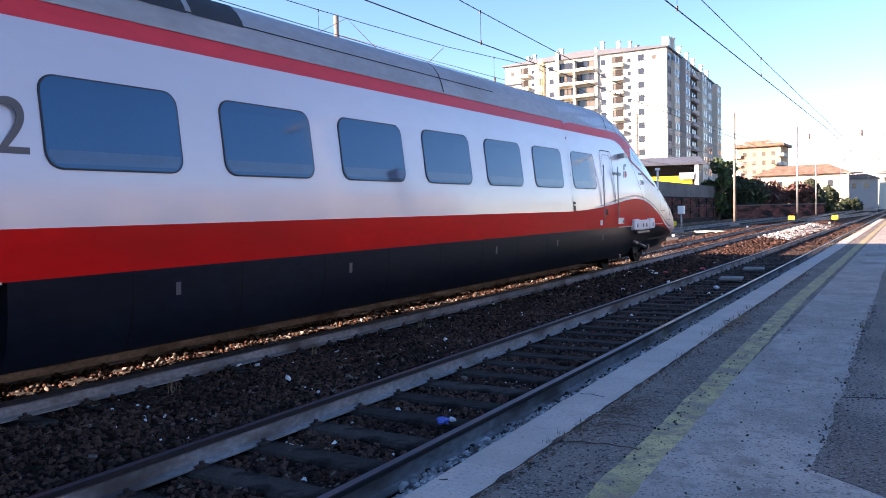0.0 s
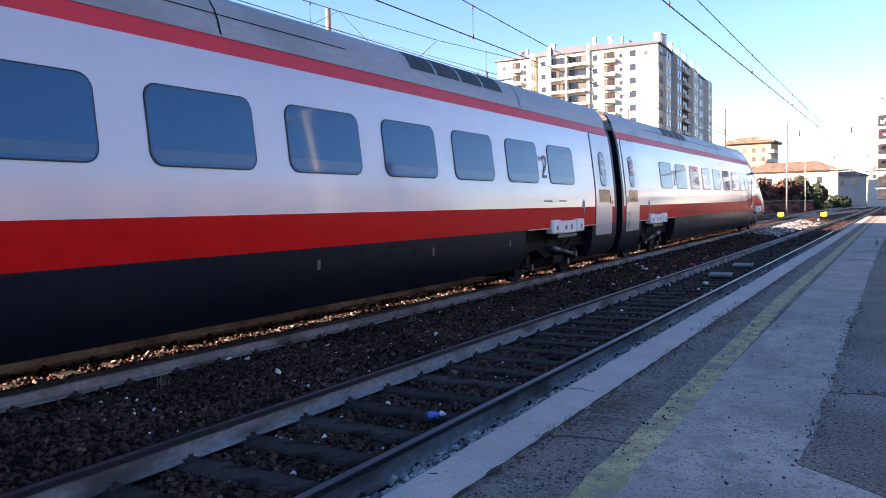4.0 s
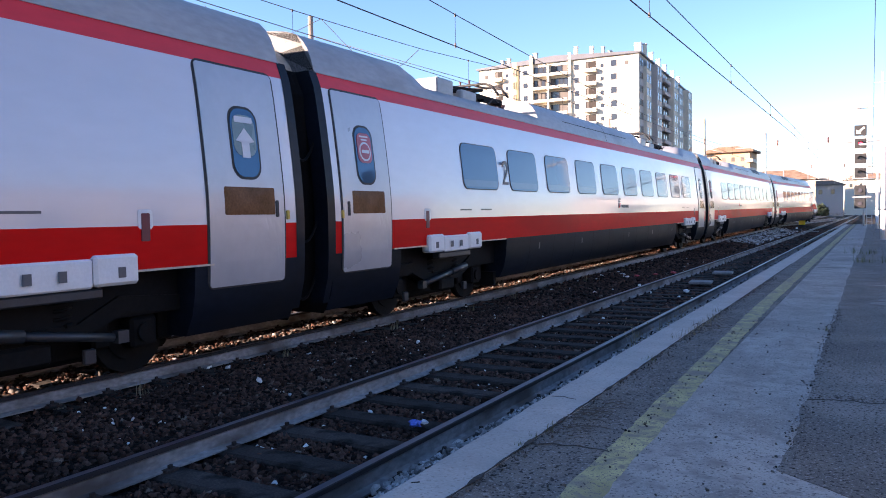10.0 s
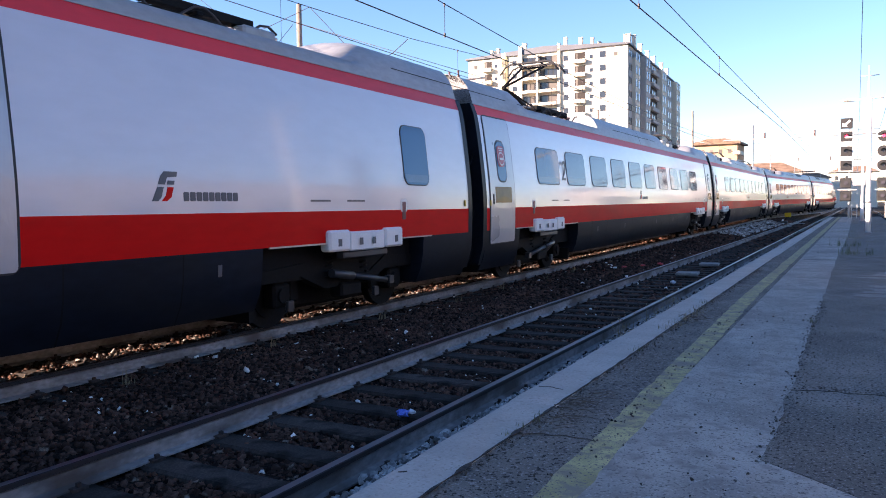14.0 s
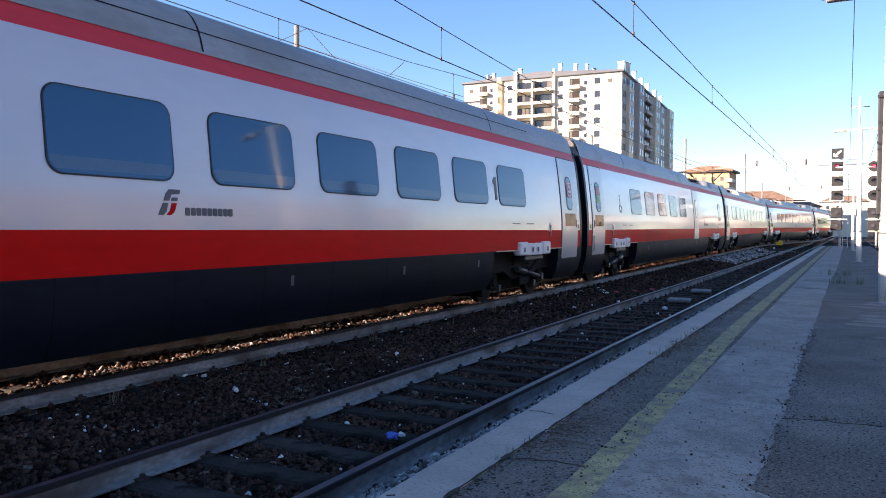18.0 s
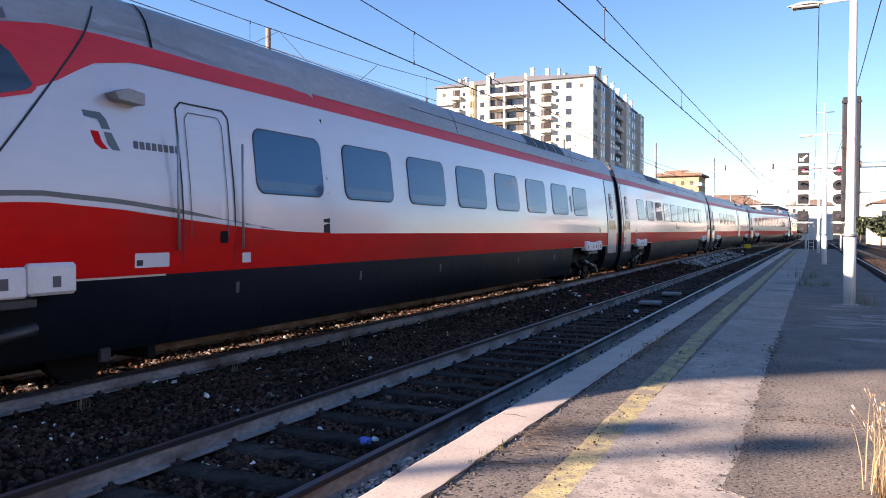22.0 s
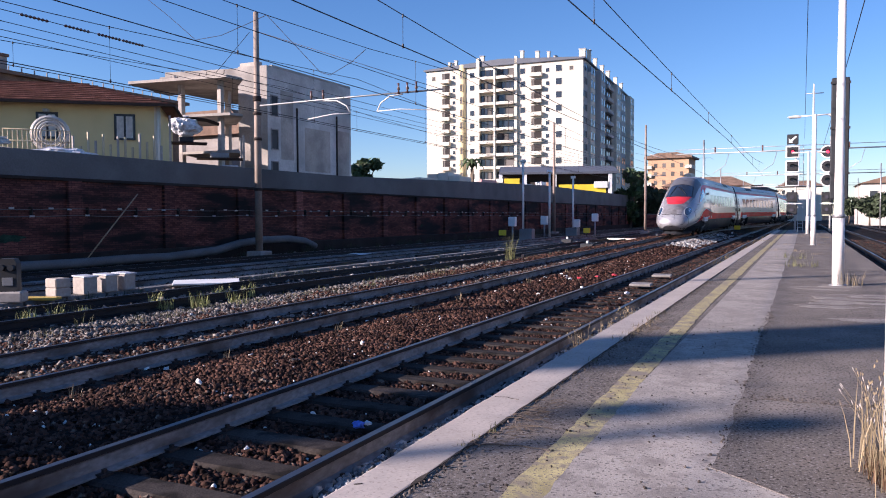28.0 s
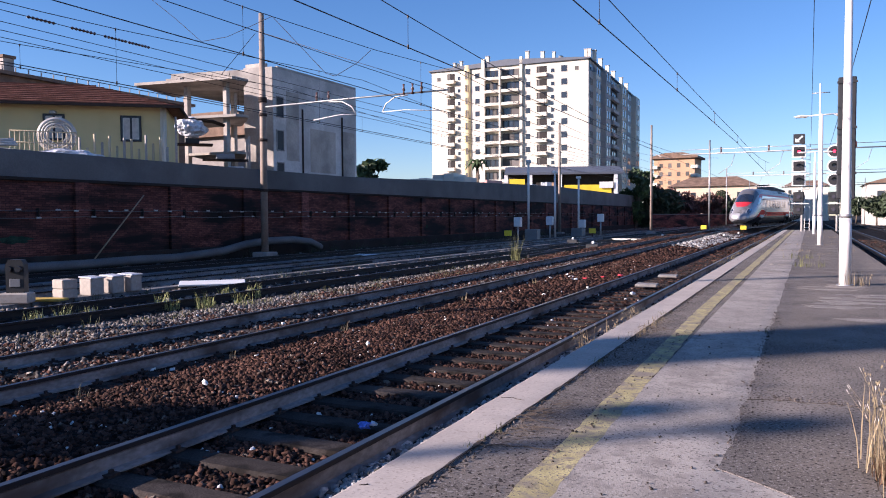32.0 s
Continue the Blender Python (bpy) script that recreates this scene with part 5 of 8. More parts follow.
# posts and white boxes among the sidings
for x, y, h, lab in ((-18.9, 60.0, 5.4, "thin white lamp post among the sidings"), (-18.6, 66.0, 5.2, "thin white lamp post by a cabinet"), (-20.5, 58.0, 6.2, "thin grey post by the wall")):
    p = thing("siding_post", lab, "lamp post", "siding posts", m=pose(x, y, -0.25))
    part("pole", Geo().tube([(0, 0, 0), (0, 0, h)], 0.09, 10), "white_post", p)
    part("lamp_head", Geo().box(-0.2, 0.2, -0.12, 0.12, h, h + 0.22, 0.04), "white_paint", p)
for x, y, h in ((-19.2, 52.0, 1.75), (-18.7, 58.0, 1.8), (-17.7, 64.0, 1.5), (-16.6, 66.0, 2.0)):
    p = thing("relay_cabinet", "small white relay box on a grey post", "relay box", "relay boxes", m=pose(x, y, -0.25))
    part("post", Geo().tube([(0, 0, 0), (0, 0, h - 0.6)], 0.07, 10), "steel", p)
    part("box", Geo().box(-0.27, 0.27, -0.2, 0.2, h - 0.65, h + 0.05, 0.04), "white_paint", p, "white box")
    part("foot", Geo().box(-0.35, 0.35, -0.25, 0.25, 0, 0.12, 0.03), "concrete_dark", p)
for x, y, w, h in ((-18.6, 53.5, 1.0, 0.9), (-18.2, 64.5, 1.1, 0.8)):
    p = lone("ground_cabinet", Geo().box(-w / 2, w / 2, -0.35, 0.35, 0, h, 0.03), "board_side", "low grey equipment cabinet", "cabinet", "ground cabinets", m=pose(x, y, -0.25))
for x, y in ((-19.6, 51.0), (-15.9, 60.5), (-5.7, 78.0), (-9.6, 80)):
    p = thing("marker_sign", "small yellow marker on a short post", "marker", "yellow markers", m=pose(x, y, -0.25))
    part("post", Geo().tube([(0, 0, 0), (0, 0, 0.5)], 0.04, 8), "clip", p)
    part("plate", Geo().box(-0.28, 0.28, -0.06, 0.06, 0.45, 0.85, 0.03), "yellow_panel", p, "yellow plate")

# ---- the train: seven coaches, built along +y from the gap behind them ----
CAR, END = 26.3, 28.45     # gap to gap; gap to nose tip
PROFILE = [(0.30, 1.20), (0.335, 1.23), (0.55, 1.335), (0.80, 1.385), (1.10, 1.405), (1.53, 1.415), (1.75, 1.412), (2.00, 1.397), (2.30, 1.366), (2.60, 1.332), (2.87, 1.298), (3.10, 1.266), (3.31, 1.226), (3.52, 1.15),
           (3.70, 1.10), (3.84, 1.045), (3.95, 0.97), (4.05, 0.86), (4.11, 0.69), (4.15, 0.45), (4.175, 0.2), (4.18, 0.0)]
ZT = 4.18


def curve(table, x):
    """A smooth value from a table of places and values."""
    if x <= table[0][0]:
        return table[0][1]
    for (a, u), (b, v) in zip(table, table[1:]):
        if x <= b:
            return u + (v - u) * (x - a) / (b - a)
    return table[-1][1]


def half(z):
    return curve(PROFILE, z)


# the nose, by the distance d behind its tip
N_TOP = [(0, 0.97), (0.05, 1.18), (0.15, 1.35), (0.4, 1.57), (0.8, 1.82), (1.2, 2.03), (1.7, 2.25), (2.2, 2.47), (2.8, 2.78), (3.4, 3.09), (4.0, 3.40), (4.6, 3.67), (5.3, 3.92), (6.0, 4.06), (6.8, 4.14), (7.8, 4.175), (9.0, 4.18), (10.5, ZT)]
N_BOT = [(0, 0.86), (0.05, 0.76), (0.15, 0.68), (0.4, 0.57), (0.9, 0.45), (2.5, 0.38), (4.0, 0.355), (6, 0.34), (10.5, 0.335)]
N_WID = [(0, 0.06), (0.04, 0.34), (0.1, 0.54), (0.25, 0.76), (0.5, 0.93), (0.9, 1.06), (1.5, 1.18), (2.4, 1.29), (3.5, 1.36), (5.0, 1.40), (7.0, 1.415), (10.5, 1.415)]


def g_nose(s):
    if s < 0.34:
        return 0.66 + 0.34 * math.sin(s / 0.34 * math.pi / 2)
    u = (s - 0.34) / 0.66
    return max(0.0, 1 - u ** 2.5) ** 0.58


def nose_half(d, z):
    """Half the nose's width at height z, d behind the tip."""
    zt, zb, w = curve(N_TOP, d), curve(N_BOT, d), curve(N_WID, d)
    s = min(1.0, max(0.0, (z - zb) / (zt - zb)))
    k = smooth(3.2, 8.0, d)
    return w * ((1 - k) * g_nose(s) + k * half(0.30 + s * (ZT - 0.30)) / 1.415)


def nose_z(d, x):
    """Height of the nose's upper skin at the distance x from the middle."""
    lo, hi = 1.0 + 0.1 * min(d, 5), curve(N_TOP, d)
    for _ in range(40):
        m = (lo + hi) / 2
        if nose_half(d, m) > abs(x):
            lo = m
        else:
            hi = m
    return lo


def ribbon(y0, y1, zs, wid, side, off=0.0, n=None):
    """Skin of one side from y0 to y1 through the heights zs."""
    ys = span(y0, y1, n or max(1, int((y1 - y0) / 3)))
    return [[(side * (wid(y, z) + off), y, z) for z in zs] for y in ys]


def flat(y, z):
    return half(z)


def rounded(y0, y1, z0, z1, r, n=5):
    pts = []
    for cy, cz, a0 in ((y1 - r, z1 - r, 0), (y0 + r, z1 - r, 90), (y0 + r, z0 + r, 180), (y1 - r, z0 + r, 270)):
        pts += [(cy + r * math.cos(radians(a0 + 90 * k / n)), cz + r * math.sin(radians(a0 + 90 * k / n))) for k in range(n + 1)]
    return pts


def plate(pts, wid, side, off, thick=0.02):
    """A thin plate with the outline pts (y, z), lying on the skin."""
    full = []
    for (ya, za), (yb, zb) in zip(pts, pts[1:] + pts[:1]):
        m = max(1, int(math.dist((ya, za), (yb, zb)) / 0.22))
        full += [(ya + (yb - ya) * k / m, za + (zb - za) * k / m) for k in range(m)]
    pts, n = full, len(full)
    cy, cz = sum(p[0] for p in pts) / n, sum(p[1] for p in pts) / n
    tall = max(p[1] for p in pts) - min(p[1] for p in pts)
    m = 2 if tall < 0.3 else 4 if tall < 1.2 else 9
    v = [(side * (wid(y, z) + off - thick), y, z) for y, z in pts]
    for j in range(m):
        k = 1 - j / m
        v += [(side * (wid(cy + (y - cy) * k, cz + (z - cz) * k) + off), cy + (y - cy) * k, cz + (z - cz) * k) for y, z in pts]
    v.append((side * (wid(cy, cz) + off), cy, cz))
    f = [(j * n + i, j * n + (i + 1) % n, (j + 1) * n + (i + 1) % n, (j + 1) * n + i) for j in range(m) for i in range(n)]
    f += [(m * n + i, m * n + (i + 1) % n, (m + 1) * n) for i in range(n)]
    return Geo().add(v, f)


def rounder(pts):
    """The outline with its corners cut twice."""
    for _ in range(2):
        pts = [(p[0] + (q[0] - p[0]) * u, p[1] + (q[1] - p[1]) * u) for p, q in zip(pts, pts[1:] + pts[:1]) for u in (0.22, 0.78)]
    return pts


def figure_one(parent, y, z, s, w=0.15, h=0.46):
    """A bold sans figure one with a short flag."""
    a = 1 if s > 0 else -1
    part("number", plate([(y + a * p * w, z + q * h) for p, q in ((-0.22, 0), (0.45, 0), (0.45, 1), (-0.1, 1), (-0.6, 0.86), (-0.6, 0.70), (-0.22, 0.78))], flat, s, 0.008), "t_grey", parent)


def letters(txt, size, parent, x, y, z, side, mat, name="number"):
    """Writing on the flank, read from outside."""
    cu = bpy.data.curves.new(name, "FONT")
    cu.body, cu.size, cu.extrude, cu.align_x = txt, size, 0.004, "CENTER"
    tmp = bpy.data.objects.new(name, cu)
    scene.collection.objects.link(tmp)
    me = bpy.data.meshes.new_from_object(tmp)
    bpy.data.objects.remove(tmp)
    me.materials.clear()
    me.materials.append(M[mat])
    ob = new(name, me)
    ob.parent = parent
    ob.matrix_basis = pose(side * x, y, z, 90, 0, 90 * side)
    return ob


WHEEL = Geo().disc((0, 0, 0), (1, 0, 0), 0.435, 0.13, 28).disc((0.055, 0, 0), (1, 0, 0), 0.30, 0.07, 24).disc((0.1, 0, 0), (1, 0, 0), 0.11, 0.1, 14).mesh("wheel", M["t_iron"])
SHARED = {}


def shared(key, make, mat):
    if key not in SHARED:
        SHARED[key] = make().mesh(key[0], M[mat])
    return SHARED[key]


def bogie(car, yc, flip):
    """A two-axle bogie; flip turns its damper round."""
    b = part("bogie", None, None, car, "dark dusty two-axle bogie", data=shared(("bogie_frame", flip), lambda: bogie_frame(flip), "t_iron"))
    b.location = (0, yc, 0)
    for dy in (-1.35, 1.35):
        for s in (-1, 1):
            w = part("wheel", None, None, b, data=WHEEL)
            w.matrix_basis = pose(s * 0.77, dy, 0.437, 0, 0, 0 if s > 0 else 180)
            part("axle_box", None, None, b, data=shared(("axle_box", s), lambda: Geo().box(s * 0.98 - 0.1, s * 0.98 + 0.1, -0.16, 0.16, 0.28, 0.6, 0.03).disc((s * 1.09, 0, 0.44), (1, 0, 0), 0.1, 0.05, 12), "t_iron")).location = (0, dy, 0)
    # added box that hides the sunlit ballast behind the bogie
    part("brake_gear", None, None, b, "dark box added to block light between the wheels", data=shared(("brake_gear",), lambda: Geo().box(-0.68, 0.68, -2.0, 2.0, 0.16, 0.6, 0.06), "t_under"))
    for s in (-1, 1):
        for dy in (-0.42, 0.42):
            part("coil_spring", None, None, b, data=shared(("coil_spring", s, dy), lambda: Geo().tube([(s * 1.06 + 0.1 * math.cos(a * 0.9), dy + 0.1 * math.sin(a * 0.9), 0.62 + 0.011 * a) for a in range(36)], 0.02, 6), "t_under"))
        part("damper", None, None, b, "grey yaw damper tube", data=shared(("damper", s, flip), lambda: Geo().tube([(s * 1.24, -0.85 * flip, 0.46), (s * 1.26, 0.05 * flip, 0.60)], 0.045, 10).tube([(s * 1.26, 0.05 * flip, 0.60), (s * 1.27, 0.55 * flip, 0.67)], 0.062, 10).box(s * 1.25 - 0.05, s * 1.25 + 0.05, -0.92 * flip - 0.05, -0.92 * flip + 0.07, 0.4, 0.52), "t_damper"))
        for dy in (-1.35, 0.62):
            part("sensor_plate", None, None, b, "small grey plate", data=shared(("sensor_plate", s, dy), lambda: Geo().box(s * 1.2 - 0.03, s * 1.2 + 0.03, dy - 0.06, dy + 0.06, 0.24, 0.38, 0.01), "t_damper"))
    return b


def bogie_frame(flip):
    g = Geo()
    for s in (-1, 1):
        g.prism([(-1.9, 0.62), (-1.05, 0.66), (-0.55, 0.46), (0.55, 0.46), (1.05, 0.66), (1.9, 0.62), (1.9, 0.78), (1.0, 0.84), (0.55, 0.62), (-0.55, 0.62), (-1.0, 0.84), (-1.9, 0.78)], s * 1.06 - 0.09, s * 1.06 + 0.09, "x")
        g.box(s * 1.1 - 0.12, s * 1.1 + 0.12, -0.25, 0.25, 0.3, 0.5, 0.03)
        for dy in (-1.75, -0.95, 0.95, 1.75):
            g.box(s * 0.8 - 0.12, s * 0.8 + 0.14, dy - 0.1, dy + 0.1, 0.3, 0.66, 0.03)
    g.box(-1.0, 1.0, -0.3, 0.3, 0.42, 0.78, 0.04)
    for dy in (-1.35, 1.35):
        g.tube([(-0.8, dy, 0.437), (0.8, dy, 0.437)], 0.09, 10)
    for dy in (-2.05, 2.05):
        g.tube([(-0.9, dy, 0.68), (0.9, dy, 0.68)], 0.06, 8)
    g.box(-1.15, -0.6, flip * 2.0 - 0.05, flip * 2.0 + 0.05, 0.18, 0.45)
    g.box(0.6, 1.15, flip * 2.0 - 0.05, flip * 2.0 + 0.05, 0.18, 0.45)
    return g


Z_LOW, Z_WHITE, Z_TOP = [1.10, 1.2, 1.35, 1.53], [1.53, 1.7, 1.9, 2.1, 2.3, 2.5, 2.7, 2.85, 3.0, 3.15, 3.31], [3.31, 3.41, 3.52]
Z_ROOF = [3.52, 3.61, 3.70, 3.77, 3.84, 3.90, 3.95, 4.00, 4.05, 4.08, 4.11, 4.13, 4.15, 4.175, 4.18]


def roof_run(car, y0, y1, top=None, round0=False, round1=False):
    """A length of roof; where top is given the roof is cut flat at that height."""
    n = max(2, int((y1 - y0) / 0.25))
    rows = []
    for y in span(y0, y1, n):
        k = 1.0
        if round0:
            k = min(k, 0.32 + 0.68 * smooth(y0, y0 + 1.1, y))
        if round1:
            k = min(k, 0.32 + 0.68 * smooth(0, 1.1, y1 - y))
        pts = [(half(z), z) for z in Z_ROOF if top is None or z <= top]
        pts = [(w, 3.52 + (z - 3.52) * (k if z > 3.70 else 1)) for w, z in pts]
        rows.append([(w, y, z) for w, z in pts] + [(-w, y, z) for w, z in pts[::-1]])
    g = Geo().grid(rows)
    for r, sgn in ((rows[0], 1), (rows[-1], -1)):
        g.add(r, [tuple(range(len(r)))[::sgn]])
    return part("roof_panel", g, "t_roof", car)


def pantograph(car, yc, raised, flip=1):
    p = part("pantograph", Geo().box(-0.75, 0.75, yc - 0.95, yc - 0.85, 3.86, 3.92, 0.01).box(-0.75, 0.75, yc + 0.85, yc + 0.95, 3.86, 3.92, 0.01).box(-0.75, 0.75, yc + 0.1, yc + 0.2, 3.86, 3.92, 0.01).box(-0.7, -0.55, yc - 1.1, yc + 1.1, 3.90, 4.00).box(0.55, 0.7, yc - 1.1, yc + 1.1, 3.90, 4.00), "t_iron", car, "dark pantograph with its base frame")
    for sx in (-0.62, 0.62):
        for sy in (-0.85, 0.85):
            part("insulator", Geo().tube([(sx, yc + sy, 3.69), (sx, yc + sy, 3.74), (sx, yc + sy, 3.78), (sx, yc + sy, 3.82), (sx, yc + sy, 3.86)], [0.09, 0.05, 0.09, 0.05, 0.07], 10), "insulator", p)
    if raised:
        knee, head = (0, yc - 1.55 * flip, 4.42), (0, yc + 0.35 * flip, 5.18)
    else:
        knee, head = (0, yc - 1.6 * flip, 4.10), (0, yc + 0.9 * flip, 4.22)
    part("lower_arm", Geo().tube([(0, yc + 0.55 * flip, 3.98), knee], [0.06, 0.045], 8).tube([(0.28, yc + 0.35 * flip, 3.96), (0.08, knee[1] + 0.2 * flip, knee[2] - 0.06)], 0.022, 6), "t_iron", p)
    part("upper_arm", Geo().tube([knee, (-0.32, head[1], head[2])], 0.03, 8).tube([knee, (0.32, head[1], head[2])], 0.03, 8).tube([(-0.32, head[1], head[2]), (0.32, head[1], head[2])], 0.025, 8), "t_iron", p)
    for dy in (-0.24, 0.24):
        part("collector_strip", Geo().tube([(-0.82, head[1] + dy, head[2] - 0.16), (-0.66, head[1] + dy, head[2] + 0.04), (-0.5, head[1] + dy, head[2] + 0.1), (0.5, head[1] + dy, head[2] + 0.1), (0.66, head[1] + dy, head[2] + 0.04), (0.82, head[1] + dy, head[2] - 0.16)], 0.026, 8), "black", p)
    part("head_frame", Geo().tube([(-0.3, head[1] - 0.26, head[2] + 0.08), (-0.3, head[1] + 0.26, head[2] + 0.08)], 0.02, 6).tube([(0.3, head[1] - 0.26, head[2] + 0.08), (0.3, head[1] + 0.26, head[2] + 0.08)], 0.02, 6), "wire", p)


def roof_kit(car, y0, y1):
    """Insulators, bus bars, boxes and cables in a roof well."""
    rng = random.Random(int(y0 * 100))
    y = y0 + 0.6
    while y < y1 - 0.4:
        x = rng.choice((-0.55, 0.1, 0.55))
        k = rng.random()
        if k < 0.45:
            part("insulator", Geo().tube([(x, y, 3.66), (x, y, 3.74), (x, y, 3.80), (x, y, 3.86), (x, y, 3.94)], [0.1, 0.055, 0.1, 0.055, 0.09], 10), "insulator", car)
        else:
            part("roof_box", Geo().box(x - 0.28, x + 0.28, y - 0.3, y + 0.3, 3.66, 3.66 + rng.uniform(0.18, 0.42), 0.03), "t_roof", car)
        y += rng.uniform(0.55, 0.95)
    part("bus_bar", Geo().tube([(0.3, y0 + 0.3, 3.98), (0.34, (y0 + y1) / 2, 4.04), (0.3, y1 - 0.2, 3.98)], 0.022, 6), "steel", car)
    part("roof_cable", Geo().tube([(0.7, y0 + 0.4 + 0.16 * i, 3.86 + 0.13 * math.sin(i * 0.9)) for i in range(int((y1 - y0 - 0.8) / 0.16))], 0.018, 6), "wire", car)


def plane(z0, z1):
    """The width of a flat sheet leaning with the skin between two heights."""
    a, b = half(z0), half(z1)
    return lambda y, z: a + (b - a) * (z - z0) / (z1 - z0)


def coach_window(car, y0, y1, s, z0=2.045, z1=2.84, r=0.14):
    """A flush window: black seal, flat tinted pane, the ledge inside."""
    w, k = round(y1 - y0, 2), plane(z0, z1)
    part("window", None, None, car, data=shared(("window", w, s, z0, z1), lambda: plate(rounded(-0.016, w + 0.016, z0 - 0.016, z1 + 0.016, r + 0.012), k, s, 0.012, 0.03), "t_rubber")).location = (0, y0, 0)
    pane = part("window_pane", None, None, car, data=shared(("window_pane", w, s, z0, z1), lambda: plate(rounded(0, w, z0, z1, r), k, s, 0.014), "t_glass"))
    pane.location = (0, y0, 0)
    part("ledge", None, None, pane, "paler ledge seen through the glass", data=shared(("ledge", w, s, z0), lambda: plate([(0.07, z0 + 0.035), (w - 0.07, z0 + 0.035), (w - 0.02, z0 + 0.10), (w - 0.02, z0 + 0.155), (0.02, z0 + 0.155), (0.02, z0 + 0.10)], k, s, 0.0155, 0.008), "t_ledge"))


def door(car, y0, y1, s, flip, sticker="stop", z0=0.84, plain=False):
    """A plug door: leaf, seal, tall window, display glass, handle and sticker."""
    f = plate(rounded(y0 - 0.03, y1 + 0.03, z0 - 0.02, 3.335, 0.10), flat, s, 0.008)
    d = part("door", f, "t_rubber", car, "closed plug door with a black seal")
    leaf = part("door_leaf", plate(rounded(y0, y1, z0, 3.305, 0.045), flat, s, 0.016), "t_door", d, "grey-white door leaf")
    ym = (y0 + y1) / 2 + (0 if plain else 0.02)
    part("door_window", plate(rounded(ym - 0.23, ym + 0.23, 2.03, 2.87, 0.17, 6), flat, s, 0.019), "t_rubber", d)
    part("door_glass", plate(rounded(ym - 0.20, ym + 0.20, 2.06, 2.84, 0.15, 6), plane(2.06, 2.84), s, 0.026), "t_glass", d)
    if plain:
        return d
    part("display_glass", plate(rounded(y0 + 0.22, y1 - 0.16, 1.63, 1.945, 0.02, 2), flat, s, 0.019), "t_step", d, "brownish mirror glass strip")
    part("handle", plate(rounded(y0 + 0.10 if flip > 0 else y1 - 0.15, y0 + 0.15 if flip > 0 else y1 - 0.10, 1.60, 1.80, 0.015, 2), flat, s, 0.024), "t_rubber", d)
    if sticker == "stop":
        part("sticker", plate(rounded(ym - 0.165, ym + 0.165, 2.34, 2.76, 0.1, 5), flat, s, 0.032), "sign_red", d, "red no-entry door sticker")
        ring = [(ym + 0.135 * math.cos(a * math.tau / 24), 2.5 + 0.135 * math.sin(a * math.tau / 24)) for a in range(24)]
        part("sticker_ring", plate(ring, flat, s, 0.036), "sign_white", d)
        ring = [(ym + 0.108 * math.cos(a * math.tau / 24), 2.5 + 0.108 * math.sin(a * math.tau / 24)) for a in range(24)]
        part("sticker_disc", plate(ring, flat, s, 0.040), "sign_red", d)
        part("sticker_bar", plate(rounded(ym - 0.085, ym + 0.085, 2.478, 2.522, 0.004, 1), flat, s, 0.044), "sign_white", d)
        for k in range(2):
            part("sticker_text", plate(rounded(ym - 0.1 + 0.03 * k, ym + 0.1 - 0.03 * k, 2.70 - 0.045 * k, 2.722 - 0.045 * k, 0.003, 1), flat, s, 0.036), "sign_white", d)
    elif sticker == "arrow":
        part("sticker_film", plate(rounded(ym - 0.175, ym + 0.175, 2.3, 2.77, 0.12, 5), flat, s, 0.028), "sign_film", d, "grey-green sticker film")
        part("sticker", plate([(ym - 0.06, 2.28), (ym + 0.06, 2.28), (ym + 0.06, 2.47), (ym + 0.145, 2.47), (ym, 2.62), (ym - 0.145, 2.47), (ym - 0.06, 2.47)], flat, s, 0.032), "sign_white", d, "white arrow sticker")
        part("sticker_text", plate(rounded(ym - 0.14, ym + 0.14, 2.68, 2.75, 0.01, 1), flat, s, 0.032), "sign_white", d)
    elif sticker == "green":
        part("sticker", plate(rounded(ym - 0.165, ym + 0.165, 2.52, 2.76, 0.06, 4), flat, s, 0.032), "sign_red", d, "red sticker over a green one")
        part("sticker_green", plate(rounded(ym - 0.14, ym + 0.14, 2.28, 2.50, 0.02, 2), flat, s, 0.032), "sign_green", d)
    return d


def bellows(car, y):
    """The dark gap between coaches: folded gangway, cables, pale roof cover."""
    b = part("gangway", Geo(), "t_under", car, "black folded gangway bellows", data=shared(("gangway",), lambda: gang(), "t_under"))
    b.location = (0, y, 0)
    part("roof_cover", None, None, car, "pale curved gangway cover", data=shared(("roof_cover",), lambda: Geo().grid([[(0.82 * math.cos(a), yy, 3.38 + 0.62 * math.sin(a)) for a in [math.pi * k / 14 for k in range(15)]] for yy in (-0.42, 0.42)]), "t_pale")).location = (0, y, 0)
    for s in (-1, 1):
        for x, zz in ((1.16, 0.5), (1.22, 1.25), (1.2, 2.3)):
            part("jumper_cable", None, None, car, data=shared(("jumper_cable", s, x), lambda: Geo().tube([(s * x, -0.4 + 0.8 * k / 10, zz + 0.62 - 0.6 * math.sin(math.pi * k / 10)) for k in range(11)], 0.018, 6), "t_under")).location = (0, y, 0)


def gang():
    """One closed tube of rubber folds, open at the bottom."""
    rows = []
    for k in range(15):
        y, w = -0.42 + k * 0.06, 1.08 if k % 2 else 0.99
        rows.append([(w, y, 0.5), (w, y, 3.2), (w - 0.15, y, 3.44 + w - 1), (0.6 - w + 1, y, 3.56 + w - 1), (w - 1.6, y, 3.56 + w - 1), (0.15 - w, y, 3.44 + w - 1), (-w, y, 3.2), (-w, y, 0.5)])
    return Geo().grid(rows, False)


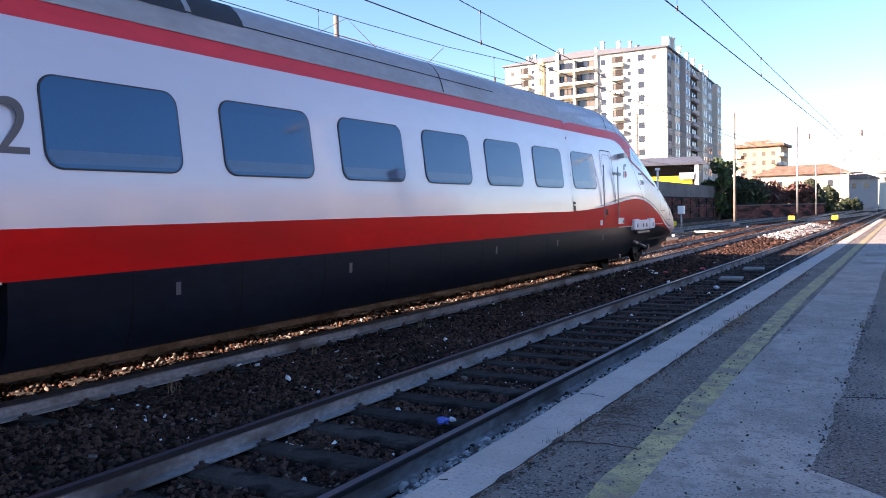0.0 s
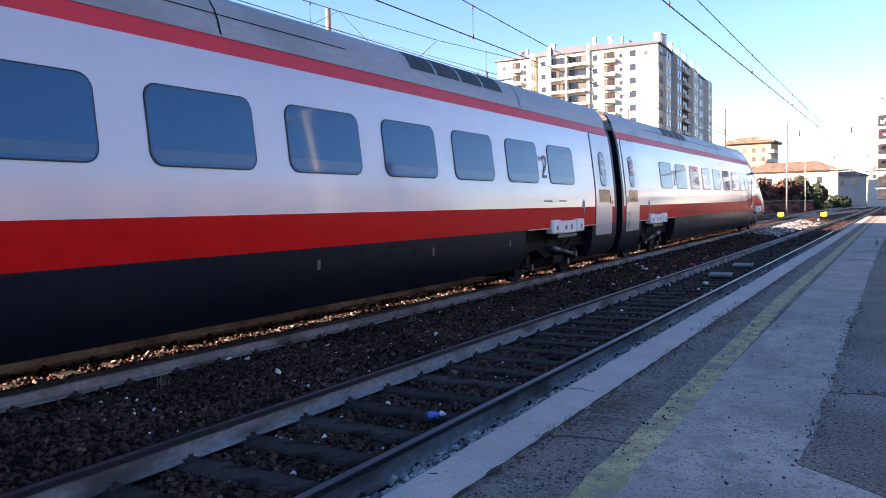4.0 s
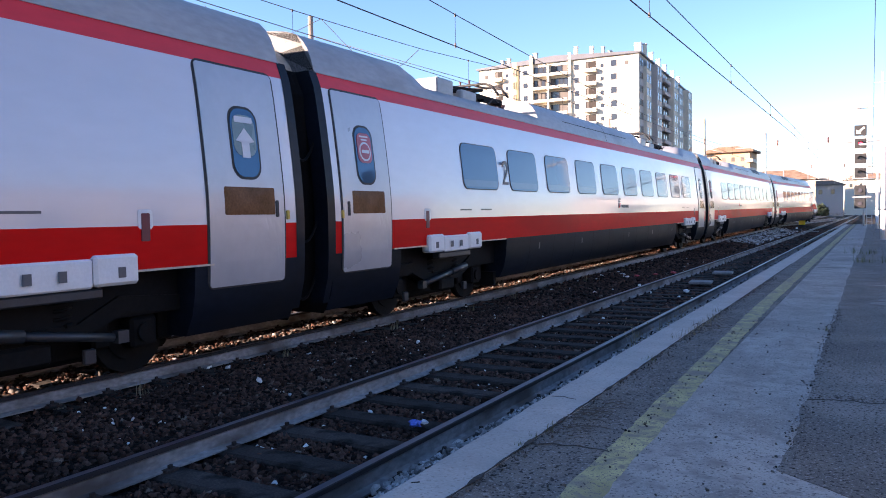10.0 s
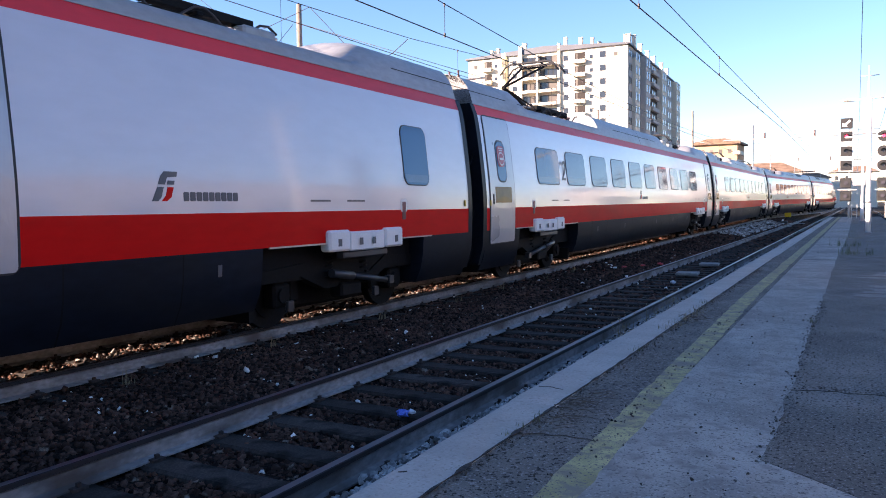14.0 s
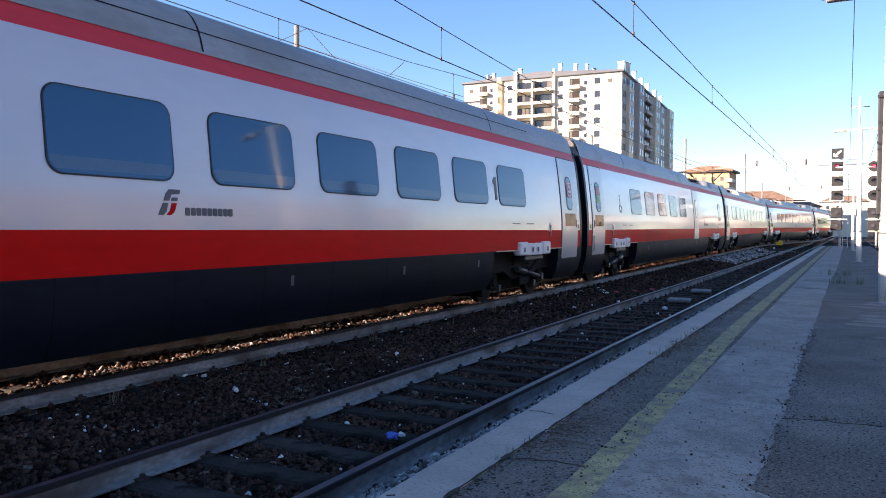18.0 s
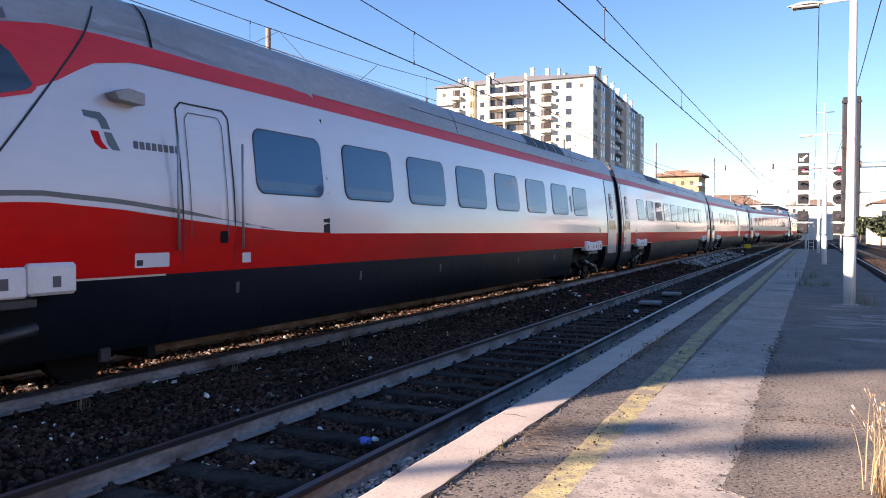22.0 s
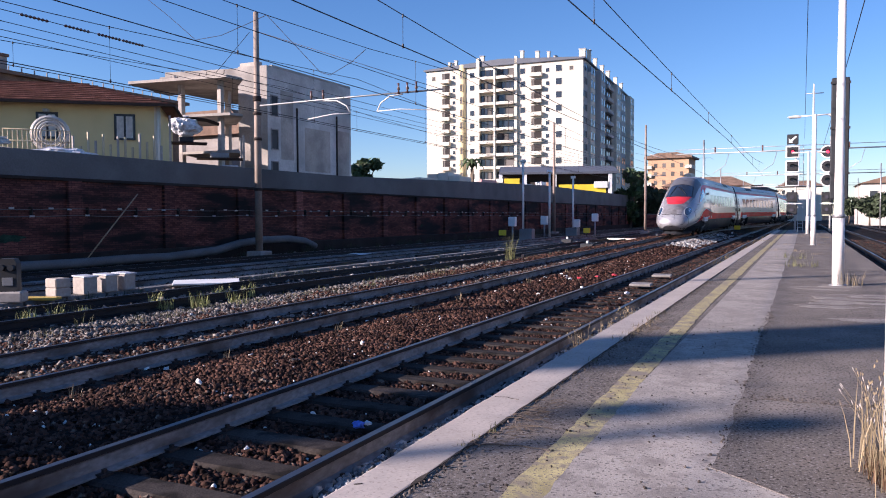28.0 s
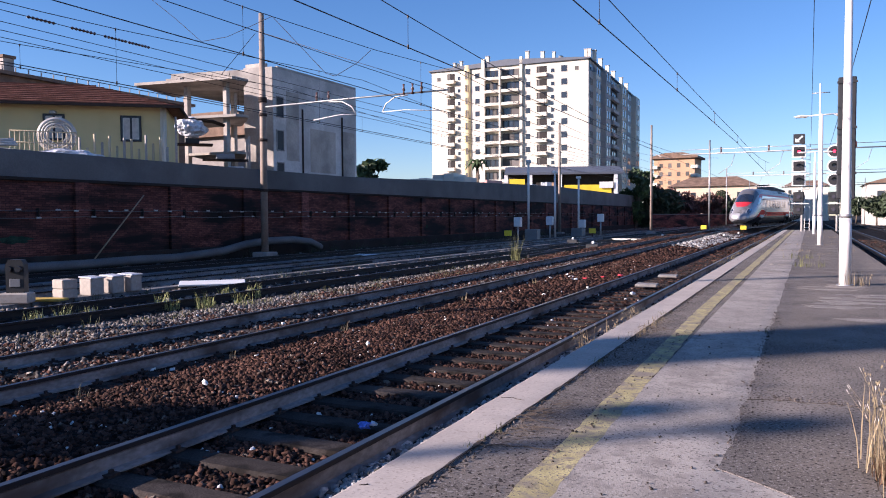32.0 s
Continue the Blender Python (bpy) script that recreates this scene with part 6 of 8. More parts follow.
def flank(car, y0, y1, wells, vents):
    for s in (-1, 1):
        part("body_side", Geo().grid(ribbon(y0, y1, Z_WHITE, flat, s)), "t_white", car, "silver-white body side")
        part("lower_stripe", Geo().grid(ribbon(y0, y1, Z_LOW, flat, s)), "t_red", car, "red lower stripe")
        part("upper_stripe", Geo().grid(ribbon(y0, y1, Z_TOP, flat, s)), "t_red_top", car, "red upper stripe")
        part("rain_strip", Geo().box(s * 1.153 - 0.012, s * 1.153 + 0.012, y0, y1, 3.512, 3.53), "t_roof", car)
        zs = [0.45, 0.8] + [1.1] + Z_WHITE + [3.52]
        for e, out in ((y0, -0.12), (y1, 0.12)):
            a, b = sorted((e - out * 0.3, e + out))
            g = Geo().grid(ribbon(a, b, zs, flat, s, 0.004, 1))
            g.grid([[(s * (half(z) + 0.004), e + out, z), (s * (half(z) - 0.22), e + out, z)] for z in zs])
            part("end_trim", g, "t_skirt", car, "dark navy end frame")
    y = y0
    for a, b in wells:
        roof_run(car, y, a, round1=True)
        roof_run(car, a, b, top=3.70)
        roof_kit(car, a, b)
        y = b
    roof_run(car, y, y1, round0=bool(wells))
    for v in vents:
        for k in range(4):
            a = v + k * 0.82
            for s in (-1, 1):
                part("roof_grille", Geo().grid(ribbon(a, a + 0.74, [3.76, 3.84, 3.90, 3.95, 4.0, 4.05], flat, s, 0.006, 1)), "black", car, "black roof grille")
    for s in (-1, 1):
        for a in (y0 + 4.6, y0 + 12.7, y0 + 20.5):
            if all(not w0 - 1 < a < w1 + 1 for w0, w1 in wells):
                part("roof_seam", Geo().grid(ribbon(a, a + 0.03, [3.54, 3.70, 3.84, 3.95, 4.05, 4.11, 4.15], flat, s, 0.005, 1)), "t_under", car)
        part("roof_line", Geo().grid(ribbon(y0 + 3, y1 - 3, [3.77, 3.785], flat, s, 0.004)) if not wells else Geo().grid(ribbon(wells[0][1] + 1.6, wells[0][1] + 7, [3.77, 3.785], flat, s, 0.004)), "t_under", car)


def underside(car, y0, y1, ends, bogies):
    """Skirts, underframe and equipment boxes between the bogies."""
    part("underframe", Geo().box(-1.12, 1.12, y0, y1, 0.62, 1.14), "t_under", car, "sooty underframe")
    zs = [0.335, 0.45, 0.55, 0.68, 0.8, 0.95, 1.10]
    b0, b1 = bogies
    for a, b in ends + [(b0 + 2.05, b1 - 2.05)]:
        for s in (-1, 1):
            part("skirt", Geo().grid(ribbon(a, b, zs, flat, s)), "t_skirt", car)
            for e in (a, b):
                part("skirt_end", Geo().add([(s * half(z), e, z) for z in zs] + [(s * 0.9, e, 1.1), (s * 0.9, e, 0.335)], [tuple(range(len(zs) + 2))]), "t_skirt", car)
        part("belly", Geo().box(-1.2, 1.2, a + 0.02, b - 0.02, 0.43, 0.62, 0.05), "t_under", car)
    k = b0 + 3.2
    while k < b1 - 3:
        for s in (-1, 1):
            part("skirt_seam", Geo().grid(ribbon(k, k + 0.018, zs, flat, s, 0.003, 1)), "t_under", car)
            if int(k * 10) % 3 == 0:
                part("skirt_catch", Geo().grid(ribbon(k + 0.5, k + 0.56, [0.82, 0.95], flat, s, 0.006, 1)), "t_grey", car)
        k += 1.37
    for yc, flip in ((b0, 1), (b1, -1)):
        bogie(car, yc, flip)
        for s in (-1, 1):
            e = part("equipment_box", None, None, car, "white equipment box over the bogie", data=shared(("equipment_box", s), lambda: Geo().box(s * 1.37 - 0.09, s * 1.37 + 0.09, -0.435, 0.435, 0.97, 1.24, 0.02), "t_box"))
            for dy in (-0.68, 0.68):
                part("box_cover", None, None, e, data=shared(("box_cover", s), lambda: Geo().box(s * 1.39 - 0.09, s * 1.39 + 0.09, -0.24, 0.24, 0.98, 1.27, 0.03), "t_box")).location = (0, dy, 0)
            e.location = (0, yc + 0.08 * (-1 if flip > 0 else 1), 0)
            part("mounting_plate", None, None, e, "grey-blue mounting plate", data=shared(("mounting_plate", s), lambda: Geo().box(s * 1.36 - 0.07, s * 1.36 + 0.07, -0.55, 0.55, 0.87, 0.965, 0.015), "t_damper"))
            for dy in (-0.7, -0.2, 0.12, 0.72):
                part("box_plate", None, None, e, data=shared(("box_plate", s), lambda: Geo().box(s * 1.48, s * 1.485, -0.04, 0.04, 1.05, 1.15), "t_grey")).location = (0, dy, 0)
            part("edge_strip", Geo().box(s * 1.408 - 0.012, s * 1.408 + 0.012, yc - 1.95, yc + 2.0, 1.085, 1.105), "t_cream", car)


def small_marks(car, y, s):
    """The lamp slot and short marks low on the flank."""
    part("marker_slot", plate(rounded(y - 0.085, y + 0.085, 1.5, 1.69, 0.02, 1), flat, s, 0.006), "t_box", car)
    part("marker_lamp", plate(rounded(y - 0.05, y + 0.05, 1.38, 1.655, 0.01, 1), flat, s, 0.010), "t_slot", car)


def logo(car, y, z, s, wid=flat, k=1.0):
    """The operator's mark as plain shapes and bars."""
    for mat, pts in (("t_grey", ((.10, .20), (.14, .30), (.20, .36), (.40, .36), (.385, .30), (.25, .30), (.215, .27), (.20, .20))), ("t_grey", ((0, 0), (.09, 0), (.14, .05), (.18, .17), (.09, .17))),
                     ("t_red", ((.14, 0), (.22, 0), (.29, .05), (.33, .17), (.24, .17), (.21, .07))), ("t_grey", ((.23, .20), (.34, .20), (.35, .25), (.25, .25)))):
        part("emblem", plate([(y + p * k, z + q * k) for p, q in pts], wid, s, 0.006), mat, car)
    for i in range(9):
        part("emblem_bar", plate(rounded(y + (0.48 + i * 0.105) * k, y + (0.565 + i * 0.105) * k, z, z + 0.115 * k, 0.01, 1), wid, s, 0.005), "t_grey", car)


def coach(label, windows, cls, wells=(), vents=(), raised=None, front="arrow", rear="stop", cafe=False, mark=None, nums=()):
    car = thing("railway_coach", label, "train coach", "coaches of the train")
    y0, y1 = 0.36, CAR - 0.36
    wells = list(wells)
    flank(car, y0, y1, wells, vents)
    underside(car, y0, y1, [(y0, 2.0), (CAR - 2.0, y1)], (3.75, CAR - 3.75))
    bellows(car, CAR)
    for yy in (y0, y1):
        part("end_wall", Geo().add([(half(z), yy, z) for z, _ in PROFILE] + [(-half(z), yy, z) for z, _ in PROFILE[::-1]], [tuple(range(2 * len(PROFILE)))]), "t_under", car)
    for s in (-1, 1):
        for a, b in windows:
            coach_window(car, a, b, s)
        if rear:
            door(car, 0.72 if cafe else 0.56, 1.90 if cafe else 1.72, s, 1, rear)
        if front:
            door(car, CAR - 1.80, CAR - 0.62, s, -1, front)
        for n in nums:
            if cls == "1":
                figure_one(car, n, 2.13, s)
            else:
                letters(cls, 0.68, car, half(2.3) + 0.012, n, 2.14, s, "t_grey")
        for yy in (2.78, CAR - 2.62):
            small_marks(car, yy, s)
        for yy in (3.9, 4.7, CAR - 4.9, CAR - 4.1):
            part("small_mark", plate(rounded(yy, yy + 0.42, 1.655, 1.68, 0.004, 1), flat, s, 0.005), "t_grey", car)
        for yy in (0.55, CAR - 0.55):
            part("grab_rail", plate(rounded(yy - 0.022, yy + 0.022, 1.57, 1.68, 0.01, 2), flat, s, 0.02), "yellow_cover", car)
        if mark:
            logo(car, mark, 1.68, s, flat, 0.75)
    for i, (a, b) in enumerate(wells):
        if raised is not None and i == 0:
            pantograph(car, a + 2.2, raised)
        elif a > 12:
            pantograph(car, b - 2.2, False, -1)
    if cafe:
        for s in (-1, 1):
            coach_window(car, 23.75, 24.5, s, 1.93, 2.85, 0.14)
            door(car, 16.36, 17.50, s, 1, None, 1.06, True)
            logo(car, 18.9, 1.66, s, flat, 0.85)
            # wheelchair sign: wheel, back, seat, leg, head
            y, z, w = 3.75, 2.2, flat
            for k in range(14):
                a = math.pi * 0.75 + k * 0.3
                part("sign_stroke", plate(rounded(y + 0.13 * math.cos(a) - 0.025, y + 0.13 * math.cos(a) + 0.025, z + 0.13 * math.sin(a) - 0.025, z + 0.13 * math.sin(a) + 0.025, 0.01, 1), w, s, 0.006), "t_grey", car)
            for (a, b, c, e) in ((y - 0.06, y - 0.02, z + 0.06, z + 0.3), (y - 0.06, y + 0.12, z + 0.04, z + 0.08), (y + 0.09, y + 0.13, z - 0.1, z + 0.06), (y - 0.075, y - 0.005, z + 0.33, z + 0.4)):
                part("sign_stroke", plate(rounded(a, b, c, e, 0.01, 1), w, s, 0.006), "t_grey", car)
    return car


def end_coach(label, gap, cls):
    """A driving coach with its long nose towards +y."""
    car = thing("railway_coach", label, "train coach", "coaches of the train")
    D0 = 10.5
    y0, y1 = 0.36, END - D0
    flank(car, y0, y1, [], [5.6])
    underside(car, y0, END - 2.3, [(y0, 2.0)], (3.75, END - 5.55))
    if gap:
        bellows(car, 0.0)
    part("end_wall", Geo().add([(half(z), y0, z) for z, _ in PROFILE] + [(-half(z), y0, z) for z, _ in PROFILE[::-1]], [tuple(range(2 * len(PROFILE)))]), "t_under", car)

    def wid(y, z):
        return nose_half(END - y, z) if y > y1 else half(z)

    ds = [0.0, 0.015, 0.04, 0.08, 0.14, 0.22, 0.32, 0.45, 0.62, 0.85, 1.1, 1.4, 1.7, 2.0, 2.4, 2.8, 3.2, 3.6, 4.0, 4.4, 4.8, 5.3, 5.8, 6.4, 7.0, 7.8, 8.6, 9.5, 10.5]
    ts = [0, .04, .09, .15, .22, .29, .34, .40, .46, .52, .58, .64, .70, .75, .80, .84, .88, .915, .945, .967, .983, .994, 1.0]

    def ring(d, t0, t1, off=0.0):
        zt, zb = curve(N_TOP, d), curve(N_BOT, d)
        pts = [(nose_half(d, zb + t * (zt - zb)) + off, END - d, zb + t * (zt - zb)) for t in ts if t0 - 1e-6 <= t <= t1 + 1e-6]
        return pts

    rows = []
    for d in ds:
        r = ring(d, 0, 1)
        rows.append(r + [(-x, y, z) for x, y, z in r[::-1][1:]])
    part("nose_shell", Geo().grid(rows).add(rows[0], [tuple(range(len(rows[0])))]), "t_silver", car, "silver nose shell")
    bottom = [[(x, y, z) for x, y, z in (ring(d, 0, 0)[0], (0, END - d, curve(N_BOT, d)))] + [(-ring(d, 0, 0)[0][0], END - d, curve(N_BOT, d))] for d in ds]
    part("nose_floor", Geo().grid(bottom), "t_silver", car)

    def skin(d0, d1, f0, f1, mat, name, label="", off=0.006, n=16, m=22):
        """A patch of the upper skin from d0 to d1, its half width given by f0 and f1 of the way along."""
        g = []
        for i in range(n + 1):
            u = i / n
            row = []
            for j in range(m + 1):
                v = 2 * j / m - 1
                d = d0(v) + (d1(v) - d0(v)) * u
                x = v * (f0 + (f1 - f0) * u)
                row.append((x, END - d, nose_z(d, x) + off))
            g.append(row)
        part(name, Geo().grid(g), mat, car, label)

    skin(lambda v: 2.50 + 0.80 * v * v, lambda v: 6.0, 0.97, 1.06, "t_hood", "cab_hood", "dusty grey windscreen surround", 0.008)
    skin(lambda v: 2.58 + 0.62 * v * v, lambda v: 4.16 + 0.26 * v * v, 0.82, 0.72, "t_shield", "windscreen", "wide dark windscreen", 0.014)
    skin(lambda v: 2.53 + 0.64 * v * v, lambda v: 4.26 + 0.26 * v * v, 0.865, 0.78, "t_rubber", "windscreen_seal", "black windscreen seal", 0.011)
    skin(lambda v: 1.40 + 0.40 * v * v, lambda v: 2.52 + 0.63 * v * v, 0.52, 0.84, "t_red_top", "hood_panel", "red panel below the windscreen", 0.011)
    skin(lambda v: 0.33 + 0.22 * v * v, lambda v: 2.52 + 0.80 * v * v, 0.58, 0.97, "t_nose_grey", "hood_tip", "dusty grey hood", 0.006)
    skin(lambda v: 5.98, lambda v: 10.45, 1.07, 1.215, "t_roof", "cab_roof", "grey cab roof", 0.008)
    # wipers
    for x0, x1 in ((-0.5, 0.15), (0.58, 0.28)):
        pts = [(x0 + (x1 - x0) * k / 6, END - 2.95 - 0.16 * k, nose_z(2.95 + 0.16 * k, x0 + (x1 - x0) * k / 6) + 0.04) for k in range(7)]
        part("wiper", Geo().tube(pts, 0.015, 6), "t_rubber", car)
    for s in (-1, 1):
        # white flank of the cab behind the front seam
        def band(dd, lo, hi, mat, name, label="", off=0.006, k=8):
            g = [[(s * (wid(END - d, lo(d) + (hi(d) - lo(d)) * j / k) + off), END - d, lo(d) + (hi(d) - lo(d)) * j / k) for j in range(k + 1)] for d in dd]
            part(name, Geo().grid(g), mat, car, label)

        band(span(5.2, 10.55, 18), lambda d: 1.53, lambda d: 3.31, "t_white", "cab_side", "silver-white cab side", 0.004, 12)
        band(span(5.1, 10.55, 26), lambda d: curve([(5.1, 3.0), (6.0, 2.82), (6.25, 2.90), (6.75, 3.20), (7.3, 3.32), (8.5, 3.31), (11, 3.31)], d), lambda d: curve([(5.1, 3.06), (5.5, 3.25), (5.9, 3.42), (6.4, 3.52), (7.0, 3.54), (8.5, 3.52), (11, 3.52)], d), "t_red_top", "upper_stripe", "red stripe round the cab window", 0.008)
        lowtop = [(2.3, 0.90), (2.95, 1.06), (3.75, 1.36), (4.55, 1.62), (5.35, 1.78), (6.05, 1.82), (6.95, 1.77), (7.95, 1.67), (8.95, 1.59), (9.8, 1.55), (11, 1.53)]
        lowbot = [(2.3, 0.895), (3.13, 1.0), (4.2, 1.07), (5.2, 1.10), (11, 1.10)]
        band(span(2.3, 10.55, 30), lambda d: curve(lowbot, d), lambda d: curve(lowtop, d), "t_red", "lower_stripe", "red stripe swelling into a wave", 0.008)
        band(span(1.9, 9.8, 30), lambda d: curve(lowtop, max(d, 2.2)) + 0.004, lambda d: curve(lowtop, max(d, 2.2)) + 0.045 * smooth(9.8, 8.5, d) + 0.006, "sign_white", "wave_line", "pale line along the wave", 0.009, 2)
        band(span(1.9, 9.3, 30), lambda d: curve(lowtop, max(d, 2.2)) + 0.05 * smooth(9.8, 8.5, d) + 0.006, lambda d: curve(lowtop, max(d, 2.2)) + 0.012 + 0.092 * smooth(9.3, 7.6, d), "t_green", "wave_band", "grey-green band along the wave", 0.009, 2)
        # lower dark skirt under the nose
        band(span(0.9, 3.4, 12), lambda d: 0.20, lambda d: 0.50, "t_skirt", "nose_skirt", "dark skirt", -0.06, 4)
        band(span(0.32, 10.5, 44), lambda d: curve(N_BOT, d) - 0.01, lambda d: curve([(0.3, 0.50), (0.98, 0.66), (2.08, 0.87), (3.13, 0.99), (4.2, 1.065), (5.2, 1.10), (11, 1.10)], d), "t_skirt", "lower_skirt", "dark skirt rising behind the nose", 0.007, 6)
        # cab window, headlight, seams and hatches
        sw = [(3.72, 2.27), (4.45, 2.68), (5.15, 2.99), (5.72, 3.20), (5.84, 3.21), (5.93, 3.14), (6.09, 2.88), (6.03, 2.82), (4.5, 2.37), (3.85, 2.21)]
        part("cab_window_frame", plate([(END - d - (0.04 if d > 5 else -0.05 if d < 3.6 else 0), z + (0.04 if z > 2.9 else -0.03)) for d, z in sw], wid, s, 0.012), "t_red_top", car)
        part("cab_window", plate([(END - d, z) for d, z in sw], wid, s, 0.018), "t_shield", car, "dark cab side window")
        # two plates painted as bright reflections on the side window
        for a, b in ((5.02, 5.28), (5.36, 5.68)):
            part("cab_blind", plate([(END - b, 2.80 + (b - 5) * 0.25), (END - a, 2.72 + (a - 5) * 0.3), (END - a, 2.98 + (a - 5) * 0.3), (END - b, 3.02 + (b - 5) * 0.25)], wid, s, 0.021), "t_glint", car, "painted reflection on the cab window")
        hl = [(0.70, 1.46), (0.80, 1.58), (1.2, 1.80), (1.64, 1.90), (1.84, 1.90), (1.90, 1.86), (1.85, 1.80), (1.63, 1.66), (1.2, 1.49), (0.80, 1.42)]
        hl = rounder(hl)
        part("headlight_frame", plate([(END - 1.3 - (d - 1.3) * 1.10, 1.66 + (z - 1.66) * 1.25) for d, z in hl], wid, s, 0.007), "sign_white", car)
        part("headlight_seal", plate([(END - 1.3 - (d - 1.3) * 1.05, 1.66 + (z - 1.66) * 1.12) for d, z in hl], wid, s, 0.010), "t_rubber", car)
        h = part("headlight", plate([(END - d, z) for d, z in hl], wid, s, 0.014), "t_lampglass", car, "long dark headlight cover")
        part("lamp_bowl", plate([(END - 1.62 + 0.08 * math.cos(a * 0.52), 1.79 + 0.08 * math.sin(a * 0.52)) for a in range(12)], wid, s, 0.02), "t_lampbowl", h)
        part("lamp_bowl", plate([(END - 1.36 + 0.05 * math.cos(a * 0.52), 1.68 + 0.05 * math.sin(a * 0.52)) for a in range(12)], wid, s, 0.02), "t_lampbowl", h)

        def seam(pts, w=0.012, mat="t_rubber"):
            for (a, za), (b, zb) in zip(pts, pts[1:]):
                L = math.dist((a, za), (b, zb))
                ny, nz = -(zb - za) / L * w, (b - a) / L * w
                m = max(1, int(L / 0.12))
                g = [[(s * (wid(END - (a + (b - a) * k / m + e * ny), za + (zb - za) * k / m + e * nz) + 0.013), END - (a + (b - a) * k / m + e * ny), za + (zb - za) * k / m + e * nz) for e in (-1, 1)] for k in range(m + 1)]
                part("panel_seam", Geo().grid(g), mat, car)

        seam([(6.95, 3.84), (6.75, 3.5), (6.5, 3.2), (5.4, 1.85), (5.0, 1.35)], 0.010)
        seam([(0.58, 1.46), (0.66, 1.36), (0.70, 1.24), (0.69, 1.0), (0.66, 0.82), (0.58, 0.66), (0.46, 0.58)], 0.020)
        seam([(0.28, 1.42), (0.32, 1.36), (0.33, 1.2), (0.30, 1.0), (0.25, 0.88), (0.14, 0.80)], 0.009)
        for d0, d1, z0, z1 in ((2.25, 2.81, 1.18, 1.77), (3.03, 3.56, 1.47, 2.11)):
            seam([(d0, z0), (d1, z0), (d1, z1), (d0, z1), (d0, z0)], 0.009)
        part("vent", plate(rounded(END - 2.13, END - 2.02, 1.31, 1.66, 0.01, 1), wid, s, 0.008), "t_grey", car)
        part("mirror_camera", Geo().prism([(END - 7.2, 2.84), (END - 6.88, 2.86), (END - 6.84, 2.92), (END - 7.0, 2.98), (END - 7.2, 2.96)], min(s * 1.3, s * 1.46), max(s * 1.3, s * 1.46), "x"), "t_nose_grey", car, "grey rear-view camera")
        for mat, pts in (("t_green", ((.10, .20), (.14, .30), (.20, .36), (.40, .36), (.385, .30), (.25, .30), (.215, .27), (.20, .20))), ("t_green", ((0, 0), (.09, 0), (.14, .05), (.18, .17), (.09, .17))),
                         ("t_red", ((.14, 0), (.22, 0), (.29, .05), (.33, .17), (.24, .17), (.21, .07)))):
            part("emblem", plate([(END - 6.97 + p, 2.36 + q) for p, q in pts], wid, s, 0.008), mat, car)
        for i in range(8):
            part("emblem_bar", plate(rounded(END - 7.2 - i * 0.08, END - 7.14 - i * 0.08, 2.40, 2.48, 0.005, 1), wid, s, 0.007), "t_grey", car)
        for i in range(6):
            part("emblem_bar", plate(rounded(END - 5.58 + i * 0.065, END - 5.53 + i * 0.065, 2.47, 2.53, 0.005, 1), wid, s, 0.007), "t_grey", car)
        letters("3 A", 0.2, car, nose_half(5.4, 2.25) + 0.02, END - 5.4, 2.2, s, "t_grey", "coach_mark")
        seam([(7.75, 1.2), (7.75, 2.9), (7.83, 2.98), (8.49, 2.98), (8.57, 2.9), (8.57, 1.2)], 0.010)
        seam([(7.87, 1.5), (7.87, 2.8), (7.93, 2.88), (8.39, 2.88), (8.45, 2.8), (8.45, 1.5)], 0.006, "t_grey")
        part("grab_rail", Geo().tube([(s * 1.46, END - 7.65, 1.35), (s * 1.45, END - 7.65, 2.6)], 0.015, 6), "steel", car)
        part("grab_rail", Geo().tube([(s * 1.46, END - 8.67, 1.35), (s * 1.45, END - 8.67, 2.6)], 0.015, 6), "steel", car)
        part("door_lock", plate(rounded(END - 8.45, END - 8.32, 1.42, 1.56, 0.02, 2), wid, s, 0.012), "t_under", car)
        part("number_plate", plate(rounded(END - 7.55, END - 7.1, 1.18, 1.33, 0.01, 1), wid, s, 0.012), "sign_white", car, "pale plate with small print")
        part("number_plate", plate(rounded(END - 8.85, END - 8.7, 1.18, 1.30, 0.01, 1), wid, s, 0.012), "sign_white", car)
        part("plate_mark", plate(rounded(END - 7.2, END - 7.12, 1.20, 1.26, 0.005, 1), wid, s, 0.014), "board", car)
        for k in range(8):
            a = 4.22 + 1.975 * k
            coach_window(car, a, a + 1.40, s)
        if cls == "1":
            figure_one(car, 5.91, 2.13, s)
        else:
            letters(cls, 0.68, car, half(2.3) + 0.012, 5.91, 2.14, s, "t_grey")
        door(car, 0.58, 1.76, s, 1, "stop")
        small_marks(car, 2.78, s)
    seam_pts = [(x, END - 0.30 - 0.16 * (x / 0.6) ** 2, nose_z(0.30 + 0.16 * (x / 0.6) ** 2, x) + 0.008) for x in span(-0.62, 0.62, 14)]
    part("panel_seam", Geo().tube(seam_pts, 0.022, 6), "t_rubber", car)
    part("panel_seam", Geo().tube([(-0.2, END - d + 0.004, nose_z(d, -0.2) + 0.004) for d in (0.05, 0.09, 0.14, 0.2, 0.26, 0.32)], 0.008, 6), "t_rubber", car)
    part("coupler_flap", Geo().box(-0.11, 0.11, END - 0.08, END - 0.012, 0.70, 0.76, 0.02), "t_rubber", car, "dark coupler slot")
    part("snow_plough", Geo().grid([[(w * k, END - 0.62 - 0.05 * i - 0.5 * k * k * w, 0.22 + 0.055 * i) for k in span(-1, 1, 16)] for i, w in enumerate((0.70, 0.68, 0.66, 0.64, 0.62))]), "t_damper", car, "dark grey snow plough under the nose")
    return car


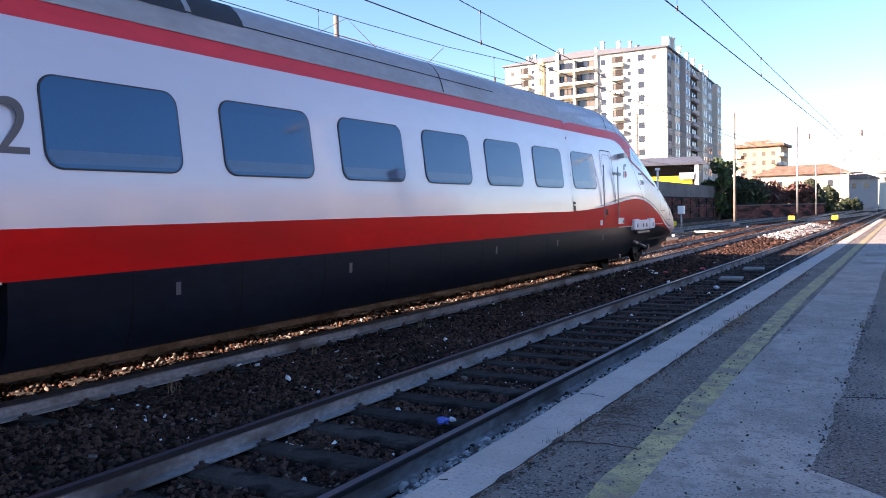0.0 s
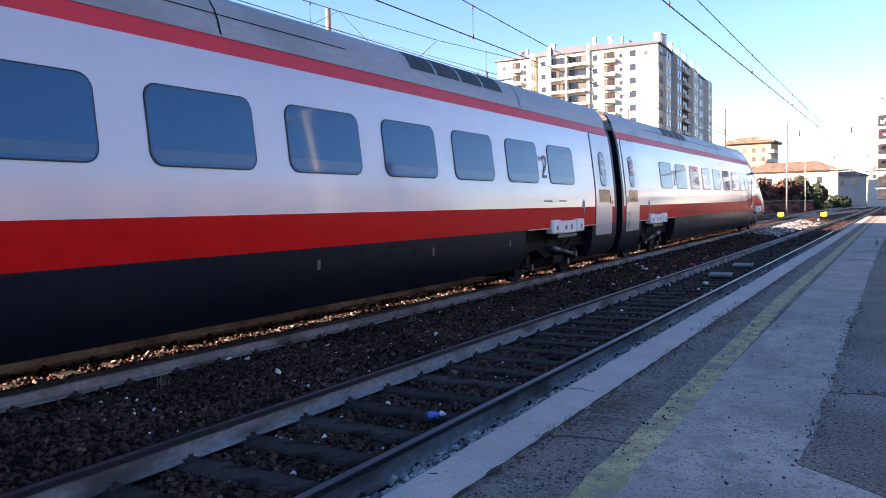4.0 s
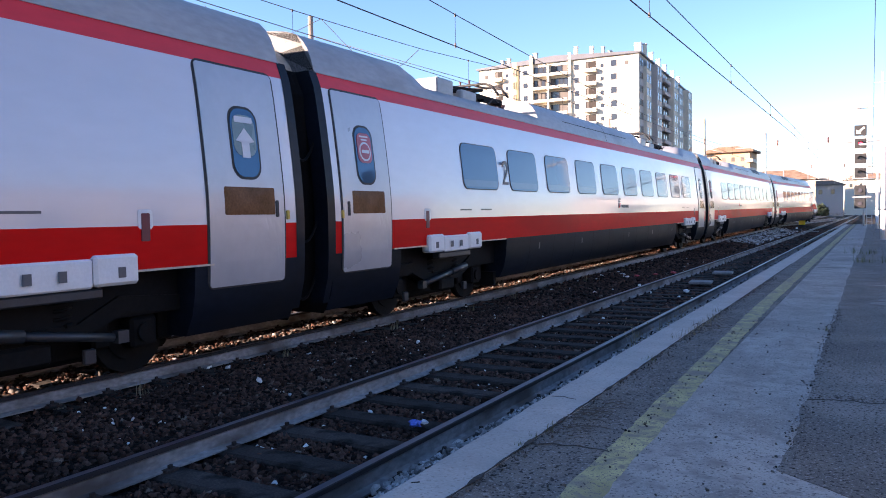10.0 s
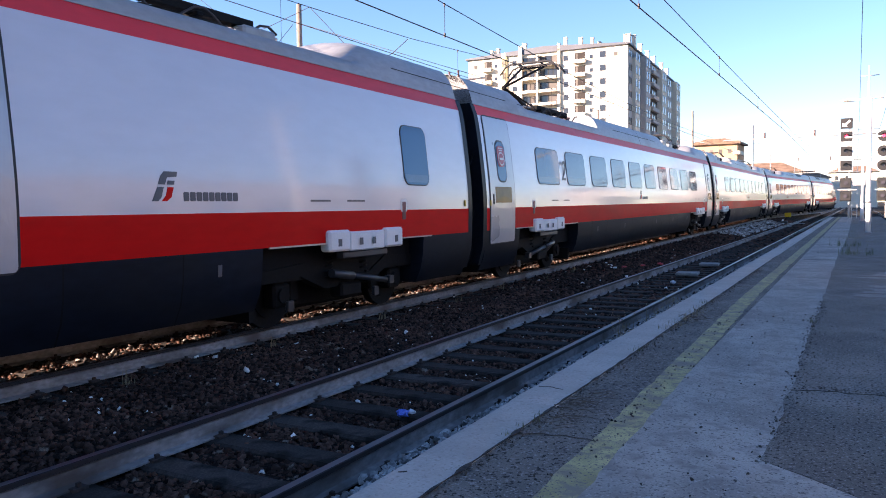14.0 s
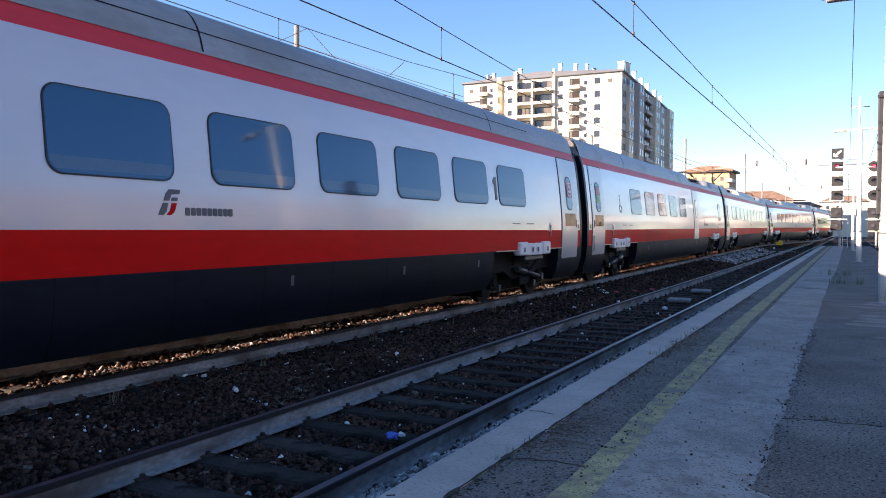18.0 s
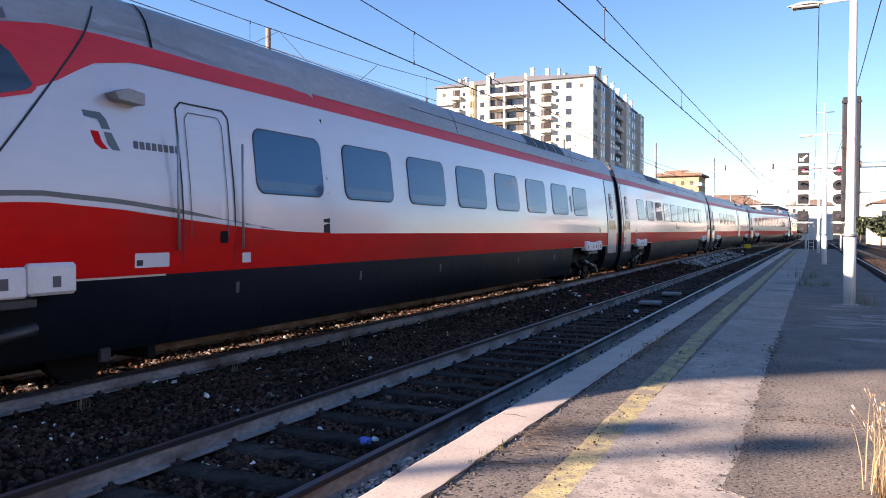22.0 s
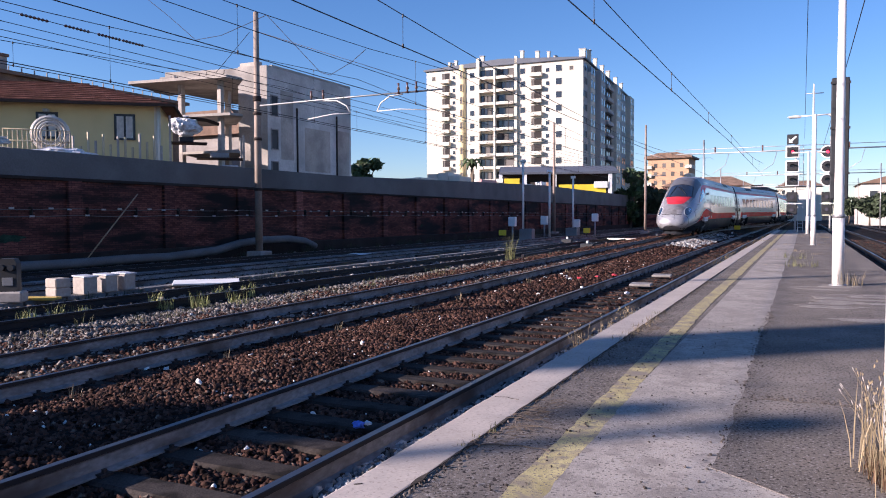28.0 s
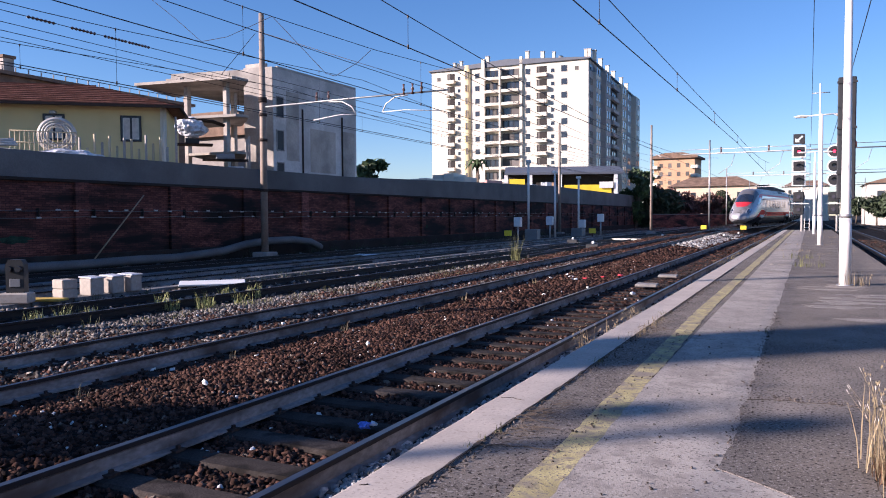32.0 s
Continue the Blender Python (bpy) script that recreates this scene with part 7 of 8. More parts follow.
W10 = lambda a, p, n=10, w=1.40: [(a + p * k, a + p * k + w) for k in range(n)]
CARS = [
    end_coach("leading white and red driving coach with a long silver nose", False, "2"),
    coach("white and red second-class coach with folded pantograph", W10(4.02, 1.972), "2", wells=[(3.9, 8.4)], vents=[17.0], raised=False, nums=(5.97, 21.49), mark=9.0),
    coach("white and red second-class coach with roof equipment at both ends", W10(4.09, 1.963), "2", wells=[(3.9, 8.2), (17.6, 22.4)], raised=False, nums=(5.83, 21.57), mark=13.2),
    coach("white and red second-class coach with raised pantograph", W10(3.10, 1.951), "2", wells=[(3.7, 8.4), (17.6, 22.4)], raised=True, nums=(4.81, 20.36), mark=11.95),
    coach("white and red buffet coach with few windows", W10(5.04, 2.03, 5, 1.38), "1", wells=[(17.4, 22.3)], rear="green", front=None, cafe=True),
    coach("white and red first-class coach", W10(3.21, 1.953), "1", vents=[6.35], rear="arrow", front="stop", nums=(4.93, 20.62), mark=12.2),
    end_coach("trailing white and red driving coach with a long silver nose", True, "1"),
]
# ---- ballast, weeds, litter and small things ----
def spots(x0, x1, y0, y1, per_m2, size, rng, height, lift=0.3):
    n = int((x1 - x0) * (y1 - y0) * per_m2)
    xs, ys, ss = rng.uniform(x0, x1, n), rng.uniform(y0, y1, n), size * rng.uniform(0.6, 1.45, n)
    return [(x, y, height(x, y) + s * rng.uniform(-0.1, lift), s) for x, y, s in zip(xs, ys, ss)]


def off_rails(p):
    """Stones lie neither on a rail nor on the middle of a sleeper that shows."""
    out = []
    for x, y, z, s in p:
        if min(abs(x - c - r) for c in (T1, T2) for r in (-0.7525, 0.7525)) < 0.085:
            continue
        if abs(x - T1) < 1.2:
            u = (y + 2 - 0.12) % 0.6
            if (u < 0.13 or u > 0.47) and noise.noise(Vector((x * 1.7, y * 1.1, 2.0))) < 0.24:
                continue
        out.append((x, y, z, s))
    return out


rg = np.random.default_rng(7)
near = off_rails(spots(-6.7, -2.72, 1.0, 13, 820, 0.037, rg, bed) + spots(-10.3, -6.7, 2.0, 16, 380, 0.045, rg, bed))
scatter("ballast", near, "stone", "loose brown ballast stones between the rails", "ballast", 1)
mid = off_rails(spots(-10.3, -2.72, 13, 32, 210, 0.058, rg, bed))
scatter("ballast", mid, "stone", "brown ballast stones farther along", "ballast", 2)
far = off_rails(spots(-10.3, -2.55, 32, 75, 42, 0.10, rg, bed))
scatter("ballast", far, "stone", "brown ballast stones in the distance", "ballast", 3)
scatter("ballast", spots(-2.70, -2.0, 1.0, 14, 1100, 0.036, rg, bed) + spots(-2.66, -2.0, 14, 40, 220, 0.055, rg, bed), "pebble", "grey stones at the platform's foot", "ballast", 4)
side = lambda x, y: -0.215
scatter("gravel", spots(-10.9, -9.1, 3, 22, 300, 0.05, rg, side) + spots(-10.9, -9.1, 22, 60, 60, 0.10, rg, side) + spots(-15.2, -13.4, 8, 40, 40, 0.09, rg, side) + spots(-23, -11, 5, 50, 14, 0.09, rg, side), "stone_grey", "grey gravel between the tracks", "gravel", 5)
scatter("gravel", spots(-6.6, -5.0, 41, 66, 60, 0.11, rg, bed), "stone_pale", "pale fresh gravel beside the track", "gravel", 6)
scatter("gravel", spots(1.9, 9, 16, 60, 16, 0.10, rg, side), "stone", "brown stones on the platform's other side", "gravel", 8)
scatter("ballast", off_rails(spots(-8.25, -6.95, 2.0, 30, 90, 0.05, rg, bed, 0.5)), "stone_grey", "dusty grey stones between the rails of the main track", "ballast", 14)
pale = off_rails(spots(-6.7, -2.75, 1.5, 12, 9, 0.024, rg, bed, 0.6) + spots(-10.2, -2.6, 3, 28, 1.0, 0.045, rg, bed, 0.6))
scatter("pale_stones", pale, "stone_white", "scattered pale stones among the brown ballast", "stones", 9)


def blades(name, clumps, mat, label, seed, category="weeds"):
    """Grass and weeds as thin bent blades. clumps: x, y, z, radius, height, count."""
    rng = random.Random(seed)
    g = Geo()
    for cx, cy, cz, r, h, n in clumps:
        for _ in range(n):
            a, d = rng.uniform(0, math.tau), r * math.sqrt(rng.random())
            x, y = cx + d * math.cos(a), cy + d * math.sin(a)
            hh, lean, b = h * rng.uniform(0.35, 1.1), rng.uniform(0.05, 0.45), rng.uniform(0, math.tau)
            w = rng.uniform(0.001, 0.0027) * (1 + h) * min(2.0, max(1.0, math.hypot(cx, cy) / 9))
            px, py = -math.sin(b) * w, math.cos(b) * w
            k = [(x + math.cos(b) * lean * hh * t * t, y + math.sin(b) * lean * hh * t * t, cz + hh * t) for t in (0, 0.4, 0.75, 1)]
            g.add([(k[0][0] - px, k[0][1] - py, k[0][2]), (k[0][0] + px, k[0][1] + py, k[0][2]), (k[1][0] + px, k[1][1] + py, k[1][2]), (k[1][0] - px, k[1][1] - py, k[1][2]), (k[2][0] + px * .6, k[2][1] + py * .6, k[2][2]), (k[2][0] - px * .6, k[2][1] - py * .6, k[2][2]), k[3]], [(0, 1, 2, 3), (3, 2, 4, 5), (5, 4, 6)])
            if h > 0.4 and rng.random() < 0.6:
                for _ in range(3):
                    q = Vector(k[3]) + Vector((rng.uniform(-.012, .012), rng.uniform(-.012, .012), rng.uniform(-.05, .02)))
                    g.add([q, q + Vector((0.004, 0, 0.01)), q + Vector((0, 0.004, 0.02)), q + Vector((-0.004, 0, 0.01))], [(0, 1, 2, 3)])
    me = bpy.data.meshes.new(name)
    me.from_pydata(g.v, [], g.f)
    me.materials.append(M[mat])
    return tagged(new(name, me), label, category, kind="stuff")


rr = random.Random(3)
blades("dry_grass", [(-2.22 + rr.uniform(-.12, .12), 8.2 + 0.16 * k, -0.2, 0.12, rr.uniform(0.25, 0.5), 30) for k in range(17)], "grass_dry", "tall dry grass at the foot of the platform", 1)
blades("dry_grass", [(-2.2 + rr.uniform(-.1, .1), 5.35 + 0.14 * k, -0.2, 0.12, rr.uniform(0.12, 0.25), 22) for k in range(6)] + [(-1.7 + rr.uniform(-.05, .05), 7.9 + 0.22 * k, PZ, 0.1, 0.06, 20) for k in range(9)], "grass_dry", "low dry weeds at the coping", 2)
blades("dry_grass", [(0.39 + rr.uniform(-.04, .08), 4.2 + 0.05 * k, PZ, 0.07, rr.uniform(0.07, 0.17), 26) for k in range(9)] + [(0.75, 15.7, PZ, 0.3, 0.3, 60)], "grass_dry", "tangled dry grass growing from the platform", 3)
blades("dry_grass", [(0.44 + rr.uniform(-.08, .14), 4.05 + 0.035 * k, PZ, 0.09, rr.uniform(0.05, 0.22), 34) for k in range(12)], "twig", "brown tangle of dead stems at the foot of the post", 21)
blades("dry_grass", [(0.36 + rr.uniform(-.05, .14), 3.95 + 0.05 * k, PZ, 0.08, rr.uniform(0.2, 0.6), 8) for k in range(13)], "grass_dry", "tall dry stalks in the platform crack", 22)
stalks, tips = Geo(), Geo()
for k in range(18):
    x, y, h = 0.36 + rr.uniform(-.06, .12), 4.35 + rr.uniform(-.12, .3), rr.uniform(0.16, 0.47)
    dx, dy = rr.uniform(-.16, .06), rr.uniform(-.06, .06)
    stalks.tube([(x, y, PZ), (x + dx * 0.3, y + dy * 0.3, PZ + h * 0.6), (x + dx, y + dy, PZ + h)], [0.0012, 0.001, 0.0008], 4)
    tips.tube([(x + dx, y + dy, PZ + h - 0.004), (x + dx * 1.06, y + dy, PZ + h + 0.012), (x + dx * 1.1, y + dy, PZ + h + 0.02)], [0.001, 0.0024, 0.0007], 5)
    if k % 2:
        tips.tube([(x + dx * 0.7 + 0.03, y, PZ + h * 0.78), (x + dx * 0.7 + 0.034, y, PZ + h * 0.78 + 0.014), (x + dx * 0.7 + 0.036, y, PZ + h * 0.78 + 0.028)], [0.001, 0.002, 0.0007], 5)
        stalks.tube([(x + dx * 0.3, y + dy * 0.3, PZ + h * 0.6), (x + dx * 0.7 + 0.03, y, PZ + h * 0.78)], 0.0007, 4)
sg = thing("seeding_grass", "tall dry grass stalks with pale seed heads", "grass")
part("stalk", stalks, "grass_dry", sg)
part("seed_head", tips, "seed_head", sg, "pale seed heads")
lone("platform_post", Geo().tube([(0.462, 4.46, PZ - 0.02), (0.462, 4.46, PZ + 2.6)], 0.07, 14).disc((0.462, 4.46, PZ + 2.6), (0, 0, 1), 0.075, 0.03, 14), "white_post", "cream painted steel post on the platform", "post")
blades("weeds", [(-1.72 + rr.uniform(-.03, .05), 3.85 + 0.16 * k, PZ, 0.04, rr.uniform(0.03, 0.06), 9) for k in range(4)] + [(-1.7, 10.2, PZ, 0.1, 0.05, 20), (-1.7, 6.6, PZ, 0.08, 0.05, 14), (-0.4, 9.0, PZ, 0.06, 0.06, 14), (0.0, 21.0, PZ, 0.4, 0.2, 60), (-0.2, 25.0, PZ, 0.5, 0.2, 60)], "grass_green", "small weeds in the platform joints", 4)
blades("weeds", [(-10.2 + rr.uniform(-.6, .5), 4.5 + 0.32 * k, -0.22, 0.2, rr.uniform(0.06, 0.2), 20) for k in range(0, 46)] + [(-10.25, 27.5, -0.2, 0.2, 1.1, 60)] + [(-10.3 + rr.uniform(-.7, .7), 20 + 0.6 * k, -0.22, 0.4, rr.uniform(0.08, 0.22), 22) for k in range(40)], "grass_green", "yellow-green weeds along the gravel strip", 5)
blades("weeds", [(x + rr.uniform(-.12, .12), y + rr.uniform(-.2, .2), -0.2, 0.2, rr.uniform(0.2, 0.36), 60) for x, y in ((-11.3, 10.7), (-11.2, 10.9), (-10.8, 11.2), (-10.9, 11.5), (-11.3, 12.7), (-11.3, 13.1), (-11.6, 13.8), (-12.2, 8.8), (-12.0, 9.1), (-11.8, 9.4), (-10.5, 12.2))], "grass_pale", "bushy yellow-green weeds beside the siding", 15)
blades("weeds", [(rr.uniform(-23.2, -22.4), rr.uniform(8, 70), -0.2, 0.4, rr.uniform(0.2, 0.5), 34) for _ in range(46)] + [(rr.uniform(-15, -13.5), rr.uniform(8, 30), -0.2, 0.25, 0.25, 24) for _ in range(20)], "leaf_shaded", "dark weeds at the foot of the wall", 6)
blades("dry_grass", [(-10.3 + rr.uniform(-.6, .6), 5 + 1.3 * k, -0.22, 0.25, rr.uniform(0.08, 0.22), 16) for k in range(16)] + [(-13.8 + rr.uniform(-.5, .5), 9 + 1.6 * k, -0.2, 0.3, rr.uniform(0.1, 0.25), 16) for k in range(11)], "grass_dry", "brown weeds along the gravel strip", 8)
blades("dry_grass", [(rr.uniform(-1.9, 1.6), rr.uniform(24, 62), PZ, 0.5, rr.uniform(0.04, 0.1), 40) for _ in range(14)] + [(-1.95 + rr.uniform(-.1, .3), rr.uniform(22, 70), PZ - 0.1, 0.5, rr.uniform(0.08, 0.18), 36) for _ in range(16)], "grass_dry", "brown grass growing over the far platform", 9)
blades("weeds", [(-6.3 + rr.uniform(-.1, .1), 5.0 + 2.3 * k + rr.uniform(-.5, .5), -0.16, 0.07, rr.uniform(0.1, 0.2), 16) for k in range(9)], "grass_dry", "dry weeds between the tracks", 7)


def crumple(name, x, y, z, r, mat, label, category, squash=0.5, seed=0):
    b = bmesh.new()
    bmesh.ops.create_icosphere(b, subdivisions=2, radius=r)
    for v in b.verts:
        v.co *= 1 + 0.7 * noise.noise(v.co * (2.2 / r) + Vector((seed * 5.1, 0, 0)))
        v.co.z *= squash
    return lone(name, Geo().bm(b), mat, label, category, "litter", m=pose(x, y, z, 0, 0, seed * 70))


crumple("litter", -3.24, 5.17, -0.12, 0.05, "blue_litter", "crumpled blue foil wrapper on the ballast", "litter", 0.6, 1)
crumple("litter", -3.20, 5.24, -0.12, 0.035, "sign_white", "scrap of white paper on the ballast", "litter", 0.5, 2)
crumple("litter", -3.42, 16.4, -0.1, 0.06, "sign_white", "white scrap between the rails", "litter", 0.6, 3)
for k in range(6):
    crumple("litter", -5.6 + 0.16 * k * (1 if k % 2 else -1), 19.6 + 0.35 * k, -0.1, 0.06 + 0.01 * (k % 3), "red_litter" if k % 2 else "stone_white", "red and white wrappers on the ballast", "litter", 0.4, 4 + k)
for y, w in ((18.3, 0.52), (21.3, 0.5)):
    lone("concrete_slab", Geo().box(-0.25, 0.25, -w / 2.4, w / 2.4, -0.03, 0.03, 0.012), "kerb_face", "pale concrete slab lying between the rails", "slab", "slabs between the rails", m=pose(-3.48, y, -0.075, 1.5, 0, 3))

# blocks, dwarf signal and boards by the sidings
for k, (y, n) in enumerate(((10.88, 2), (11.55, 1), (12.1, 1), (12.6, 1))):
    for j in range(n + (0 if k else 0)):
        lone("cement_block", Geo().box(-0.2, 0.2, -0.17, 0.17, 0, 0.2 if k == 0 else 0.38, 0.02), "concrete", "pale concrete block standing beside the rail", "block", "concrete blocks", m=pose(-14.3, y, -0.1 + 0.203 * j, 0, 0, 4 * k - 6))
    if k:
        lone("cover_sheet", Geo().box(-0.21, 0.23, -0.19, 0.19, 0, 0.03, 0.01), "plastic_white", "white cover lying on a block", "cover", "block covers", m=pose(-14.3, y, 0.283, 0, 3, 4 * k - 6))
dw = thing("dwarf_signal", "black dwarf shunting signal on a concrete foot", "railway signal", m=pose(-14.3, 9.8, -0.1, 0, 0, 35))
part("foot", Geo().box(-0.28, 0.28, -0.2, 0.2, 0, 0.22, 0.03), "concrete", dw, "pale concrete foot")
part("housing", Geo().prism([(-0.17, 0.22), (0.17, 0.22), (0.17, 0.78), (0.12, 0.88), (-0.12, 0.88), (-0.17, 0.78)], -0.1, 0.14), "black", dw, "black housing")
part("front_plate", Geo().box(-0.1, 0.1, -0.112, -0.1, 0.34, 0.5, 0.005), "board_side", dw, "scuffed white plate")
for x in (-0.09, 0.09):
    part("lens_hood", Geo().tube([(x, -0.2, 0.70), (x, -0.08, 0.70)], 0.06, 12), "board", dw)
lone("duct_cover", Geo().box(-0.4, 0.4, -0.18, 0.18, 0, 0.05, 0.01), "yellow_cover", "faded yellow cover lying on the ground", "cover", m=pose(-14.2, 10.35, -0.1, 0, 0, 20))
lone("white_board", Geo().box(-0.8, 0.8, -0.3, 0.3, 0, 0.05, 0.01), "white_paint", "white board lying between the sidings", "board", "white boards", m=pose(-13.55, 14.5, -0.07, 5, 0, 42))
lone("white_board", Geo().box(-0.6, 0.6, -0.3, 0.3, 0, 0.05, 0.01), "white_paint", "white board lying in the shade", "board", "white boards", m=pose(-18.0, 28.8, -0.14, 6, 0, -14))
lone("crossing_slab", Geo().box(-2.5, 2.5, -0.55, 0.55, 0, 0.1, 0.02), "tower_wall", "long pale slab across the siding", "slab", m=pose(-10.4, 53.2, -0.12, 0, 0, -32))
for k in range(4):
    lone("crossing_slab", Geo().box(-0.5, 0.5, -0.25, 0.25, 0, 0.08, 0.02), "coping", "pale concrete slab beside the rails", "slab", "pale slabs", m=pose(-5.6 - 0.5 * (k % 2), 42 + 5.5 * k, -0.12, 0, 0, 20 * k))
tr = thing("cable_trough", "pale concrete cable trough with separate lids", "cable trough", kind="structure")
LID = Geo().box(-0.19, 0.19, -0.48, 0.48, 0, 0.09, 0.012).mesh("lid", M["duct"])
for k in range(56):
    piece("lid", LID, tr, -18.15 + 0.012 * math.sin(k * 2.1), 6.5 + k, -0.17, 0.02 * math.sin(k * 1.7))
for k in range(50):
    piece("lid", LID, tr, -14.35 + 0.012 * math.sin(k * 1.3), 7.5 + k, -0.19, 0.025 * math.sin(k * 2.7))
pipe = [(-22.4, y, 0.05 + 0.02 * math.sin(y)) for y in range(2, 24, 2)] + [(-22.3, 24.5, 0.2), (-22.3, 26.0, 0.45), (-22.35, 27.5, 0.55), (-22.4, 29.5, 0.55), (-22.5, 31, 0.4), (-22.6, 32.0, 0.1)]
lone("duct_pipe", Geo().tube(pipe, 0.17, 10), "duct", "dusty dark cable pipe rising over a hump by the wall", "pipe")
lone("leaning_rod", Geo().tube([(-22.7, 18.2, -0.1), (-23.1, 21.1, 2.5)], 0.025, 6), "wood", "thin rod leaning against the wall", "rod")
for y, x in ((8.5, -19.0), (14.5, -19.2), (22, -14.9), (33, -10.9), (36, -12.4), (31, -15.0), (40, -14.6), (44.0, -10.7)):
    lone("spare_rail", Geo().box(-0.07, 0.07, -2.6, 2.6, 0, 0.15, 0.02), "rail", "rusty spare rail lying beside the siding", "rail", "spare rails", m=pose(x, y, -0.2, 0, 0, 3))
for x, y in ((-10.6, 40.5), (-9.9, 58), (-5.6, 58.5), (-5.2, 66), (-13.9, 48)):
    p = thing("point_lever", "low black point machine beside the track", "point machine", "point machines", m=pose(x, y, -0.2))
    part("housing", Geo().box(-0.35, 0.35, -0.25, 0.25, 0, 0.28, 0.04), "board", p)
    part("rod", Geo().tube([(0.3, 0, 0.1), (1.6, 0, 0.08)], 0.03, 6), "steel", p)
    part("lamp", Geo().box(-0.07, 0.07, -0.07, 0.07, 0.28, 0.42, 0.03), "white_paint", p)


# ---- trees and bushes ----
def leaves(centres, n, size, seed):
    """Leaf quads in clumps round the centres (x, y, z, radius)."""
    rng = np.random.default_rng(seed)
    out_v, out_f = [], []
    k = 0
    for cx, cy, cz, r in centres:
        d = rng.normal(size=(n, 3))
        d /= np.linalg.norm(d, axis=1)[:, None]
        p = d * (r * rng.uniform(0.45, 1.1, (n, 1)) ** 0.6) + (cx, cy, cz)
        a = rng.normal(size=(n, 3)) * size
        b = rng.normal(size=(n, 3)) * size * 0.7
        v = np.stack([p - a, p + b, p + a, p - b], 1).reshape(-1, 3)
        out_v.append(v)
        out_f.append(np.arange(4 * n).reshape(n, 4) + k)
        k += 4 * n
    g = Geo()
    g.v, g.f = np.concatenate(out_v).tolist(), np.concatenate(out_f).tolist()
    return g


def leaf_part(name, g, mat, parent):
    me = bpy.data.meshes.new(name)
    me.from_pydata(g.v, [], g.f)
    me.materials.append(M[mat])
    ob = new(name, me)
    ob.parent = parent
    return ob


def tree(x, y, h, w, mat, label, seed, n=90, size=0.22, name="tree"):
    rng = random.Random(seed)
    t = thing(name, label, "tree" if name == "tree" else "bush", "trees" if name == "tree" else "bushes", m=pose(x, y, -0.4))
    th = h * (0.45 if name == "tree" else 0.25)
    g = Geo().tube([(0, 0, 0), (0.06 * h * rng.uniform(-.3, .3), 0, th * 0.6), (0, 0.02 * h, th), (0.03 * h, 0, h * 0.75)], [0.035 * h, 0.026 * h, 0.02 * h, 0.008 * h], 8)
    centres = []
    for k in range(9 if name == "tree" else 12):
        a, q = k * 2.4 + rng.uniform(-.4, .4), rng.uniform(0.25, 0.8)
        tip = (w * q * 0.62 * math.cos(a), w * q * 0.62 * math.sin(a), th + (h - th) * rng.uniform(0.1 if name == "tree" else -0.2, 0.85))
        g.tube([(0, 0, th * rng.uniform(0.7, 1.0)), (tip[0] * 0.5, tip[1] * 0.5, (th + tip[2]) / 2), tip], [0.014 * h, 0.01 * h, 0.004 * h], 5)
        centres.append((*tip, w * rng.uniform(0.2, 0.34)))
    centres.append((0, 0, h * 0.86, w * 0.28))
    part("trunk", g, "bark", t)
    leaf_part("crown", leaves(centres, n, size, seed), mat, t)
    return t


tree(-38.0, 62.0, 8.0, 2.3, "leaf", "green tree beyond the concrete building", 1, 170, 0.22)
for k, (x, y, h, w, m) in enumerate(((-23.2, 113, 9.2, 3.6, "leaf"), (-22.0, 117, 6.0, 4.0, "leaf_shaded"), (-20.2, 122, 5.6, 4.5, "leaf_shaded"), (-18.0, 128, 5.4, 4.4, "leaf_red"), (-15.6, 134, 5.0, 4.2, "leaf_red"), (-13.6, 140, 5.2, 4.4, "leaf_shaded"), (-20.2, 126, 6.2, 4.0, "leaf_red"), (-22, 134, 5.6, 5.0, "leaf_red"), (-12.0, 148, 4.6, 4.2, "leaf_shaded"), (-15.0, 152, 6.4, 4.6, "leaf_shaded"), (-9.0, 160, 2.4, 3.0, "leaf_shaded"))):
    tree(x, y, h, w, m, "dense dark bush by the end of the wall" if k < 4 else "dense hedge tree beside the line", 20 + k, 190, 0.22, "bush")
for k, (x, y, h, w) in enumerate(((10.5, 150, 4.6, 4), (12.5, 142, 5.0, 4), (9.3, 190, 5.5, 5), (17, 104, 4.5, 4))):
    tree(x, y, h, w, "leaf_shaded", "dark tree beyond the platform", 50 + k, 150, 0.26)
palm = thing("palm_tree", "small palm with drooping fronds before the tower", "tree", m=pose(-38.8, 90, -0.4))
part("trunk", Geo().tube([(0, 0, 0), (0.1, 0, 4), (0, 0, 8.2)], [0.32, 0.26, 0.22], 8), "bark", palm)
for k in range(16):
    a = k * math.tau / 16
    rows = []
    for i in range(7):
        u = i / 6
        c = (1.7 * u * math.cos(a), 1.7 * u * math.sin(a), 8.2 + 1.3 * math.sin(u * 2.2) - 1.1 * u * u + 0.4 * (k % 2))
        w = 0.28 * math.sin(math.pi * (0.1 + 0.88 * u))
        rows.append([(c[0] - w * math.sin(a), c[1] + w * math.cos(a), c[2] - 0.1), c, (c[0] + w * math.sin(a), c[1] - w * math.cos(a), c[2] - 0.1)])
    part("frond", Geo().grid(rows), "leaf", palm)
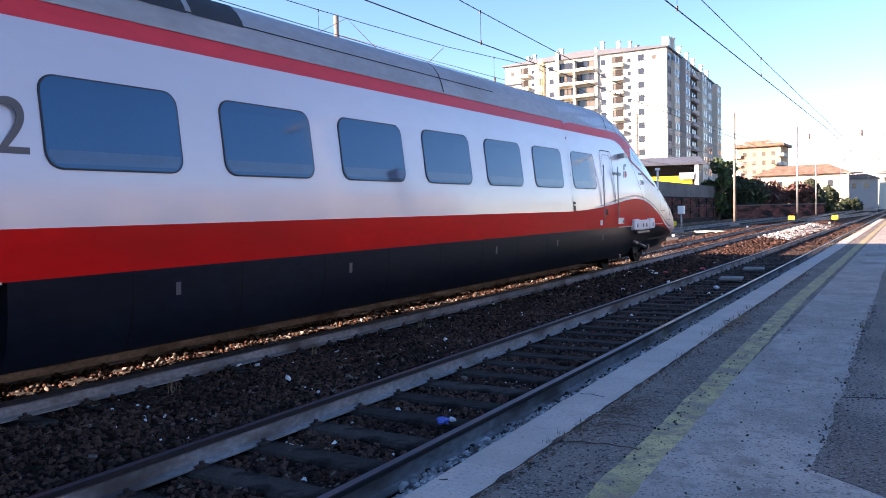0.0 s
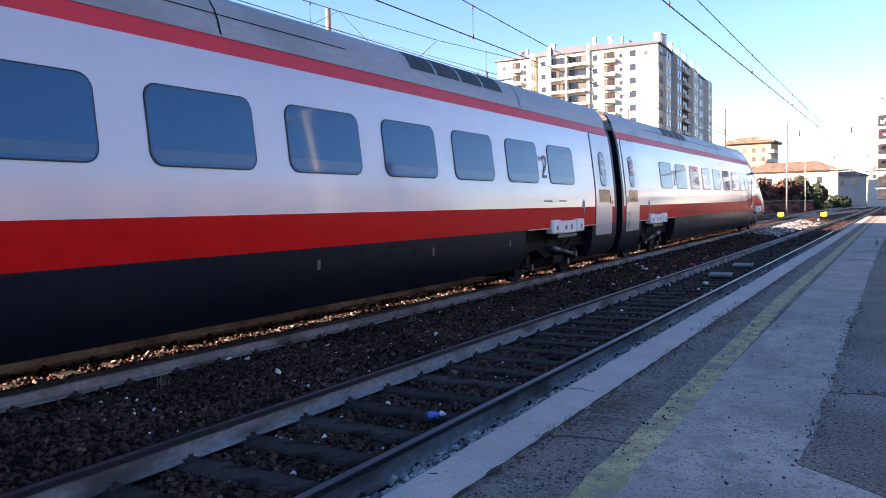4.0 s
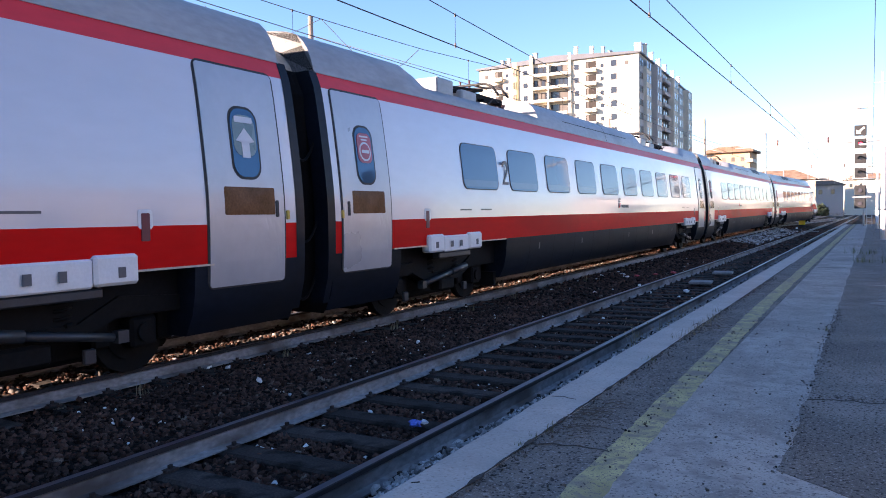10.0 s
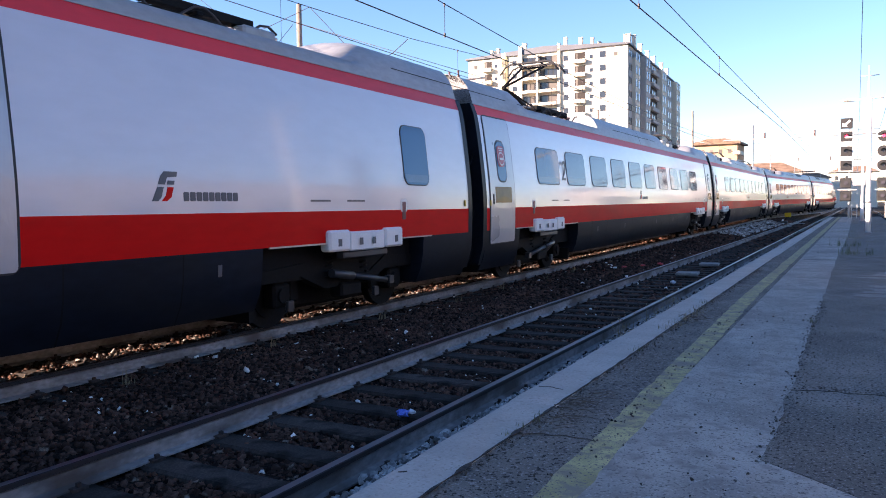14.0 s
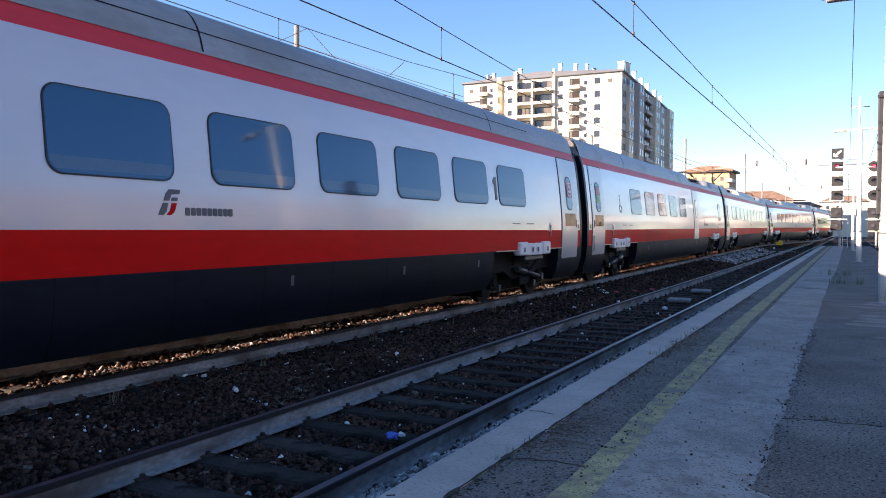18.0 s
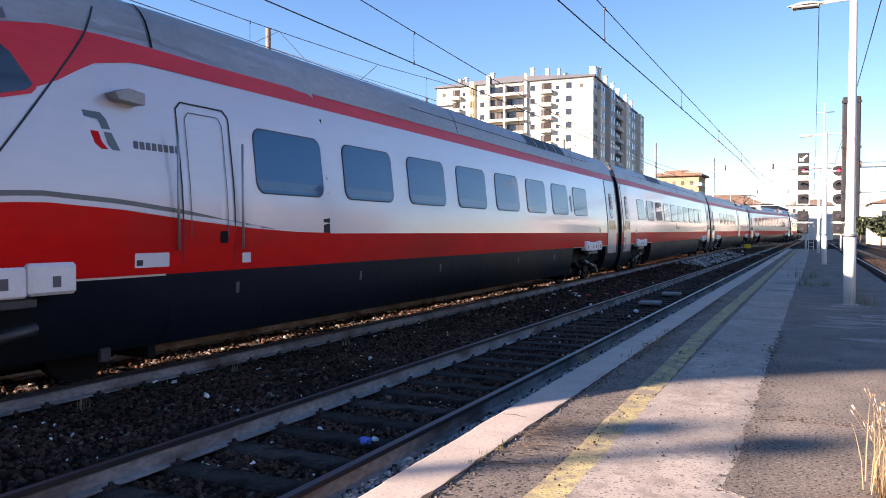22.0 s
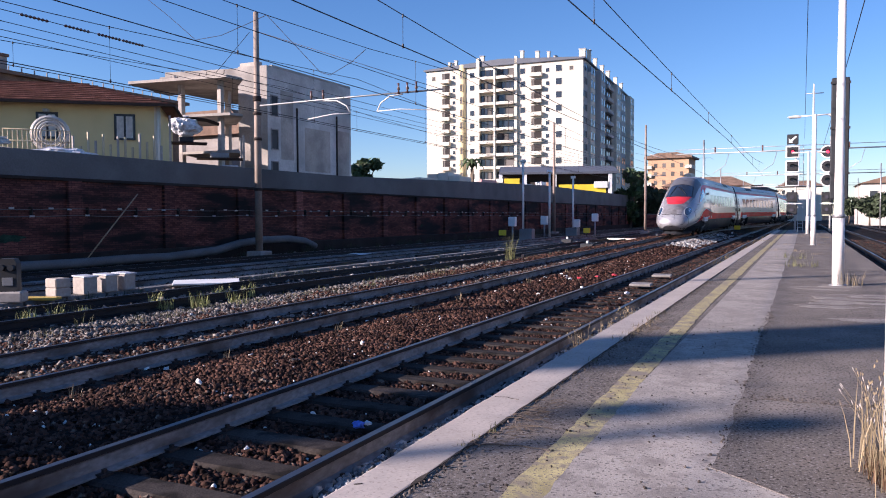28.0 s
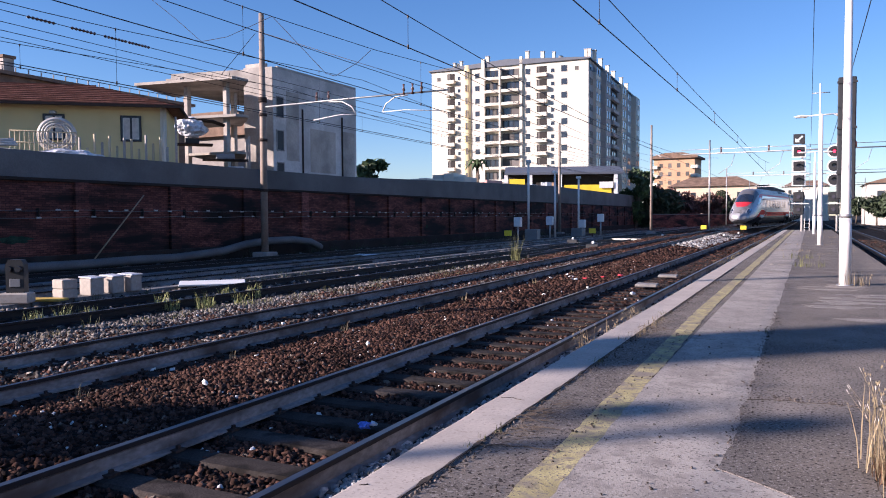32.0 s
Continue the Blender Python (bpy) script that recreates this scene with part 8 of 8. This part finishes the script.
# unseen stack added to cast a shadow band; the mast's thin shadow implies it
stack = thing("shadow_stack", "unseen square brick stack added to cast a shadow band", "chimney", m=pose(-30.0, -17.4, -0.4, 0, 0, 41))
part("shaft", Geo().box(-0.85, 0.85, -0.75, 0.75, 0, 19, 0.05), "brick", stack)
part("cap", Geo().box(-1.0, 1.0, -0.9, 0.9, 19, 19.5, 0.05), "concrete", stack)
mast(-21.6, -1.3, 10.75, "brown catenary mast beside the siding", 0.16)

# unseen mast beside the siding, added so two boxes shade the platform
pm = mast(-20.1, -12.2, 9.1, "unseen mast added for two boxes that cast shadows", 0.12)
part("cross_arm", Geo().tube([(-0.6, 0.3, 9.0), (0.6, 0.3, 9.0)], 0.025, 8), "rust_steel", pm)
for x in (-0.45, 0.45):
    part("switch_box", Geo().box(x - 0.16, x + 0.16, 0.15, 0.45, 9.04, 9.3, 0.03), "steel", pm, "grey box added to cast a shadow")


# crumbs of asphalt and dirt along the platform's joints
def crumbs(n, place, rng):
    return [(*place(rng), PZ + 0.004, rng.uniform(0.004, 0.015)) for _ in range(n)]


cr = random.Random(8)
spread = crumbs(900, lambda r: (-1.68 + abs(r.gauss(0, 0.05)), r.uniform(1.5, 16)), cr)
spread += crumbs(420, lambda r: (-0.37 + r.gauss(0, 0.035), r.uniform(4.0, 11)), cr)
spread += crumbs(260, lambda r: (r.uniform(-0.35, 1.1), 5.8 + r.gauss(0, 0.05)), cr)
spread += crumbs(420, lambda r: (r.uniform(-1.5, 1.7), r.uniform(2.6, 10)), cr)
spread += crumbs(120, lambda r: (-1.22 + r.gauss(0, 0.04), r.uniform(2.6, 9)), cr)
scatter("dirt_crumbs", spread, "crumb", "crumbs of asphalt and dirt on the platform", "dirt", 12)

tw = Geo()
for k in range(46):
    x, y, a, ln = -1.66 + cr.uniform(-.05, .16), 4.55 + cr.gauss(0, 0.28), cr.uniform(-0.5, 0.5), cr.uniform(0.05, 0.22)
    tw.tube([(x, y, PZ + 0.006), (x + ln * 0.5 * math.cos(a), y + ln * 0.5 * math.sin(a), PZ + 0.014 + 0.012 * cr.random()), (x + ln * math.cos(a), y + ln * math.sin(a) + cr.uniform(-.02, .02), PZ + 0.006)], [0.0022, 0.0018, 0.001], 4)
for k in range(30):
    x, y, a, ln = -1.66 + cr.uniform(-.05, .2), 8.9 + cr.gauss(0, 0.3), cr.uniform(0, 6.28), cr.uniform(0.05, 0.16)
    tw.tube([(x, y, PZ + 0.006), (x + ln * 0.5 * math.cos(a), y + ln * 0.5 * math.sin(a), PZ + 0.03 * cr.random() + 0.01), (x + ln * math.cos(a), y + ln * math.sin(a), PZ + 0.008)], [0.003, 0.0025, 0.0015], 4)
tagged(part("dry_twigs", tw, "bark"), "dry roots and twigs along the coping joint", "twigs", kind="stuff")

# a low brick wall runs on below the far bushes
fw = thing("far_wall", "low sooty brick wall below the far bushes", "wall", kind="structure")
for (xa, ya), (xb, yb) in (((-20.9, 112.5), (-15.4, 125.0)), ((-15.4, 125.0), (-11.6, 136.5))):
    L = math.dist((xa, ya), (xb, yb))
    nx, ny = (yb - ya) / L * 0.15, -(xb - xa) / L * 0.15
    part("wall_run", Geo().prism([(xa - nx, ya - ny), (xa + nx, ya + ny), (xb + nx, yb + ny), (xb - nx, yb - ny)], -0.5, 1.75, "z"), "brick", fw)
    part("wall_cap", Geo().prism([(xa - nx * 1.3, ya - ny * 1.3), (xa + nx * 1.3, ya + ny * 1.3), (xb + nx * 1.3, yb + ny * 1.3), (xb - nx * 1.3, yb - ny * 1.3)], 1.75, 1.87, "z"), "render_grey", fw)


# ---- what moves ----
def first_gap(t):
    """How far along the track the first gap of the train stands at t seconds."""
    u = t / 32
    fix = curve([(0, 0.77), (1.5, 0.46), (3, 0.2), (4.5, 0.28), (6, 0.47), (7, 0.57), (9, 0.58), (10, 0.36), (11, 0.26), (12, 0.38), (13, 0.33), (17, 0.42), (20, 0.35), (21.5, 0.18), (22.5, 0.03), (23, -0.1), (24, -0.14), (26, -0.05), (28, 0.0), (29, -0.2), (31, -0.9), (32, -1.0)], t)
    fix += curve([(0, 0.1), (1, 0.0), (2, 0.03), (3, 0.08), (6, 0.08), (7, 0.12), (8, 0.08), (9, -0.04), (10, 0.0), (11, 0.0), (12, -0.12), (13, -0.05), (14, 0.12), (17, 0.17), (18, 0.1), (19, -0.02), (20, 0.04), (21.5, 0.0)], t)
    return fix + ((((73.769 * u - 154.059) * u + 33.010) * u + 133.434) * u + 161.276) * u - 3.365


def on_track(y):
    return Vector((T2 + bend(y), y, rise(y)))


def coach_pose(k, t):
    a = first_gap(t) - CAR * k           # the gap behind coach k
    length = END if k == 0 else CAR
    if k == 6:
        p, q = on_track(a + CAR), on_track(a + CAR - END)
    else:
        p, q = on_track(a), on_track(a + length)
    d = q - p
    return pose(p.x, p.y, p.z, math.degrees(math.atan2(d.z, abs(d.y))), 0, math.degrees(math.atan2(-d.x, d.y)))


def motions():
    for k, car in enumerate(CARS):
        walk(car, [(t, coach_pose(k, t)) for t in range(33)])


motions()
